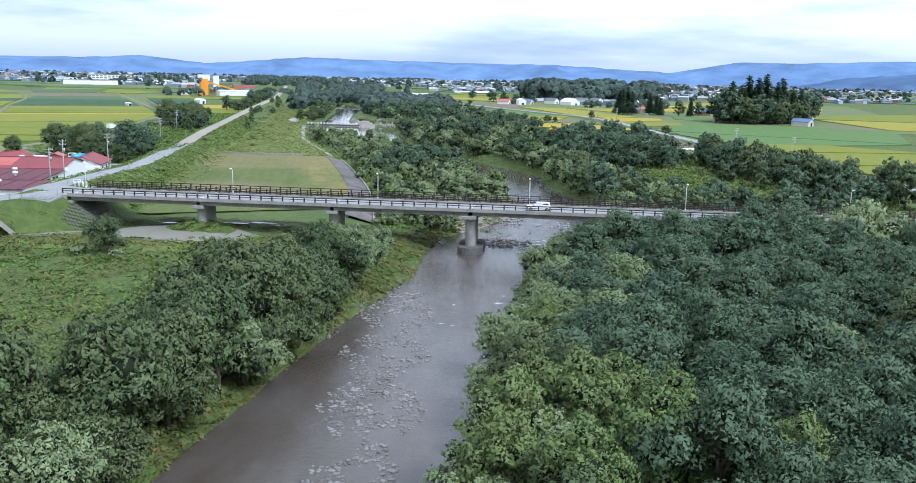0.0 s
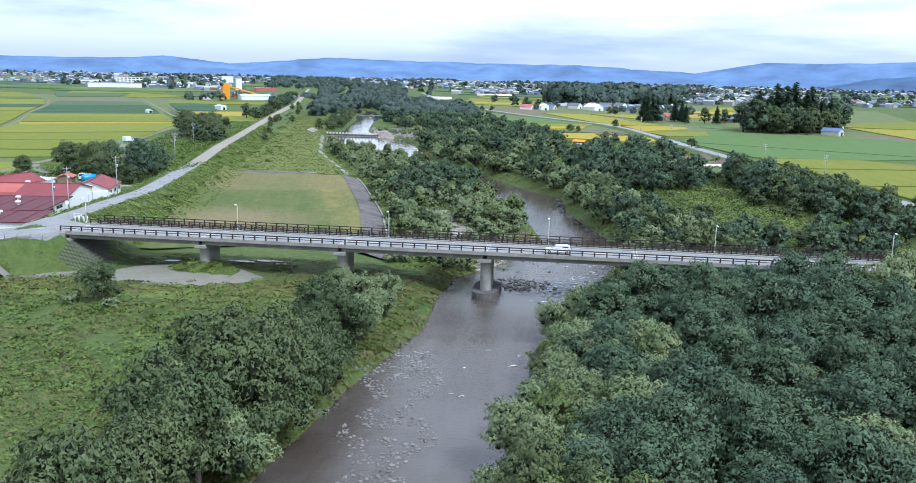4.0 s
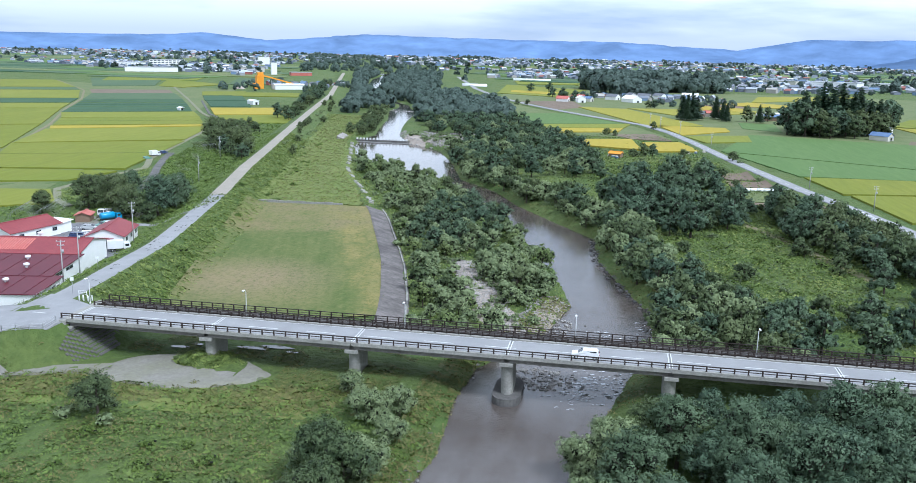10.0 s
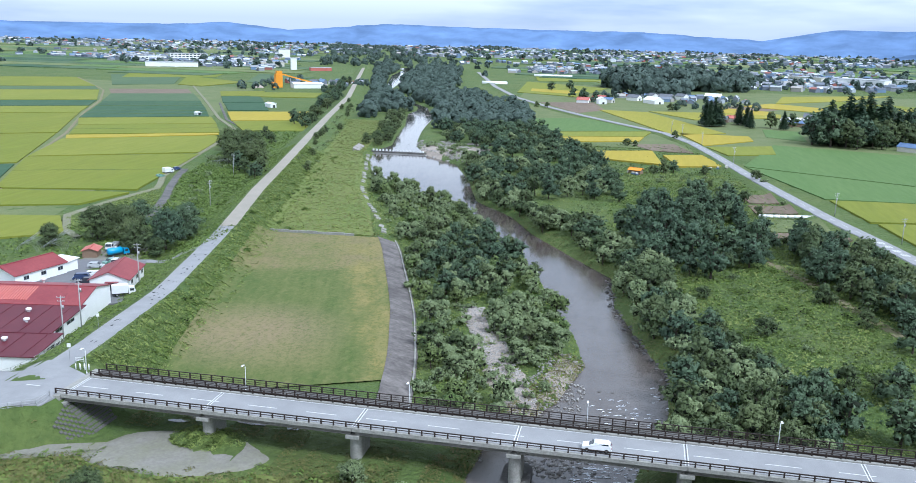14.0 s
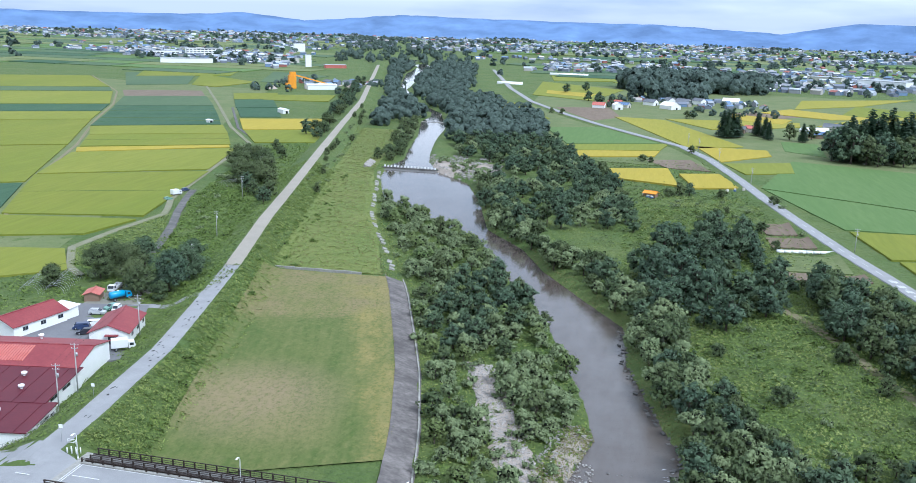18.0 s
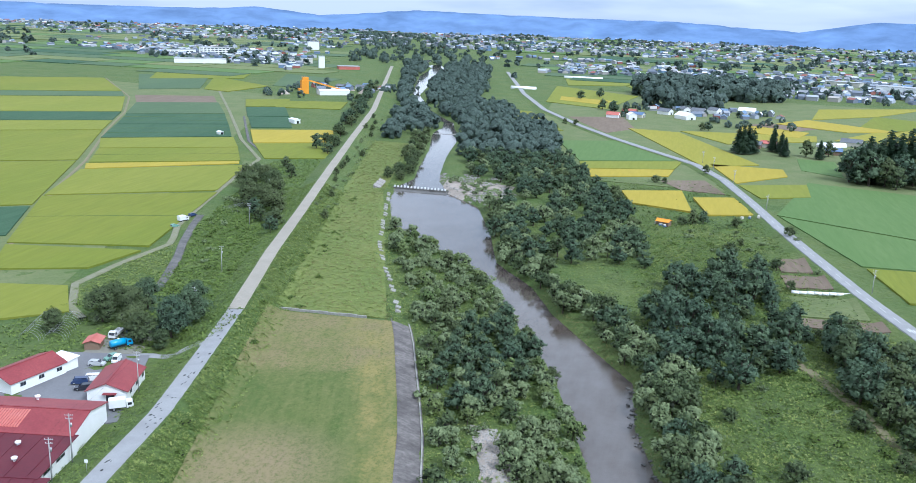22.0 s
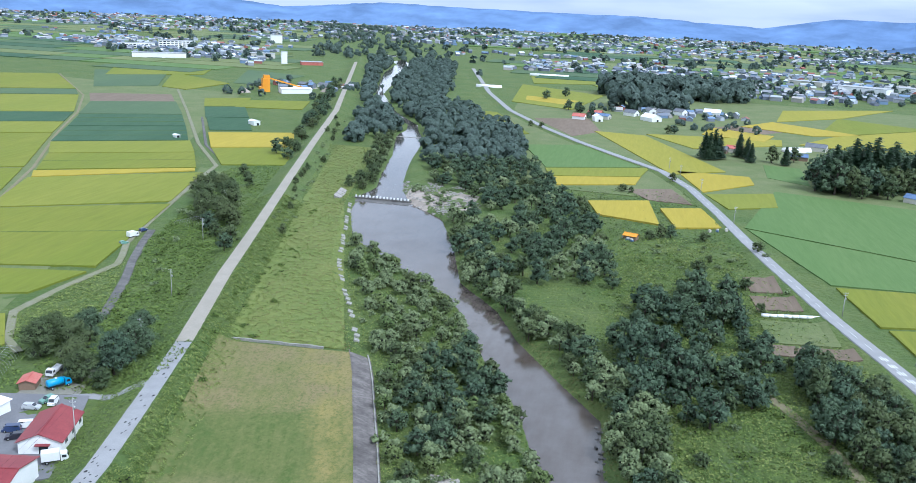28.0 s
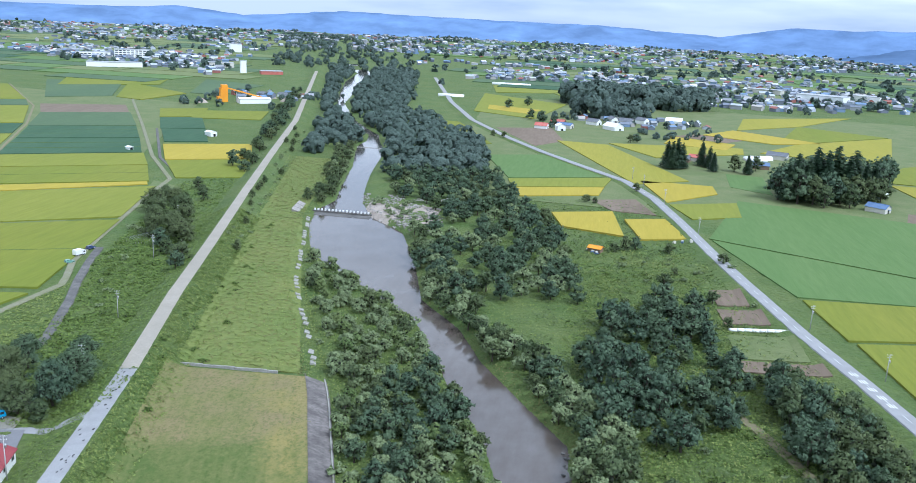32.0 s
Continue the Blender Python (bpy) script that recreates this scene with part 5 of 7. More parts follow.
cover = empty("row_cover", pose(0, 0, 0), "white plastic row cover over a vegetable bed", "row cover")
for i in range(8):
    part("sheet", tube_mesh("sheet", M["white_paint"], [(136.5 + i * 2.6, 224.2 + i * 0.5, 0.75, 0.7), (139.0 + i * 2.6, 224.7 + i * 0.5, 0.75, 0.7)], 8), cover)

field("pasture", [(176, 520), (200, 500), (205, 570), (180, 575)], 0.3, "green meadow by the farm", "pasture_field")
field("soil", [(262, 440), (310, 430), (320, 470), (272, 470)], 0.2, "bare brown plot", "bare_field")
field("rice_green", [(290, 585), (420, 560), (440, 760), (330, 670)], 0.6, R)
field("rice_gold", [(300, 435), (420, 420), (420, 555), (292, 575)], 0.6, R)
field("rice_green", [(60, 1090), (200, 1180), (180, 1280), (20, 1220)], 0.6, R)
field("rice_mid", [(-60, 1180), (15, 1220), (60, 1330), (-80, 1310)], 0.6, R)
field("rice_green", [(-560, 905), (-470, 985), (-520, 1120), (-640, 1060)], 0.6, R)
field("soy_mid", [(-390, 905), (-350, 900), (-360, 1060), (-460, 1100)], 0.6, G, "bean_field")
field("verge", [(-168, 397), (-146, 385), (-138, 305), (-134, 300)], 0.2, "grassy verge beside the farm road", "field_verge")
# low weedy ridges between the paddies
for a, b, c, d, k in (((-160, 182), (-107, 197), (-134, 300), (-205, 259), 1), ((-206, 262), (-137, 306), (-158, 380), (-234, 328), 0), ((-245, 350), (-169, 393), (-195, 440), (-271, 396), 1), ((-140, 150), (-110, 163), (-106, 190), (-158, 179), 0), ((-300, 439), (-224, 486), (-258, 546), (-333, 505), 2), ((-334, 507), (-260, 549), (-295, 608), (-366, 568), 2), ((145, 362), (262, 300), (300, 430), (174, 470), 0)):
    for i in range(k):
        s = (i + 1) / (k + 1)
        p, q = Vector(a).lerp(Vector(d), s), Vector(b).lerp(Vector(c), s)
        tagged(part("paddy_ridge", strip_mesh("paddy_ridge", M["weeds"], [tuple(p), tuple(q)], 0.5, 0.78, 6, 0.15, flat_plain)), "thin dark weedy ridge between paddies", "field ridge", "paddy ridges", kind="structure")
# farm roads, the canal and field paths
tagged(part("farm_road", strip_mesh("farm_road", M["farm_gravel"], [(-407, 804), (-299, 625), (-212, 478), (-162, 405), (-149, 352), (-128, 276), (-115.5, 232), (-106, 213), (-101.8, 203), (-103.5, 171), (-102.5, 146), (-88, 125), (-79, 118)], 2.3, 0.42, 6, 0.25, flat_plain)), "pale gravel farm road along the rice paddies", "road", kind="structure")
tagged(part("canal", strip_mesh("canal", M["dark_concrete"], [(-116.6, 253), (-109.5, 234), (-99, 209), (-89, 188), (-80, 166), (-73, 148)], 3.0, 0.40, 4, 0.25, flat_plain)), "dark concrete irrigation canal", "canal", kind="structure")
tagged(part("ditch", strip_mesh("ditch", M["dark_concrete"], [(-275, 605), (-203, 472), (-158, 412)], 1.6, 0.4, 6, 0.25, flat_plain)), "narrow dark irrigation ditch", "ditch", kind="structure")
tagged(part("field_path", strip_mesh("field_path", M["bare_earth"], [(-150, 168), (-212, 277), (-252, 357), (-320, 474), (-376, 580), (-448, 695), (-605, 880)], 1.7, 0.3, 8)), "grassy path between paddies", "path", kind="structure")
tagged(part("village_lane", strip_mesh("village_lane", M["asphalt"], [(60, 790), (118, 805), (110, 760), (122, 725)], 4.0, 0.1, 8, zfun=flat_plain)), "grey village lane", "road", kind="structure")
tagged(part("right_track", strip_mesh("right_track", M["bare_earth"], [(152, 88), (146, 107), (140, 129), (133, 147), (128, 156)], 3.0, 0.2, 4)), "pale trodden grass track", "path", kind="structure")

# far quilt of paddies out to the hills
frng = random.Random(77)
quilt = {"far_rice": ([], []), "pasture": ([], []), "soy_mid": ([], []), "soy_dark": ([], [])}
y = 1000.0
while y < 4300:
    dy = 60 + (y - 900) * 0.05
    x = -2600.0
    while x < 2600:
        dx = frng.uniform(80, 260)
        k = frng.choice(["far_rice", "far_rice", "soy_mid", "pasture", "soy_mid", "soy_dark", None])
        near_river = -0.29 * y - 60 < x + dx and x < -0.29 * y + 260
        if k and not near_river and not (y < 1250 and -620 < x < 620):
            v, f = quilt[k]
            box_into(v, f, x + 3, x + dx - 3, y + 2, y + dy - 4, 0.2, 1.2 + y * 0.0004)
        x += dx
    y += dy
for k, (v, f) in quilt.items():
    tagged(part("far_fields", mesh_from("far_fields", v, f, M[k])), "distant patchwork of paddies on the plain", "fields", kind="stuff")


# ---- buildings ----
def prism(name, material, outline, y0, y1):
    """An outline in x and z, drawn out along y."""
    k = len(outline)
    v = [(x, y0, z) for x, z in outline] + [(x, y1, z) for x, z in outline]
    f = [tuple(range(k)), tuple(range(2 * k - 1, k - 1, -1))] + [(i, i + k, (i + 1) % k + k, (i + 1) % k) for i in range(k)]
    return mesh_from(name, v, f, material)


def gable(name, m, w, ln, eave, ridge_z, wall, roof, label, category="house", group="", windows=2, door=True, ribs=0, lean=None):
    """House with its ridge along local y and x from -w to 0; lean = 'back' gives one slope that rises along y."""
    e = empty(name, m, label, category, group)
    t, o = 0.16, 0.45
    if lean:
        body = mesh_from("wall", [(-w, 0, -1), (0, 0, -1), (0, ln, -1), (-w, ln, -1), (-w, 0, eave), (0, 0, eave), (0, ln, ridge_z), (-w, ln, ridge_z)], [(3, 2, 1, 0), (4, 5, 6, 7), (0, 1, 5, 4), (1, 2, 6, 5), (2, 3, 7, 6), (3, 0, 4, 7)], M[wall])
        part("wall", body, e)
        s = (ridge_z - eave) / ln
        za, zb = eave - s * o + 0.02, ridge_z + s * o + 0.02
        rf = part("roof", mesh_from("roof", [(-w - o, -o, za), (o, -o, za), (o, ln + o, zb), (-w - o, ln + o, zb), (-w - o, -o, za + t), (o, -o, za + t), (o, ln + o, zb + t), (-w - o, ln + o, zb + t)], [(3, 2, 1, 0), (4, 5, 6, 7), (0, 1, 5, 4), (1, 2, 6, 5), (2, 3, 7, 6), (3, 0, 4, 7)], M[roof]), e)
        for i in range(ribs):
            x = -w + (i + 0.5) * w / ribs
            part("seam", mesh_from("seam", [(x, -o, za + t), (x + 0.1, -o, za + t), (x + 0.1, ln + o, zb + t), (x, ln + o, zb + t), (x, -o, za + t + 0.07), (x + 0.1, -o, za + t + 0.07), (x + 0.1, ln + o, zb + t + 0.07), (x, ln + o, zb + t + 0.07)], [(4, 5, 6, 7), (0, 1, 5, 4), (1, 2, 6, 5), (2, 3, 7, 6), (3, 0, 4, 7)], M[roof]), rf)
    else:
        part("wall", prism("wall", M[wall], [(-w, -1), (0, -1), (0, eave), (-w / 2, ridge_z), (-w, eave)], 0, ln), e)
        s = (ridge_z - eave) / (w / 2)
        zo = eave - s * o
        for sgn in (0, 1):
            out = [(o, zo + 0.02), (o, zo + t), (-w / 2, ridge_z + t), (-w / 2, ridge_z + 0.02)]
            if sgn:
                out = [(-w - x, z) for x, z in out][::-1]
            part("roof", prism("roof", M[roof], out, -o, ln + o), e)
        part("ridge_cap", box_mesh("ridge_cap", M[roof], (-w / 2 - 0.2, -w / 2 + 0.2, -o, ln + o, ridge_z + t - 0.05, ridge_z + t + 0.08)), e)
    for i in range(windows):
        y = (i + 0.6) * ln / windows - 0.6
        z = min(1.3, eave - 1.6)
        win = part("window", box_mesh("window", M["glass_dark"], (-0.02, 0.03, y, y + 1.5, z, z + 0.9)), e)
        part("window_frame", box_mesh("window_frame", M["steel"], (0, 0.06, y - 0.06, y, z - 0.06, z + 0.96), (0, 0.06, y + 1.5, y + 1.56, z - 0.06, z + 0.96), (0, 0.06, y - 0.06, y + 1.56, z + 0.9, z + 0.96), (0, 0.08, y - 0.06, y + 1.56, z - 0.06, z), (0, 0.05, y + 0.72, y + 0.78, z, z + 0.9)), win)
    if door:
        part("door", box_mesh("door", M["glass_dark"], (-w * 0.42 - 1.0, -w * 0.42 + 1.0, -0.05, 0.02, 0, 2.1)), e)
        part("canopy", box_mesh("canopy", M[roof], (-w * 0.42 - 1.6, -w * 0.42 + 1.6, -1.1, 0.02, 2.35, 2.5)), e)
    return e


BARN = Matrix.Translation((-19.5, 18.5, 1.5)) @ pose(0, 0, 0, 0, 0, 11)
gable("workshop", BARN, 46, 11.5, 2.2, 2.7, "white_paint", "dark_red_roof", "white front block with a dark red metal roof", "factory building", "factory", 3, False, 10, "back")
gable("packing_house", BARN @ pose(-2.2, 11.7, 0), 43, 16.0, 2.8, 3.5, "white_paint", "dark_red_roof", "white middle block with a dark red metal roof", "factory building", "factory", 0, False, 10, "back")
hall = gable("factory_hall", BARN @ pose(-3.0, 44.0, 0, 0, 0, 90), 16.2, 42, 3.7, 5.5, "white_paint", "red_roof", "tall white factory hall with a red metal gable roof", "factory building", "factory", 0, False)
s = 1.8 / 8.1
for i in range(44):
    y = 12.5 + i * 0.62
    za, zb = 3.7 + 1.3 * s + 0.16, 3.7 + 7.2 * s + 0.16
    part("corrugation", mesh_from("corrugation", [(-14.9, y, za), (-14.9, y + 0.5, za), (-9.0, y + 0.5, zb), (-9.0, y, zb), (-14.9, y + 0.12, za + 0.09), (-14.9, y + 0.38, za + 0.09), (-9.0, y + 0.38, zb + 0.09), (-9.0, y + 0.12, zb + 0.09)],
                                [(0, 4, 7, 3), (4, 5, 6, 7), (5, 1, 2, 6), (0, 1, 5, 4), (2, 3, 7, 6)], M["faded_red_roof"]), hall, "faded pink corrugated roof sheet")
shop_win = box_mesh("strip_window", M["glass_dark"], (-0.03, 0.04, 0, 3.4, 0, 0.6))
shop_frame = box_mesh("window_frame", M["steel"], (-0.02, 0.07, -0.08, 0.0, -0.08, 0.68), (-0.02, 0.07, 3.4, 3.48, -0.08, 0.68), (-0.02, 0.07, 0, 3.4, 0.6, 0.68), (-0.02, 0.07, 0, 3.4, -0.08, 0.0), (-0.02, 0.06, 1.66, 1.74, 0, 0.6))
block = empty("wall_windows", BARN @ pose(0, 0, 0), "strips of dark windows high in the white factory wall", "window", kind="structure")
for x, y, z in ((0.0, 5.4, 1.15), (-2.2, 14.0, 1.9), (-2.2, 19.2, 2.0)):
    w = part("strip_window", shop_win, block, m=pose(x, y, z))
    part("window_frame", shop_frame, w)


def roof_vent(m):
    e = empty("roof_vent", m, "white metal roof ventilator on a red roof", "vent", "roof vents")
    part("duct", tube_mesh("duct", M["white_paint"], [(0, 0, -0.4, 0.28), (0, 0, 0.5, 0.28)], 8), e)
    part("cowl", tube_mesh("cowl", M["white_paint"], [(0, 0, 0.45, 0.6), (0, 0, 0.85, 0.65), (0, 0, 1.0, 0.3)], 10), e)


for x, y, z in ((-9, 7, 2.6), (-16, 9, 2.7), (-9.5, 17, 3.2), (-12, 23, 3.4), (-21, 20, 3.3), (-18, 42.5, 4.4)):
    roof_vent(BARN @ pose(x, y, z))
gable("office", Matrix.Translation((-32.2, 71.0, 0.6)) @ pose(0, 0, 0, 0, 0, 17), 9.4, 14.6, 3.0, 4.9, "white_paint", "red_roof", "small white office with a red gable roof", "house", "factory", 3)
gable("store_house", Matrix.Translation((-60.5, 66.0, 0.6)) @ pose(0, 0, 0, 0, 0, -12), 10, 16, 3.0, 4.8, "white_paint", "red_roof", "long white store with a red gable roof", "house", "factory", 3, False)
gable("store_annex", Matrix.Translation((-57.6, 82.0, 0.6)) @ pose(0, 0, 0, 0, 0, -12), 6, 4, 2.6, 3.0, "white_paint", "white_paint", "flat white store annex", "shed", "factory", 0, False, 0, "back")
gable("red_shed", Matrix.Translation((-59.0, 98.0, 0.6)) @ pose(0, 0, 0, 0, 0, 20), 4, 5, 2.0, 2.7, "brown_wall", "faded_red_roof", "small shed with a rusty red roof", "shed", "", 0, False)
tagged(part("yard", sheet("yard", M["yard_asphalt"], [(-64, 54), (-27.5, 60), (-44, 99), (-66, 94)], 0.12, 4)), "grey asphalt factory yard", "yard", kind="structure")
tagged(part("yard_lane", strip_mesh("yard_lane", M["asphalt"], [(-50, 96), (-44, 99), (-38, 99.5), (levee_x(103) - 1.5, 103)], 3.0, 0.1, 2)), "grey lane from the levee road to the yard", "road", kind="structure")
tagged(part("yard_back", sheet("yard_back", M["yard_gravel"], [(-62, 94), (-47, 99), (-52, 116), (-64, 112)], 0.1, 4)), "gravel lot behind the yard", "yard", kind="structure")


# ---- vehicles ----
def paint(name, c):
    m, n, l, b = nodes_of(name, 0.3, 0, 0.5)
    f1 = noisy(n, l, 1.5, 0.3, 0.7)
    l.new(mixed(n, l, f1, tuple(k * 0.93 for k in c), c), b.inputs["Base Color"])
    b.inputs["Coat Weight"].default_value = 0.4
    return m


PAINT = {"white": paint("car_white", (0.78, 0.78, 0.77)), "black": paint("car_black", (0.02, 0.02, 0.03)), "silver": paint("car_silver", (0.45, 0.46, 0.47)), "blue": paint("car_blue", (0.03, 0.30, 0.55)), "green": paint("car_green", (0.14, 0.28, 0.22)), "navy": paint("car_navy", (0.03, 0.05, 0.12))}


def wheels(e, xs, half, r):
    w = tube_mesh("wheel", M["tyre"], [(0, -0.11, 0, r), (0, 0.11, 0, r)], 12)
    h = tube_mesh("hub", M["steel"], [(0, -0.12, 0, r * 0.55), (0, 0.12, 0, r * 0.55)], 10)
    for x in xs:
        for y in (-half, half):
            p = part("wheel", w, e, m=pose(x, y, r))
            part("hub", h, p)


def car(m, colour, label, ln=4.3, tall=1.55, van=False, group="parked cars"):
    """Length along x, nose at +x."""
    e = empty("car", m, label, "car", group)
    h, w = ln / 2, 0.85
    prof = [(-h, 0.35), (-h + 0.05, 0.85), (-h + 0.3, tall - 0.12), (-h + 0.6, tall), (h - (0.9 if van else 1.9), tall), (h - (0.45 if van else 1.1), 0.98), (h - 0.12, 0.82), (h, 0.4), (h - 0.1, 0.25), (-h + 0.1, 0.25)]
    bm = bmesh.new()
    rows = []
    for y, s in ((-w, 0.0), (-w * 0.98, 0.0), (w * 0.98, 0.0), (w, 0.0)):
        inset = 0.05 if abs(y) == w else 0.0
        rows.append([bm.verts.new((x * (1 - inset * 0.4), (y - math.copysign(0.14, y)) if z > 1.1 else y, z - (0.03 if inset and z > 1.1 else 0))) for x, z in prof])
    k = len(prof)
    for a, c in zip(rows, rows[1:]):
        for i in range(k):
            bm.faces.new((a[i], a[(i + 1) % k], c[(i + 1) % k], c[i]))
    bm.faces.new(rows[0][::-1])
    bm.faces.new(rows[-1])
    bmesh.ops.recalc_face_normals(bm, faces=bm.faces[:])
    me = bpy.data.meshes.new("body")
    bm.to_mesh(me)
    bm.free()
    me.materials.append(PAINT[colour])
    part("body", me, e)
    x0, x1 = -h + 0.5, h - (0.8 if van else 1.75)
    for y in (-w + 0.125, w - 0.125):
        part("side_window", box_mesh("side_window", M["glass_dark"], (x0, (x0 + x1) / 2 - 0.05, y - 0.02, y + 0.02, 1.06, tall - 0.12), ((x0 + x1) / 2 + 0.05, x1 + 0.25, y - 0.02, y + 0.02, 1.06, tall - 0.12)), e)
    xa, xb = (h - 0.45, h - 0.9) if van else (h - 1.1, h - 1.9)
    part("windscreen", mesh_from("windscreen", [(xa + 0.02, -0.66, 1.04), (xa + 0.02, 0.66, 1.04), (xb + 0.1, 0.6, tall - 0.06), (xb + 0.1, -0.6, tall - 0.06)], [(0, 1, 2, 3)], M["glass_dark"]), e)
    part("rear_window", mesh_from("rear_window", [(-h + 0.08, 0.62, 1.02), (-h + 0.08, -0.62, 1.02), (-h + 0.3, -0.58, tall - 0.18), (-h + 0.3, 0.58, tall - 0.18)], [(0, 1, 2, 3)], M["glass_dark"]), e)
    for y in (-0.62, 0.62):
        part("headlight", box_mesh("headlight", M["steel"], (h - 0.16, h - 0.03, y - 0.17, y + 0.17, 0.58, 0.74), bevel=0.03), e)
        part("tail_light", box_mesh("tail_light", M["red_roof"], (-h - 0.02, -h + 0.08, y - 0.12, y + 0.12, 0.7, 0.95), bevel=0.02), e)
    wheels(e, (-h + 0.75, h - 0.8), w - 0.08, 0.32)
    return e


def truck(m, colour, label, ln=6.0, box=True, boxcol="white", group="parked trucks", tank=False):
    e = empty("truck", m, label, "truck", group)
    h = ln / 2
    part("cab", prism("cab", PAINT[colour], [(h - 1.7, 0.55), (h, 0.55), (h - 0.02, 1.3), (h - 0.35, 2.2), (h - 1.7, 2.25)], -0.95, 0.95), e)
    part("windscreen", mesh_from("windscreen", [(h - 0.01, -0.85, 1.35), (h - 0.01, 0.85, 1.35), (h - 0.31, 0.8, 2.1), (h - 0.31, -0.8, 2.1)], [(0, 1, 2, 3)], M["glass_dark"]), e)
    for y in (-0.96, 0.96):
        part("side_window", box_mesh("side_window", M["glass_dark"], (h - 1.4, h - 0.5, y - 0.01, y + 0.01, 1.35, 1.95)), e)
    part("chassis", box_mesh("chassis", M["tyre"], (-h, h - 1.6, -0.5, 0.5, 0.5, 0.8)), e)
    if tank:
        part("tank", tube_mesh("tank", PAINT[boxcol], [(-h, 0, 1.75, 0.7), (-h + 0.25, 0, 1.75, 1.0), (h - 2.2, 0, 1.75, 1.0), (h - 1.95, 0, 1.75, 0.7)], 16), e)
        part("hatch", tube_mesh("hatch", PAINT["white"], [(-0.6, 0, 2.7, 0.35), (-0.6, 0, 2.9, 0.3)], 10), e)
    elif box:
        part("cargo_box", box_mesh("cargo_box", PAINT[boxcol], (-h, h - 1.85, -1.05, 1.05, 0.85, 2.9), bevel=0.05), e)
    else:
        part("cargo_bed", box_mesh("cargo_bed", PAINT[boxcol], (-h, h - 1.85, -1.0, 1.0, 0.8, 0.95), (-h, h - 1.85, -1.0, -0.94, 0.95, 1.5), (-h, h - 1.85, 0.94, 1.0, 0.95, 1.5), (-h, -h + 0.06, -0.94, 0.94, 0.95, 1.5)), e)
    wheels(e, (-h + 1.1, h - 1.0), 0.85, 0.4)


def on_yard(x, y, a, up=0.13):
    return pose(x, y, ground_z(x, y) + up, 0, 0, a)


car(on_yard(-49.6, 77.0, 205), "navy", "dark blue parked van in the factory yard", 4.2, 1.75, True)
car(on_yard(-46.6, 74.2, 210), "black", "black parked car in the factory yard")
car(on_yard(-47.6, 79.8, 25), "white", "white parked van with dark windows", 4.3, 1.8, True)
car(on_yard(-52.8, 88.3, 12), "silver", "silver parked station wagon", 4.4)
car(on_yard(-51.8, 93.0, 250), "green", "small green parked car in the factory yard", 4.0)
car(on_yard(-49.6, 92.2, 285), "white", "small white parked van beside a truck", 3.6, 1.85, True)
truck(on_yard(-54.4, 101.2, 60, 0.11), "blue", "bright blue tank truck parked on gravel", 6.2, True, "blue", tank=True)
truck(on_yard(-60.8, 108.5, 280, 0.11), "white", "white flatbed truck parked under trees", 6.4, False, "white")
truck(on_yard(-55.5, 112.5, 100, 0.11), "navy", "dark blue small truck parked under trees", 5.0, False, "silver")
truck(on_yard(-57.8, 112.0, 100, 0.11), "navy", "dark blue small truck parked under trees", 5.0, False, "navy")
truck(on_yard(-31.3, 67.4, 35, 0.13), "white", "white box truck beside the office", 5.6, True, "white")
car(pose(-115, 229, ground_z(-115, 229) + 0.1, 0, 0, 62), "green", "green pickup on the farm road", 3.8)
truck(pose(-117.3, 239.6, ground_z(-117.3, 239.6) + 0.1, 0, 0, 75), "white", "white truck on the farm road", 5.2, True, "white", "farm vehicles")
car(pose(-119.0, 250.5, ground_z(-119, 250.5) + 0.1, 0, 0, 75), "navy", "blue car on the farm road", 4.0)
car(pose(87, 2.1, DECK + 0.005, 0, 0, 180), "white", "white hatchback on the bridge carriageway", 4.4, 1.5, False, "traffic")


# ---- poles ----
def utility_pole(x, y, h=10.5, turn=0.0, group="utility poles"):
    e = empty("utility_pole", pose(x, y, ground_z(x, y), 0, 0, turn), "grey concrete utility pole with steel crossarms", "utility pole", group)
    part("pole", tube_mesh("pole", M["pole_concrete"], [(0, 0, -0.5, 0.17), (0, 0, h, 0.10)], 8), e)
    for z, half in ((h - 0.4, 0.9), (h - 1.2, 0.75)):
        arm = part("crossarm", box_mesh("crossarm", M["steel"], (-half, half, -0.05, 0.05, z - 0.05, z + 0.05)), e)
        for q in (-half + 0.1, 0.35, half - 0.1):
            part("insulator", tube_mesh("insulator", M["white_paint"], [(q, 0, z + 0.05, 0.05), (q, 0, z + 0.24, 0.04)], 6), arm)
    part("transformer", tube_mesh("transformer", M["steel"], [(0.32, 0, h - 2.9, 0.22), (0.32, 0, h - 2.1, 0.22)], 10), e)


for x, y, h in ((-24.8, 41.0, 11), (-23.4, 33.0, 9.5), (-33.0, 77.0, 11), (-48, 130, 10), (-64, 176, 10), (-88, 245, 10), (-104, 300, 10), (118, 490, 9), (112, 520, 9), (128, 440, 9), (140, 366, 9), (165, 232, 9), (178, 190, 9)):
    utility_pole(x, y, h, 12)


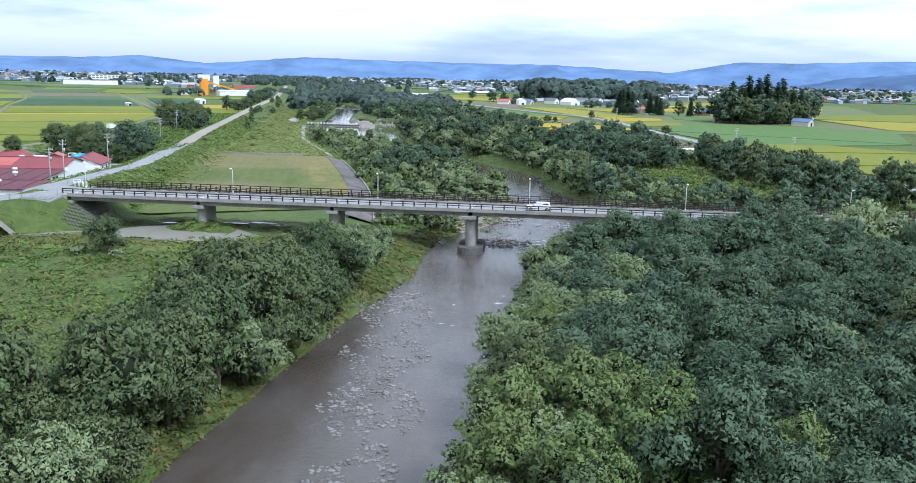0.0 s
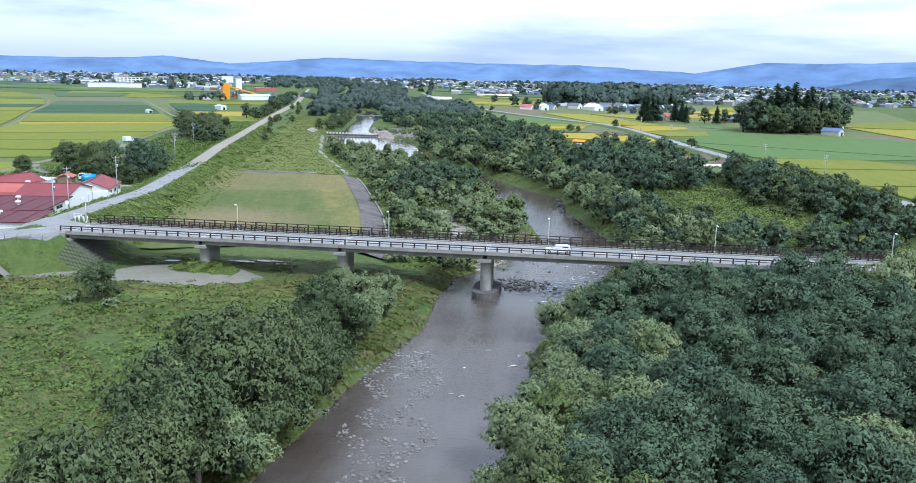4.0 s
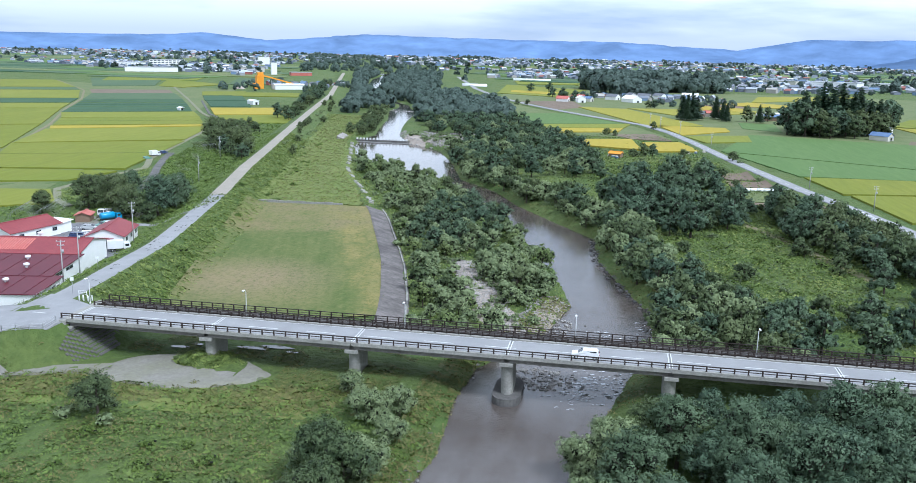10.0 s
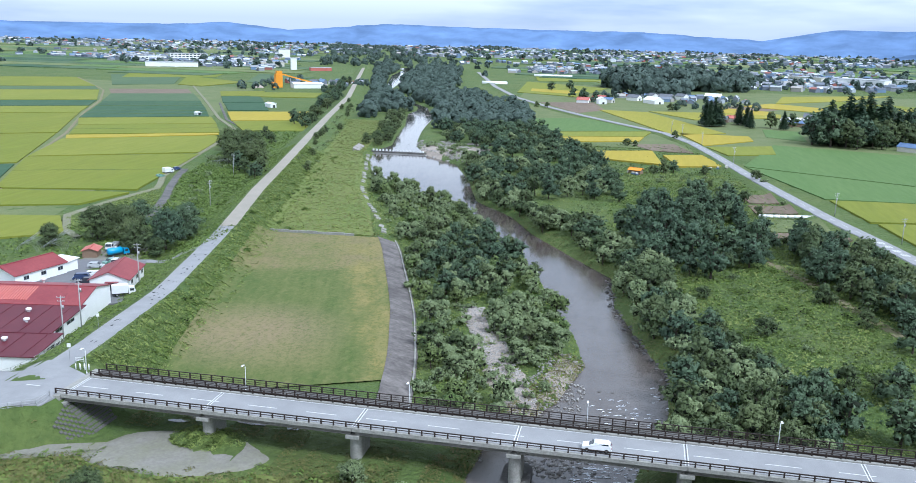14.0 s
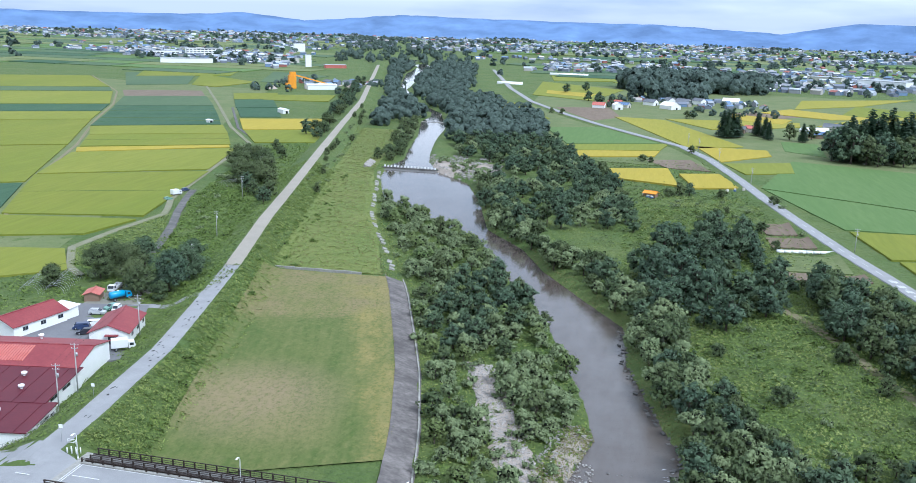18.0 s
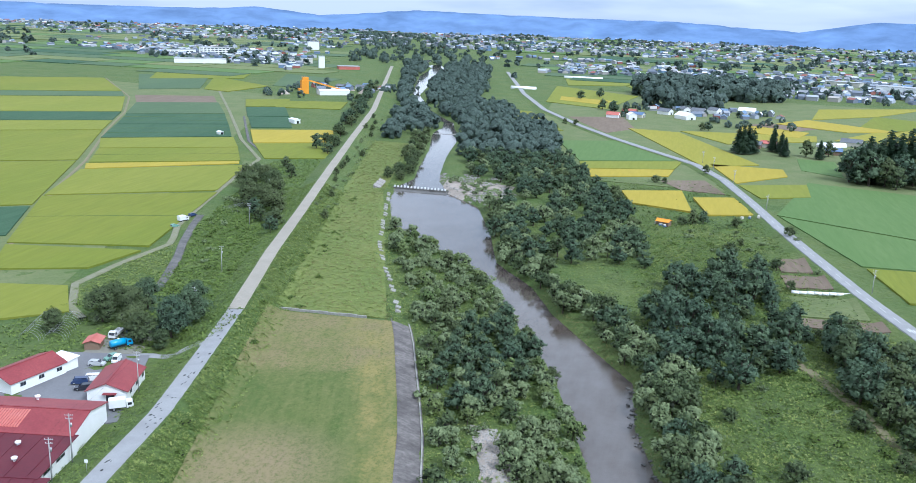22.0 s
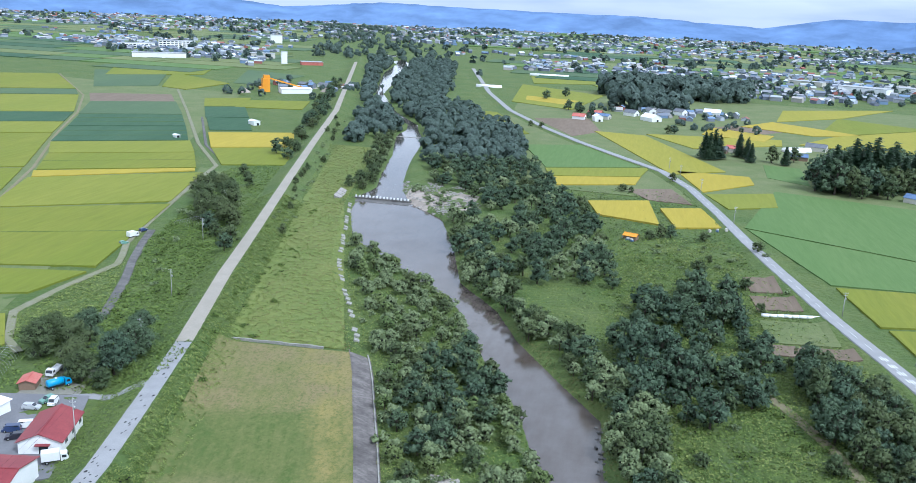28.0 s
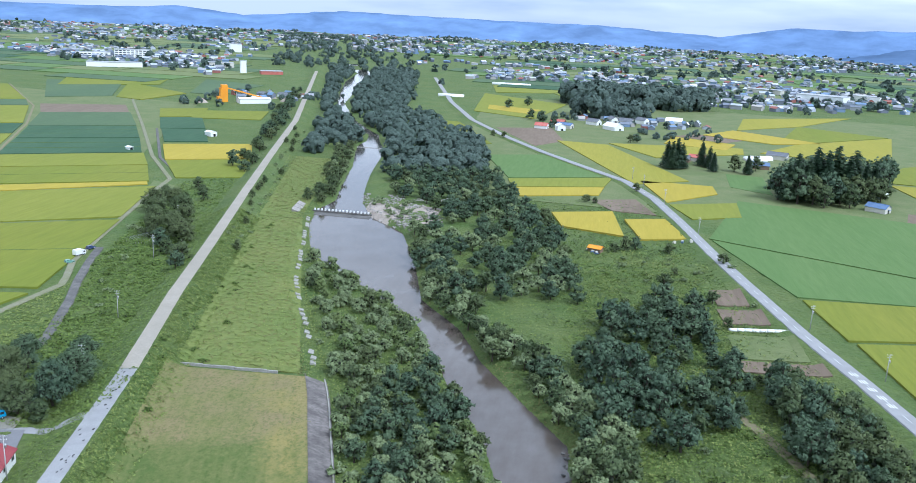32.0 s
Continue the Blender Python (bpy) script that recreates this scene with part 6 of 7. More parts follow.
def cable(a, b, sag, label="black overhead power cable"):
    n = 10
    pts = []
    for i in range(n + 1):
        k = i / n
        pts.append((a[0] + (b[0] - a[0]) * k, a[1] + (b[1] - a[1]) * k, a[2] + (b[2] - a[2]) * k - 4 * sag * k * (1 - k), 0.012))
    tagged(part("cable", tube_mesh("cable", M["tyre"], pts, 4)), label, "cable", "overhead cables")


for q in (-0.8, 0.8):
    cable((-23.4 + q, 33, ground_z(-23.4, 33) + 9.3), (-24.8 + q, 41, ground_z(-24.8, 41) + 10.8), 0.1)
    cable((-24.8 + q, 41, ground_z(-24.8, 41) + 10.8), (-33 + q, 77, ground_z(-33, 77) + 10.8), 0.5)
    cable((-33 + q, 77, ground_z(-33, 77) + 10.8), (-48 + q, 130, ground_z(-48, 130) + 9.8), 0.8)
    cable((-48 + q, 130, ground_z(-48, 130) + 9.8), (-64 + q, 176, ground_z(-64, 176) + 9.8), 0.8)


# ---- fences and signs at the bridge end ----
def fence(name, pts, label, h=1.1, mat="steel", step=2.0):
    e = empty(name, pose(0, 0, 0), label, "fence")
    post = box_mesh("post", M[mat], (-0.04, 0.04, -0.04, 0.04, 0, h))
    for (xa, ya), (xb, yb) in zip(pts, pts[1:]):
        k = max(1, round(math.hypot(xb - xa, yb - ya) / step))
        for i in range(k + 1):
            x, y = xa + (xb - xa) * i / k, ya + (yb - ya) * i / k
            part("post", post, e, m=pose(x, y, ground_z(x, y)))
        for z in (h - 0.06, h * 0.5, 0.2):
            rows = [(xa + (xb - xa) * i / k, ya + (yb - ya) * i / k) for i in range(k + 1)]
            part("rail", tube_mesh("rail", M[mat], [(x, y, ground_z(x, y) + z, 0.03) for x, y in rows], 5), e)


fence("guard_fence", [(-1.6, -0.9), (-6.4, -8.0), (-16, -9.2)], "pale steel pipe fence along the road edge")
fence("yard_fence", [(-18.6, 16.8), (-45, 12.6)], "grey pipe fence in front of the factory", 1.0, "pole_concrete")
fence("yard_fence", [(-18.4, 17.4), (-20.8, 29.5)], "grey pipe fence beside the factory wall", 1.0, "pole_concrete")
fence("track_gate", [(-13, -13), (-9, -15.5)], "white wire mesh gate across the gravel track", 1.4, "white_paint", 1.0)
e = empty("barrier", pose(-6.5, 13.2, ground_z(-6.5, 13.2)), "white painted pipe barrier beside the bridge end", "barrier")
for x in (0, 1.6):
    part("post", tube_mesh("post", M["white_paint"], [(x, 0, 0, 0.05), (x, 0, 1.0, 0.05)], 6), e)
for z in (0.4, 0.7, 1.0):
    part("rail", tube_mesh("rail", M["white_paint"], [(0, 0, z, 0.04), (1.6, 0, z, 0.04)], 6), e)
for x, y, h in ((-8.0, 13.6, 3.4), (-14.5, 32.0, 3.0)):
    e = empty("road_sign", pose(x, y, ground_z(x, y), 0, 0, 10), "white road sign on a thin steel pole", "sign")
    part("pole", tube_mesh("pole", M["steel"], [(0, 0, -0.2, 0.045), (0, 0, h, 0.045)], 6), e)
    part("panel", box_mesh("panel", M["white_paint"], (-0.35, 0.35, -0.07, -0.05, h - 0.7, h), bevel=0.005), e)
e = empty("bollards", pose(-4.6, 10.4, ground_z(-4.6, 10.4) + 0.07), "cluster of white marker posts at the bridge end", "bollard")
for i in range(6):
    part("post", tube_mesh("post", M["white_paint"], [(i * 0.45, (i % 2) * 0.5, -0.3, 0.12), (i * 0.45, (i % 2) * 0.5, 0.9, 0.10), (i * 0.45, (i % 2) * 0.5, 0.98, 0.04)], 8), e)
# greenhouse hoops by the paddies
e = empty("hoop_house", pose(-84, 96, 0.5, 0, 0, 20), "bare steel hoops of two uncovered greenhouses", "greenhouse")
for r in range(2):
    for i in range(12):
        part("hoop", tube_mesh("hoop", M["steel"], [(r * 7 + 3 + 3 * math.cos(a), i * 1.6, 2.9 * math.sin(a), 0.035) for a in (0, 0.4, 0.8, 1.2, 1.57, 1.94, 2.34, 2.74, 3.14)], 4, False), e)
    part("ridge_bar", tube_mesh("ridge_bar", M["steel"], [(r * 7 + 3, 0, 2.9, 0.035), (r * 7 + 3, 17.6, 2.9, 0.035)], 4), e)
e = empty("hoop_house", pose(-112, 264, 0.5, 0, 0, -20), "bare grey greenhouse hoops beside a grove", "greenhouse")
for i in range(12):
    part("hoop", tube_mesh("hoop", M["steel"], [(4 + 4 * math.cos(a), i * 1.5, 3.2 * math.sin(a), 0.04) for a in (0, 0.5, 1.0, 1.57, 2.14, 2.64, 3.14)], 4, False), e)


# ---- village and farm buildings on the plain ----
def farm_house(x, y, turn, w, ln, eave, rz, wall, roof, label, windows=2):
    gable("farmhouse", Matrix.Translation((x, y, 0.5)) @ pose(0, 0, 0, 0, 0, turn), w, ln, eave, rz, wall, roof, label, "house", "village houses", windows, True)


for x, y, a, w, ln, ev, rz, wl, rf, lab in (
        (39, 787, 80, 9, 12, 3.2, 5.6, "white_paint", "faded_red_roof", "white house with a pale red roof"),
        (56, 774, 20, 8, 9, 4.8, 6.8, "white_paint", "white_paint", "white two-storey house in the village"),
        (63, 801, 70, 9, 15, 3.4, 5.4, "cream_wall", "blue_tile", "cream house with a blue roof"),
        (54, 826, 75, 9, 14, 3.4, 5.6, "brown_wall", "faded_red_roof", "brown house with a rust-red roof"),
        (90, 846, 60, 10, 13, 3.6, 6.4, "white_paint", "grey_tile", "white farmhouse with a grey tile roof"),
        (112, 806, 40, 12, 18, 3.8, 7.2, "white_paint", "white_paint", "large farmhouse with a pale metal roof"),
        (124, 866, 70, 10, 14, 4.2, 7.0, "cream_wall", "grey_tile", "cream farmhouse with a dark tile roof"),
        (108, 872, 30, 9, 11, 4.2, 6.8, "white_paint", "grey_tile", "white farmhouse with a dark tile roof"),
        (140, 880, 50, 9, 12, 4.4, 7.0, "white_paint", "grey_tile", "white house with a grey tile roof"),
        (176, 898, 80, 12, 17, 4.6, 7.6, "white_paint", "white_paint", "large white barn with a pale roof"),
        (160, 626, 75, 9, 16, 3.2, 5.4, "brown_wall", "grey_tile", "brown farmhouse with a grey roof"),
        (172, 634, 75, 8, 12, 3.4, 5.2, "cream_wall", "faded_red_roof", "cream barn with a rusty roof"),
        (178, 622, 70, 7, 9, 3.0, 4.6, "white_paint", "grey_tile", "small white shed with a grey roof"),
        (217, 618, 85, 9, 12, 3.2, 5.0, "brown_wall", "blue_tile", "low farmhouse with a blue roof"),
        (243, 676, 70, 10, 16, 3.6, 6.0, "cream_wall", "grey_tile", "cream farmhouse with a grey roof"),
        (277, 526, 60, 10, 14, 3.6, 6.2, "white_paint", "grey_tile", "white farmhouse with a dark roof by the wood"),
        (262, 470, 50, 8, 12, 3.2, 5.2, "cream_wall", "blue_tile", "cream house with a blue-grey roof"),
        (-213, 585, 60, 6, 8, 3.4, 4.2, "white_paint", "white_paint", "small white pump house"),
        (-234, 493, 60, 3.5, 4, 2.4, 3.0, "white_paint", "white_paint", "tiny pale hut at the field edge"),
        (-262, 905, 60, 9, 14, 3.4, 5.4, "cream_wall", "grey_tile", "cream house with a grey roof"),
        (-275, 930, 70, 9, 14, 3.4, 5.4, "white_paint", "grey_tile", "white house with a grey roof"),
        (-300, 925, 65, 9, 12, 3.4, 5.4, "brown_wall", "grey_tile", "brown house with a grey roof"),
        (-330, 935, 65, 9, 12, 3.4, 5.4, "white_paint", "blue_tile", "white house with a blue roof")):
    farm_house(x, y, a, w, ln, ev, rz, wl, rf, lab)
gable("tarp_shed", Matrix.Translation((93, 320, 0.3)) @ pose(0, 0, 0, 0, 0, 70), 4, 6, 2.0, 2.8, "brown_wall", "orange_paint", "garden shed with an orange tarpaulin roof", "shed", "", 0, False)
for i, (x, y) in enumerate(((86, 321), (88, 317), (127, 348), (131, 351), (135, 349), (90, 315))):
    e = empty("crate_stack", pose(x, y, ground_z(x, y), 0, 0, 25 * i), "stack of garden crates and boards", "crates", "garden clutter")
    part("crate", box_mesh("crate", M["blue_tile" if i % 2 else "cream_wall"], (-0.8, 0.8, -0.6, 0.6, 0, 0.8), bevel=0.04), e)
    part("crate", box_mesh("crate", M["cream_wall"], (-0.5, 0.9, -0.5, 0.5, 0.82, 1.3), bevel=0.04), e)
for x, y, a, ln, lab in ((-124, 1074, 90, 34, "long white plastic greenhouse tunnel"), (-86, 1342, 88, 62, "very long white plastic greenhouse tunnel"), (205, 655, 75, 18, "low white plastic tunnel"), (210, 660, 75, 18, "low white plastic tunnel")):
    e = empty("greenhouse", pose(x, y, 0.5, 0, 0, -a), lab, "greenhouse", "greenhouses")
    part("cover", tube_mesh("cover", M["white_paint"], [(0, 0, 0, 3.4), (0, ln, 0, 3.4)], 14), e)
    part("end_wall", box_mesh("end_wall", M["cream_wall"], (-3.0, 3.0, -0.1, 0, -0.4, 1.6)), e)

# gravel plant with its orange tower and conveyor
plant_e = empty("gravel_plant", pose(-318, 836, 0.5, 0, 0, 36), "orange gravel plant tower with a long conveyor", "plant")
part("tower", box_mesh("tower", M["orange_paint"], (-4, 4, -4, 4, 0, 15), (-2.5, 4, -3, 3, 15, 18.5), bevel=0.1), plant_e)
part("tower_base", box_mesh("tower_base", M["orange_paint"], (-7, -4, -4, 4, 0, 6), bevel=0.1), plant_e)
part("conveyor", mesh_from("conveyor", [(3, -1, 14.5), (3, 1, 14.5), (3, 1, 16), (3, -1, 16), (42, -1, 4), (42, 1, 4), (42, 1, 5.5), (42, -1, 5.5)], [(0, 1, 2, 3), (7, 6, 5, 4), (0, 4, 5, 1), (1, 5, 6, 2), (2, 6, 7, 3), (3, 7, 4, 0)], M["orange_paint"]), plant_e)
for x in (14, 24, 34):
    part("conveyor_leg", box_mesh("conveyor_leg", M["steel"], (x - 0.2, x + 0.2, -0.9, -0.6, 0, 14 - x * 0.28), (x - 0.2, x + 0.2, 0.6, 0.9, 0, 14 - x * 0.28)), plant_e)
hall = gable("plant_hall", Matrix.Translation((-276, 858, 0.5)) @ pose(0, 0, 0, 0, 0, 126), 14, 34, 5, 6.2, "white_paint", "white_paint", "long white hall of the gravel plant", "hall", "", 5, False)
for x, y, r in ((-335, 818, 7), (-262, 880, 8), (-250, 895, 6), (-290, 905, 7)):
    bm = bmesh.new()
    bmesh.ops.create_cone(bm, cap_ends=False, segments=18, radius1=r, radius2=0.4, depth=r * 0.7, matrix=Matrix.Translation((0, 0, r * 0.35)))
    me = bpy.data.meshes.new("heap")
    bm.to_mesh(me)
    bm.free()
    me.materials.append(M["gravel"])
    tagged(part("gravel_heap", me, m=pose(x, y, 0.5)), "conical heap of grey gravel", "heap", "gravel heaps")


def big_block(name, x, y, turn, w, d, h, label, wall="white_paint", storeys=0):
    e = empty(name, pose(x, y, 0.5, 0, 0, turn), label, "building", "far buildings")
    part("wall", box_mesh("wall", M[wall], (0, w, 0, d, 0, h)), e)
    part("roof", box_mesh("roof", M["steel"], (-0.4, w + 0.4, -0.4, d + 0.4, h, h + 0.5)), e)
    for s in range(storeys):
        for i in range(int(w / 7)):
            part("window", box_mesh("window", M["glass_dark"], (i * 7 + 1, i * 7 + 5.8, -0.06, 0.02, s * 3.6 + 1.3, s * 3.6 + 2.9)), e)


big_block("warehouse", -700, 1195, 32, 82, 22, 8, "long white warehouse on the far plain")
big_block("school", -800, 1450, 32, 66, 16, 15, "white four-storey school building with dark windows", "white_paint", 4)
big_block("school_wing", -860, 1420, 32, 60, 14, 9, "white low school wing with dark windows", "white_paint", 2)
big_block("white_tower_block", -755, 1865, 30, 26, 18, 18, "tall white block above the town roofs", "white_paint", 0)
big_block("water_tower", -470, 1245, 30, 9, 9, 20, "slim white tower beside the levee road")
big_block("red_store", -440, 1255, 30, 34, 20, 5, "low store with a rust-red front", "faded_red_roof")
big_block("factory_block", 385, 1360, -30, 70, 36, 11, "large pale factory hall in the town", "white_paint", 1)
big_block("factory_block", 470, 1440, -30, 60, 30, 9, "long pale hall in the town")
big_block("factory_block", 330, 1480, -25, 55, 24, 8, "pale roofed hall in the town", "cream_wall")
big_block("warehouse", -560, 1330, 32, 40, 20, 9, "grey-white warehouse in the far town", "cream_wall")

# far towns: joined houses whose colours differ roof by roof
m, n, l, b = nodes_of("town_colours", 0.7, 0, 0.3)
g = n.new("ShaderNodeNewGeometry")
r = n.new("ShaderNodeValToRGB")
r.color_ramp.interpolation = "CONSTANT"
cols = [(0.0, (0.40, 0.43, 0.48)), (0.14, (0.17, 0.19, 0.23)), (0.36, (0.30, 0.31, 0.33)), (0.52, (0.10, 0.12, 0.15)), (0.68, (0.16, 0.23, 0.34)), (0.80, (0.38, 0.36, 0.33)), (0.91, (0.28, 0.11, 0.09)), (0.95, (0.62, 0.64, 0.68))]
r.color_ramp.elements[0].position, r.color_ramp.elements[0].color = 0.0, (*cols[0][1], 1)
r.color_ramp.elements[1].position, r.color_ramp.elements[1].color = cols[1][0], (*cols[1][1], 1)
for p, c in cols[2:]:
    el = r.color_ramp.elements.new(p)
    el.color = (*c, 1)
l.new(g.outputs["Random Per Island"], r.inputs[0])
fine = noisy(n, l, 0.8)
l.new(mixed(n, l, fine, r.outputs[0], r.outputs[0]), b.inputs["Base Color"])
M["town"] = m


def town(name, inside, count, box, seed, label, big=1.0):
    rng = random.Random(seed)
    v, f = [], []
    made = 0
    for _ in range(count * 30):
        if made >= count:
            break
        x, y = rng.uniform(box[0], box[1]), rng.uniform(box[2], box[3])
        if not inside(x, y):
            continue
        made += 1
        w, d = rng.uniform(4, 8) * big, rng.uniform(5, 11) * big
        h, rz = rng.uniform(3, 6) * min(big, 1.3), rng.uniform(1.2, 2.6)
        a = rng.uniform(0, 3.14)
        ca, sa = math.cos(a), math.sin(a)
        for pts, fs in (([(-w, -d, 0), (w, -d, 0), (w, d, 0), (-w, d, 0), (-w, -d, h), (w, -d, h), (w, d, h), (-w, d, h), (0, -d, h + rz), (0, d, h + rz)], [(0, 1, 5, 8, 4), (2, 3, 7, 9, 6), (1, 2, 6, 5), (3, 0, 4, 7)]),
                        ([(-w - 0.6, -d - 0.6, h - 0.2), (w + 0.6, -d - 0.6, h - 0.2), (w + 0.6, d + 0.6, h - 0.2), (-w - 0.6, d + 0.6, h - 0.2), (0, -d - 0.6, h + rz + 0.2), (0, d + 0.6, h + rz + 0.2)], [(1, 2, 5, 4), (3, 0, 4, 5)])):
            k = len(v)
            v += [(x + (px * ca - py * sa) * 0.7, y + (px * sa + py * ca) * 0.7, 0.4 + pz) for px, py, pz in pts]
            f += [tuple(k + i for i in q) for q in fs]
    tagged(part(name, mesh_from(name, v, f, M["town"])), label, "town", kind="stuff")


off_river = lambda x, y: abs(x + 0.31 * y - 40) > 150
town("near_town", lambda x, y: ((x - 400) / 260) ** 2 + ((y - 1350 - 0.35 * (x - 400)) / 190) ** 2 < 1, 260, (130, 680, 1050, 1700), 51, "crowded roofs of the town on the plain")
town("north_town", lambda x, y: off_river(x, y) and y - 1500 - 0.1 * x > -60, 200, (-140, 420, 1430, 1760), 52, "row of houses beyond the paddies")
town("west_town", lambda x, y: off_river(x, y) and abs(y - 1400 + 0.55 * (x + 600)) < 170, 240, (-1100, -400, 1080, 1900), 53, "houses of the far left town")
town("hamlets", lambda x, y: off_river(x, y) and noise.noise(Vector((x * 0.0035, y * 0.0035, 7))) > 0.02, 760, (-1900, 1900, 1500, 2700), 54, "scattered hamlets on the far plain")
town("far_town", lambda x, y: noise.noise(Vector((x * 0.002, y * 0.0028, 9))) > -0.22, 2600, (-2700, 2700, 2300, 4350), 55, "pale roofs of the distant city below the hills", 1.35)
town("village_sheds", lambda x, y: ((x - 130) / 70) ** 2 + ((y - 880) / 50) ** 2 < 1, 26, (60, 210, 820, 940), 56, "small sheds and roofs in the village", 0.7)
town("plant_sheds", lambda x, y: True, 14, (-345, -250, 870, 960), 57, "sheds and heaps round the gravel plant", 0.8)


# ---- small cover: weeds, stones, foam ----
def scatter_cover(name, material, inside, count, box, seed, size, label, lift=(0.05, 0.4)):
    """Leaf sprays strewn over an area in low mounds; each spray shades with its mound."""
    rng = np.random.default_rng(seed)
    pts, lean = [], []
    for _ in range(count * 6):
        if len(pts) >= count:
            break
        x, y = rng.uniform(box[0], box[1]), rng.uniform(box[2], box[3])
        if inside(x, y) and noise.noise(Vector((x * 0.16, y * 0.16, seed))) > -0.55 + 0.4 * rng.random():
            mound = [noise.noise(Vector((px * 0.5, py * 0.5, seed + 3))) for px, py in ((x, y), (x + 0.3, y), (x, y + 0.3))]
            pts.append((x, y, ground_z(x, y) + 0.12 + rng.uniform(*lift) * 0.6 + 0.7 * max(-0.25, mound[0])))
            lean.append((mound[0] - mound[1], mound[0] - mound[2], 0.22))
    p = np.array(pts)
    k = len(p)
    up = unit(np.array(lean))
    nrm = unit(rng.normal(size=(k, 3)) * 0.28 + up)
    t = unit(np.cross(nrm, rng.normal(size=(k, 3))))
    b = np.cross(nrm, t)
    s = size * rng.uniform(0.5, 1.4, k)[:, None]
    a = rng.uniform(0.4, 0.8, k)[:, None]
    tri = np.stack([p + t * s, p - t * s * 0.7 + b * s * a, p - t * s * 0.7 - b * s * a], 1)
    soft = np.repeat(unit(up + nrm * 0.35), 3, axis=0).tolist()
    tagged(part(name, soft_mesh(name, tri.reshape(-1, 3).tolist(), np.arange(k * 3).reshape(-1, 3).tolist(), M[material], soft)), label, "weeds", kind="stuff")


def off_track(x, y):
    return not (11 < x < 36 and -10 < y < 9) and abs(y - (-5.5 + 0.45 * (x - 3))) > 3.0


scatter_cover("weed_meadow", "weed_leaf", lambda x, y: x < left_bank(y) - 1 and off_track(x, y) and ground_z(x, y) < 3, 60000, (-30, 66, -110, -4), 71, 0.25, "thick green creeping weeds on the floodplain")
scatter_cover("dry_weeds", "dry_leaf", lambda x, y: x < left_bank(y) - 1 and off_track(x, y) and noise.noise(Vector((x * 0.06, y * 0.06, 5))) > -0.16 and ground_z(x, y) < 3, 45000, (-30, 66, -110, -4), 72, 0.19, "yellowing weeds on the floodplain")
scatter_cover("bank_grass", "dry_leaf", lambda x, y: -6 < x - left_bank(y) < 0.3, 16000, (50, 84, -110, 60), 73, 0.2, "yellow-green grass on the river bank", (0.0, 0.25))
scatter_cover("bank_grass", "dry_leaf", lambda x, y: -0.3 < x - right_bank(y) < 5, 8000, (60, 106, -60, 150), 74, 0.2, "yellow-green grass on the river bank", (0.0, 0.25))
scatter_cover("levee_weeds", "weed_leaf", lambda x, y: 2.9 < abs(x - levee_x(y)) < 14, 60000, (-110, 10, 14, 330), 75, 0.21, "green weeds on the levee slope")
scatter_cover("levee_grass", "meadow_leaf", lambda x, y: 3.2 < x - levee_x(y) < 15, 62000, (-110, 12, 16, 330), 86, 0.24, "pale grass on the river side of the levee")
scatter_cover("upper_meadow", "meadow_leaf", lambda x, y: levee_x(y) + 11 < x < lerp(STEP_EDGE, y) + 7 and y > 149, 48000, (-130, 14, 149, 520), 76, 0.26, "rough green grass of the upper floodplain")
scatter_cover("upper_meadow_dry", "dry_leaf", lambda x, y: levee_x(y) + 15 < x < lerp(STEP_EDGE, y) and y > 149, 34000, (-130, 14, 149, 520), 77, 0.25, "pale grass of the upper floodplain", (0.0, 0.2))
scatter_cover("island_grass", "meadow_leaf", lambda x, y: lerp(STEP_EDGE, y) + 5 < x < left_bank(y) and not open_bar(x, y), 14000, (-50, 84, 14, 340), 88, 0.26, "pale reeds and grass between the willows")
scatter_cover("right_clumps", "meadow_leaf", lambda x, y: x > right_bank(y) + 8 and x < lerp(RIGHT_ROAD, y) - 8 and noise.noise(Vector((x * 0.09, y * 0.09, 6))) > 0.0, 16000, (84, 175, 12, 330), 89, 0.36, "lighter creeper clumps on the right bank", (0.2, 0.6))
scatter_cover("right_shadow_clumps", "broad_leaf", lambda x, y: x > right_bank(y) + 8 and x < lerp(RIGHT_ROAD, y) - 8 and noise.noise(Vector((x * 0.09, y * 0.09, 9))) > 0.1, 14000, (60, 175, 12, 430), 90, 0.36, "dark weed clumps on the right bank", (0.2, 0.7))
scatter_cover("island_weeds", "weed_leaf", lambda x, y: lerp(STEP_EDGE, y) + 6 < x < left_bank(y) and not open_bar(x, y), 9000, (-50, 84, 14, 340), 78, 0.36, "green weeds between the willows")
scatter_cover("right_weeds", "weed_leaf", lambda x, y: x > right_bank(y) + 8 and x < lerp(RIGHT_ROAD, y) - 8, 60000, (84, 175, 12, 300), 79, 0.26, "bright green creeping weeds on the right bank")
scatter_cover("right_weeds_upper", "weed_leaf", lambda x, y: x > right_bank(y) + 25 and x < lerp(RIGHT_ROAD, y) - 6, 9000, (40, 140, 290, 440), 80, 0.5, "green weeds and gardens beside the road")
scatter_cover("left_plain_weeds", "weed_leaf", lambda x, y: -62 < x - levee_x(y) < -12 and x > lerp([(120, -100), (150, -72), (188, -87), (243, -108), (408, -156)], y), 16000, (-150, -30, 118, 420), 81, 0.45, "green scrub between the canal and the levee")
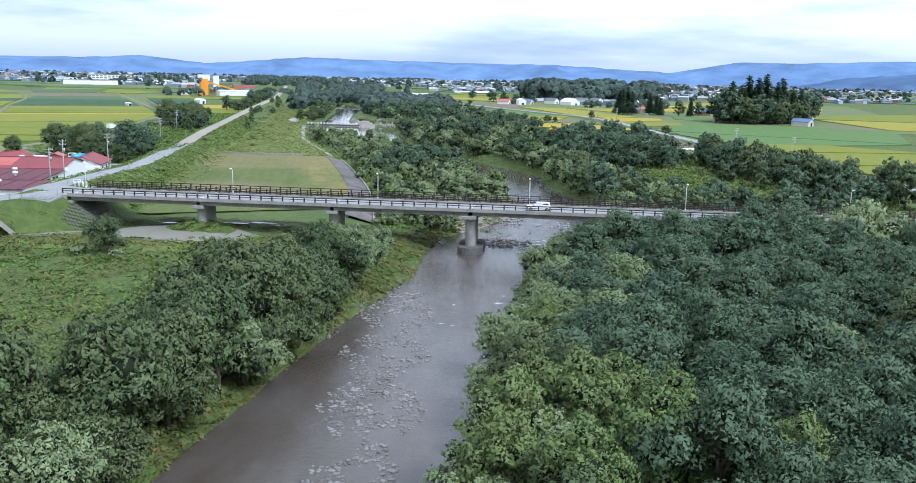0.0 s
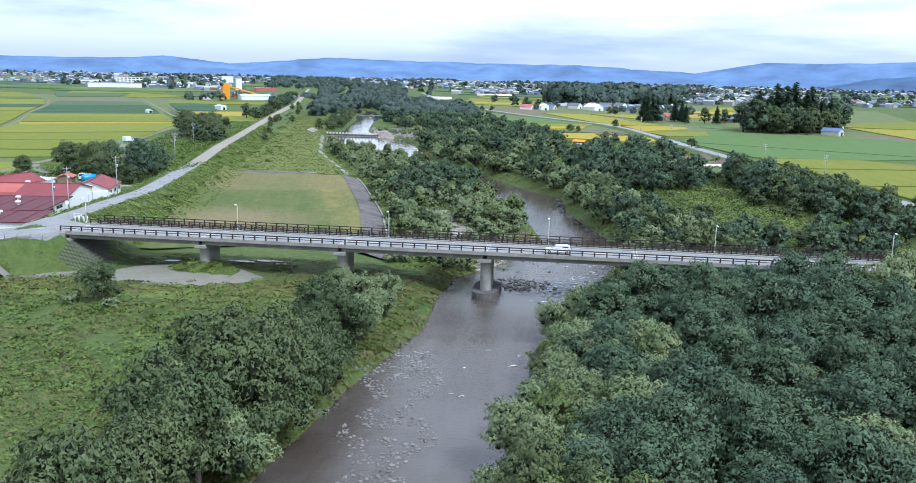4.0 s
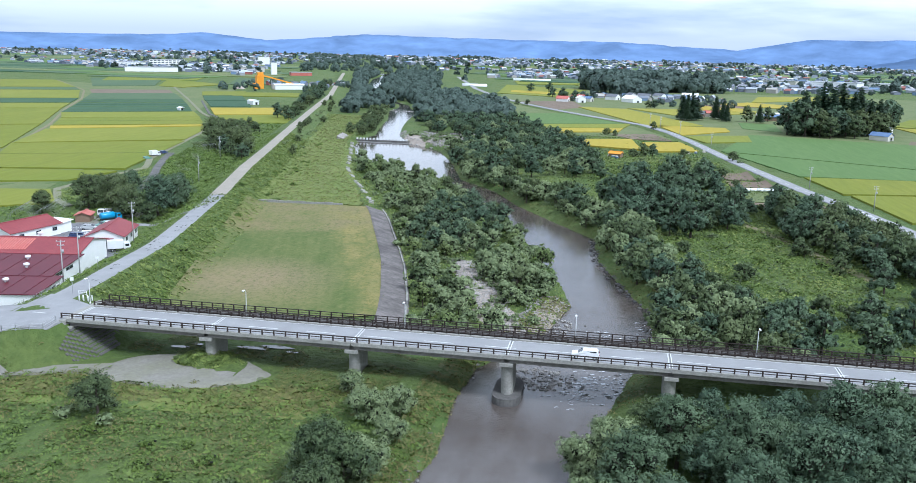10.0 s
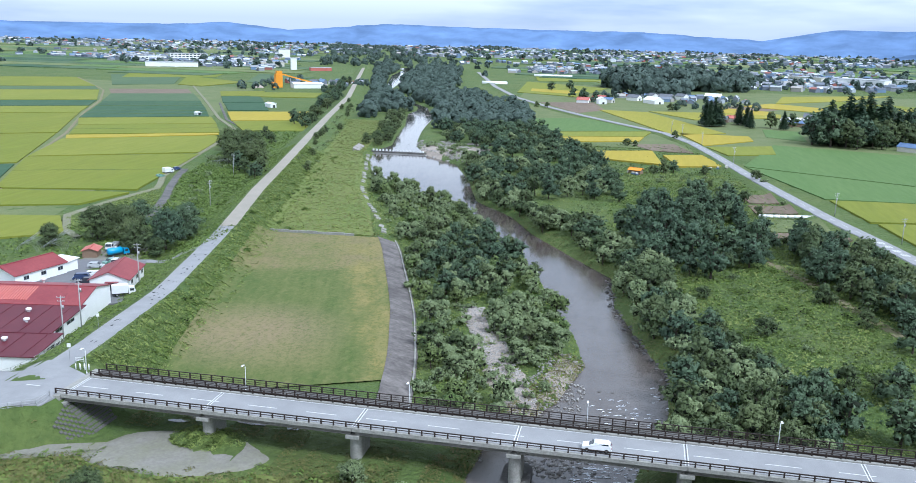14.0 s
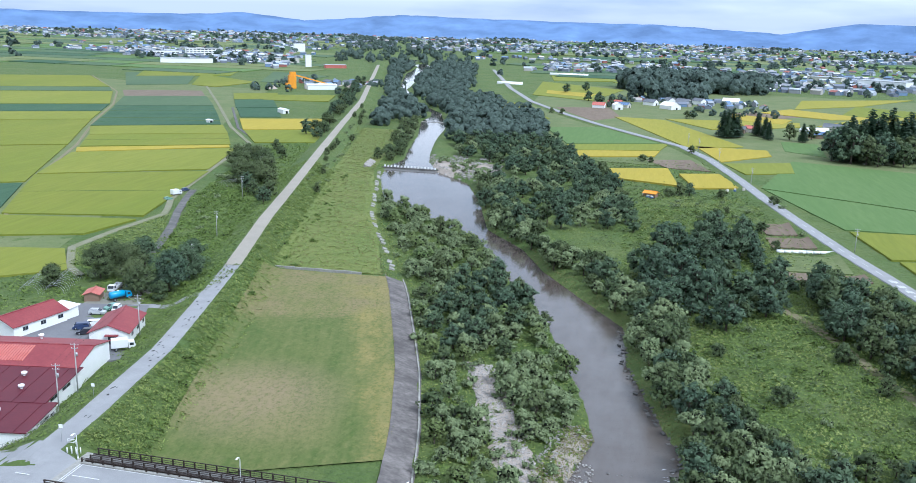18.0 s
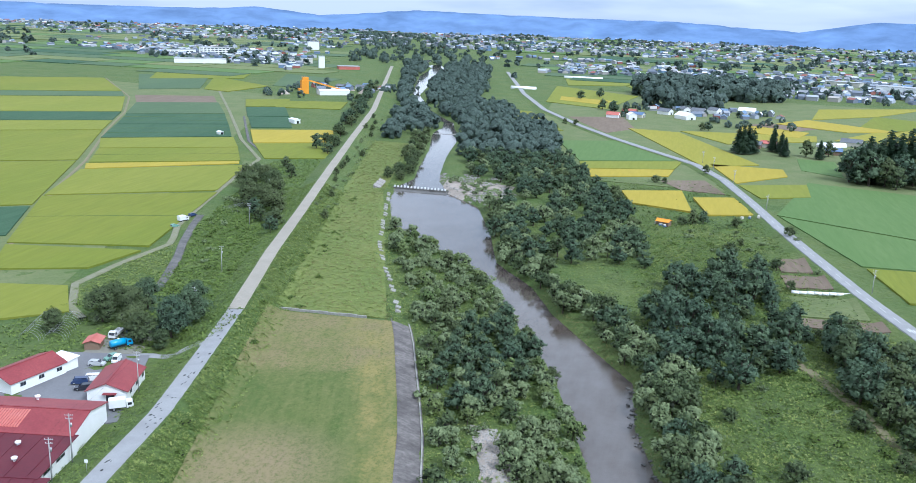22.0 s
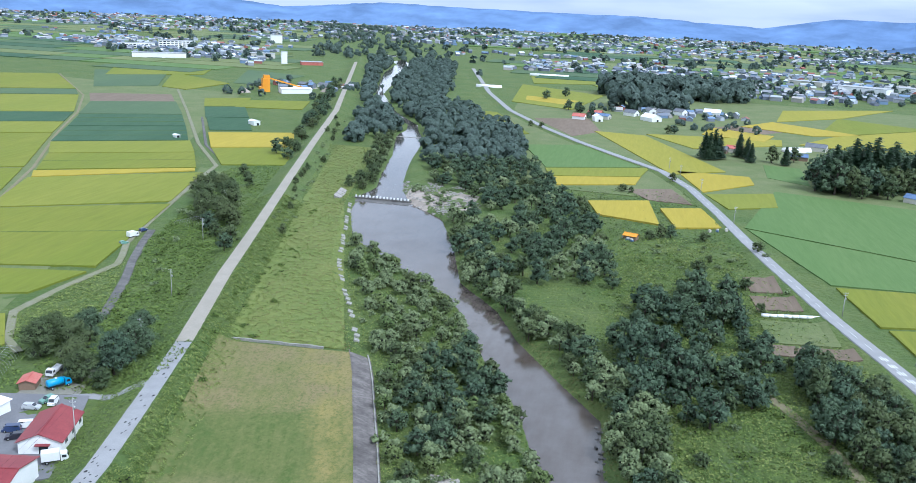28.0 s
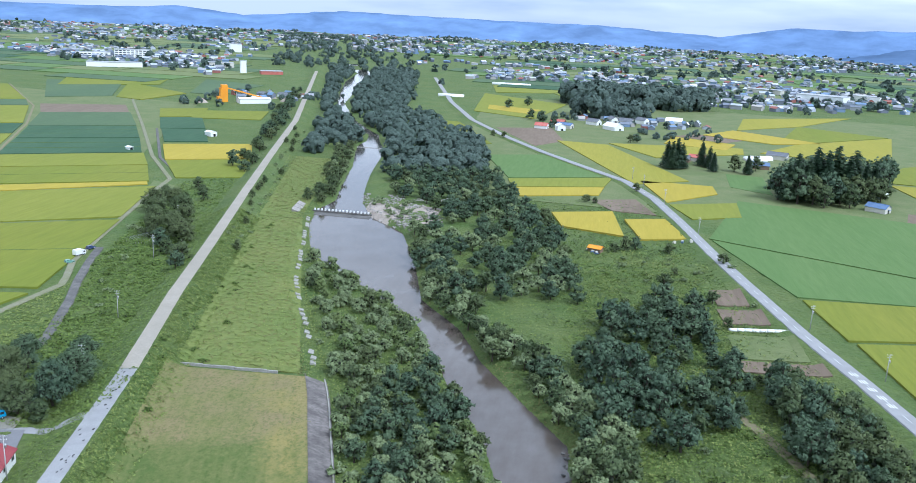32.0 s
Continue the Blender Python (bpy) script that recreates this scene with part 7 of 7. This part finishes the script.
scatter_cover("field_edge_weeds", "weed_leaf", lambda x, y: abs(x - 6 + 0.2835 * (y - 14.5) + 0.8 - 3.0 * noise.noise(Vector((y * 0.12, 2, 0)))) < 1.9, 9000, (-34, 14, 14, 148), 85, 0.22, "weeds along the foot of the levee", (0.1, 0.4))
scatter_cover("revetment_tufts", "dry_leaf", lambda x, y: (abs(x - revet(y, -0.4)) < 0.6 or abs(x - revet(y, 5.6)) < 0.9) and noise.noise(Vector((x * 0.2, y * 0.22, 6))) > -0.1, 2600, (8, 54, 22, 150), 129, 0.16, "dry grass tufts on the edges of the revetment", (0.1, 0.4))
scatter_cover("yard_weeds", "weed_leaf", lambda x, y: not (-66 < x < -27 and y < 100), 4000, (-96, -30, 84, 132), 82, 0.45, "green scrub round the yard")

scatter_cover("paddy_scrub", "weed_leaf", lambda x, y: lerp([(140, -80), (180, -84), (234, -108), (300, -125)], y) < x < levee_x(y) - 11, 22000, (-125, -40, 140, 300), 121, 0.36, "lush green scrub between the canal and the levee", (0.0, 0.5))
scatter_cover("paddy_grass", "meadow_leaf", lambda x, y: lerp([(126, -98), (171, -102), (205, -100), (234, -112)], y) < x < lerp([(126, -72), (151, -75), (180, -88), (208, -101), (234, -112)], y), 9000, (-115, -68, 126, 232), 122, 0.3, "pale grass between the lane and the canal", (0.0, 0.3))
scatter_cover("right_bank_weeds", "weed_leaf", lambda x, y: right_bank(y) + 10 < x < 150 - 0.1 * (y - 95), 30000, (80, 150, 45, 290), 123, 0.34, "lush green weeds on the right bank", (0.0, 0.4))
scatter_cover("right_bank_grass", "meadow_leaf", lambda x, y: right_bank(y) + 6 < x < 150 - 0.1 * (y - 95), 30000, (30, 150, 45, 330), 124, 0.28, "pale grass on the right bank", (0.0, 0.3))
scatter_cover("bar_grass", "meadow_leaf", lambda x, y: open_bar(x, y) and noise.noise(Vector((x * 0.2, y * 0.12, 8))) > -0.05, 4500, (40, 84, 14, 100), 126, 0.22, "tufts of grass on the gravel bar", (0.0, 0.3))

scatter_cover("bank_grass", "dry_leaf", lambda x, y: -0.3 < x - right_bank(y) < 5, 12000, (-50, 90, 140, 340), 127, 0.24, "yellow-green grass on the river bank", (0.0, 0.25))
scatter_cover("pier_grass", "meadow_leaf", lambda x, y: pier_mound(x, y) > 0.35, 3500, (14, 36, -6, 9), 130, 0.16, "yellow-green grass on the hump round the pier", (0.0, 0.2))
scatter_cover("underbridge_grass", "dry_leaf", lambda x, y: noise.noise(Vector((x * 0.15, y * 0.15, 3))) > -0.1 and not (8 < x < 38 and -12 < y < 4), 9000, (8, 58, -12, 14), 131, 0.16, "pale grass under the bridge", (0.0, 0.15))
scatter_cover("track_grass", "dry_leaf", lambda x, y: abs(y + 14 - 0.08 * x) < 4.5, 9000, (-6, 56, -22, -4), 128, 0.17, "pale dry grass beside the gravel track", (0.0, 0.15))


def stones(name, inside, count, box, seed, smin, smax, label, zfun, mat="river_stone"):
    rng = random.Random(seed)
    shapes = []
    for k in range(6):
        bm = bmesh.new()
        bmesh.ops.create_icosphere(bm, subdivisions=1, radius=1)
        vs = [(q.co.x * rng.uniform(0.7, 1.2), q.co.y * rng.uniform(0.6, 1.0), q.co.z * rng.uniform(0.4, 0.7)) for q in bm.verts]
        fs = [tuple(w.index for w in g.verts) for g in bm.faces]
        bm.free()
        shapes.append((vs, fs))
    v, f = [], []
    made = 0
    for _ in range(count * 12):
        if made >= count:
            break
        x, y = rng.uniform(box[0], box[1]), rng.uniform(box[2], box[3])
        if not inside(x, y):
            continue
        made += 1
        vs, fs = shapes[rng.randrange(6)]
        s, a, z = smin + (smax - smin) * rng.random() ** 2.5, rng.uniform(0, 6.28), zfun(x, y)
        ca, sa, k = math.cos(a), math.sin(a), len(v)
        v += [(x + s * (p * ca - q * sa), y + s * (p * sa + q * ca), z + s * r) for p, q, r in vs]
        f += [tuple(k + i for i in g) for g in fs]
    tagged(part(name, mesh_from(name, v, f, M[mat])), label, "stones", kind="stuff")


shoal = lambda x, y: abs(x - (72.7 - 0.115 * (y + 70))) < 5.2 * (0.4 + 0.6 * abs(noise.noise(Vector((y * 0.06, 3, 0)))) * 2) and noise.noise(Vector((x * 0.35, y * 0.25, 1))) > -0.12
stones("river_stones", shoal, 3000, (62, 84, -112, -30), 91, 0.05, 0.36, "wet grey stones breaking the shallow water", lambda x, y: WATER_Z - 0.02, "wet_stone")
stones("gravel_bar_stones", open_bar, 4800, (40, 84, 14, 100), 92, 0.07, 0.42, "pale cobbles of the gravel bar", lambda x, y: ground_z(x, y) + 0.15, "pale_stone")
stones("gravel_bar_stones", lambda x, y: 0 < left_bank(y) - x < 8 and 30 < y < 60 or -1.5 < x - 78 < 5 and 32 < y < 46, 700, (66, 86, 28, 62), 93, 0.08, 0.45, "pale cobbles at the water's edge", lambda x, y: max(ground_z(x, y), WATER_Z) + 0.1)
stones("bank_stones", lambda x, y: abs(x - left_bank(y) + 0.6) < 1.3 and noise.noise(Vector((x * 0.2, y * 0.1, 2))) > 0, 300, (58, 80, -60, 30), 94, 0.06, 0.4, "stones along the water's edge", lambda x, y: max(ground_z(x, y), WATER_Z) + 0.03, "wet_stone")
stones("riffle_stones", lambda x, y: 0 < right_bank(y) - x < 20, 160, (78, 100, 6, 44), 95, 0.1, 0.5, "dark boulders in the riffle", lambda x, y: WATER_Z - 0.05, "dark_concrete")
stones("pier_rocks", lambda x, y: ((x - 79.5) / 6) ** 2 + ((y - 12) / 5) ** 2 < 1, 260, (72, 88, 4, 18), 96, 0.12, 0.65, "rocks beside the river pier", lambda x, y: WATER_Z, "river_stone")
stones("weir_stones", lambda x, y: -1 < x - right_bank(y) < 38 and noise.noise(Vector((x * 0.1, y * 0.1, 4))) > -0.1, 1500, (-58, 12, 330, 410), 97, 0.15, 0.9, "pale cobbles beside the weir", lambda x, y: max(ground_z(x, y), WATER_Z) + 0.1)
v, f = [], []
for i in range(44):
    y = 13 + i * 1.75
    half = 4.2 * min(1.0, i / 4, (43 - i) / 5) + 0.3
    for j in range(9):
        q = j / 4 - 1
        x = 65.5 - 0.36 * (y - 50) + q * half * (1 + 0.85 * noise.noise(Vector((y * 0.21, 3 if q < 0 else 8, 0))))
        v.append((x, y, ground_z(x, y) + 0.30 * (1 - q ** 4) - 0.12))
    if i:
        k = len(v) - 18
        f += [(k + j, k + j + 1, k + j + 10, k + j + 9) for j in range(8)]
tagged(part("gravel_bar", mesh_from("gravel_bar", v, f, M["gravel"], True)), "pale gravel bar between the willows", "gravel bar", kind="structure")
tagged(part("gravel_shore", sheet("gravel_shore", M["gravel"], [(72, 34), (79, 36), (81.5, 56), (77, 58)], 0.05, 2)), "pale gravel shore", "gravel bar", kind="structure")
tagged(part("weir_shore", sheet("weir_shore", M["gravel"], [(-34, 352), (-16, 340), (-14, 372), (-34, 392)], 0.2, 2.5)), "pale gravel beside the weir", "gravel bar", kind="structure")
tagged(part("weir_shore", sheet("weir_shore", M["gravel"], [(-16, 346), (7, 346), (6, 384), (-18, 392)], 0.02, 2.5)), "pale gravel and silt beside the weir", "gravel bar", kind="structure")

# broken white water
rng = np.random.default_rng(99)
v, f = [], []
for cx, cy, rx, ry, k in ((92, 34, 6, 5, 46), (88, 12, 5, 3, 26), (94, 22, 4, 6, 30), (98, 44, 2, 4, 14), (76, -45, 3, 10, 3), (80, -28, 4, 6, 3), (86, 7, 5, 4, 70), (90, 13, 5, 5, 60), (-43, 361, 13, 1.2, 230), (-43, 357, 12, 1.6, 60), (-50, 385, 5, 12, 30), (-90, 589, 8, 1.2, 60)):
    for _ in range(k):
        x, y = cx + rng.normal() * rx * 0.6, cy + rng.normal() * ry * 0.6
        w = WATER_Z if y < 363 else WATER_UP
        ln, wd, a = rng.uniform(0.15, 0.8), rng.uniform(0.05, 0.17), rng.uniform(-0.35, 0.35)
        q = len(v)
        m8 = 7
        for i in range(m8):
            s = i / (m8 - 1) * 2 - 1
            px, py = s * ln, 0.13 * math.sin(s * 3 + a * 4)
            for side in (-1, 1):
                wob = wd * (1 - s * s) * rng.uniform(0.6, 1.3) * side
                v.append((x + px * math.cos(a) - (py + wob) * math.sin(a), y + px * math.sin(a) + (py + wob) * math.cos(a), w + 0.03 + 0.07 * (1 - s * s) * rng.random()))
        f += [(q + 2 * i, q + 2 * i + 2, q + 2 * i + 3, q + 2 * i + 1) for i in range(m8 - 1)]
tagged(part("white_water", mesh_from("white_water", v, f, M["foam"], True)), "small white crests where the river breaks", "white water", kind="stuff")

# puddles on the gravel below the bridge
m, n, l, b = nodes_of("puddle", 0.03, 0, 1.0)
f1 = noisy(n, l, 0.5)
l.new(mixed(n, l, f1, (0.05, 0.045, 0.04), (0.09, 0.08, 0.07)), b.inputs["Base Color"])
M["puddle"] = m
prng = random.Random(8)
for x, y, rx, ry in ((29, 9.5, 3.2, 0.7), (33, 10.8, 3.0, 0.8), (36.5, 9.0, 1.2, 0.5), (16.5, 7.0, 1.8, 0.6), (19, 9.0, 1.2, 0.5)):
    k = 18
    pv = [(x + rx * math.cos(i * 6.283 / k) * prng.uniform(0.75, 1.15), y + ry * math.sin(i * 6.283 / k) * prng.uniform(0.75, 1.15), ground_z(x, y) + 0.16) for i in range(k)]
    tagged(part("puddle", mesh_from("puddle", pv, [tuple(range(k))], M["puddle"])), "shallow bright puddle on the gravel", "puddle", kind="structure")

# stone blocks along the foot of the right bank
rip = empty("bank_blocks", pose(0, 0, 0), "double row of dark concrete blocks along the bank foot", "riprap", kind="structure")
blk = [box_mesh("block", M["dark_concrete"], (-0.5, 0.5, -0.35, 0.35, -0.5, 0.12 + 0.08 * k), bevel=0.08) for k in range(3)]
brng = random.Random(12)
for i in range(56):
    y = 44 + i * 1.45
    for dx in (0.3, -1.4):
        if brng.random() < 0.34:
            continue
        part("block", blk[brng.randrange(3)], rip, m=pose(right_bank(y) + dx * 0.8 + brng.uniform(-0.5, 0.5), y + brng.uniform(-0.7, 0.7), WATER_Z + brng.uniform(-0.1, 0.2), brng.uniform(-18, 18), brng.uniform(-18, 18), brng.uniform(0, 180)))

# weir
weir = empty("weir", pose(0, 0, 0), "low concrete weir with a row of pale blocks", "weir", kind="structure")
part("sill", box_mesh("sill", M["dark_concrete"], (-60, -27, 361.6, 363.6, -3.5, WATER_UP + 0.06), bevel=0.1), weir)
for i in range(16):
    part("weir_block", box_mesh("weir_block", M["white_line"], (-0.4, 0.4, -0.6, 0.6, -0.2, 1.0), bevel=0.1), weir, m=pose(-58.5 + i * 1.95, 362.4, WATER_UP))
part("apron", box_mesh("apron", M["dark_concrete"], (-60, -27, 355.5, 361.6, -3.5, WATER_Z + 0.12), bevel=0.05), weir)
for x, y, a in ((-64, 345, 10), (-65, 352, 10), (-66, 359, 10)):
    part("side_slab", mesh_from("side_slab", [(-4.2, -3.4, 1.6), (3.6, -3.4, -2.0), (3.6, 3.4, -2.0), (-4.2, 3.4, 1.6), (-4.2, -3.4, -0.6), (3.6, -3.4, -3), (3.6, 3.4, -3), (-4.2, 3.4, -0.6)], [(0, 1, 2, 3), (0, 4, 5, 1), (1, 5, 6, 2), (2, 6, 7, 3), (3, 7, 4, 0)], M["pale_stone"]), weir, m=pose(x + 1.0, y + 8, 0.3, 0, 0, a))
part("side_slab", box_mesh("side_slab", M["concrete"], (-3, 3, -3, 3, -0.5, 0.2), bevel=0.1), weir, m=pose(4, 403, 0.3, 12, -14, 20))
for i, (xa, xb, y) in enumerate(((-101, -79, 590), (-144, -129, 726))):
    part("upper_sill", box_mesh("upper_sill", M["concrete"], (xa, xb, y, y + 2, -3, WATER_UP + 0.25), bevel=0.1), weir)
# patches on the worn levee road
mend = empty("road_patches", pose(0, 0, 0), "dark tar patches on the worn levee road", "road patch", kind="structure")
for i in range(46):
    y = prng.uniform(20, 130)
    x = levee_x(y) + prng.uniform(-1.7, 1.7)
    k, rx, ry = 9, prng.uniform(0.08, 0.32), prng.uniform(0.15, 0.7)
    part("patch", mesh_from("patch", [(rx * math.cos(j * 0.698) * prng.uniform(0.7, 1.2), ry * math.sin(j * 0.698) * prng.uniform(0.7, 1.2), 0) for j in range(k)], [tuple(range(k))], M["tyre"]), mend, m=pose(x, y, ground_z(levee_x(y), y) + 0.075))
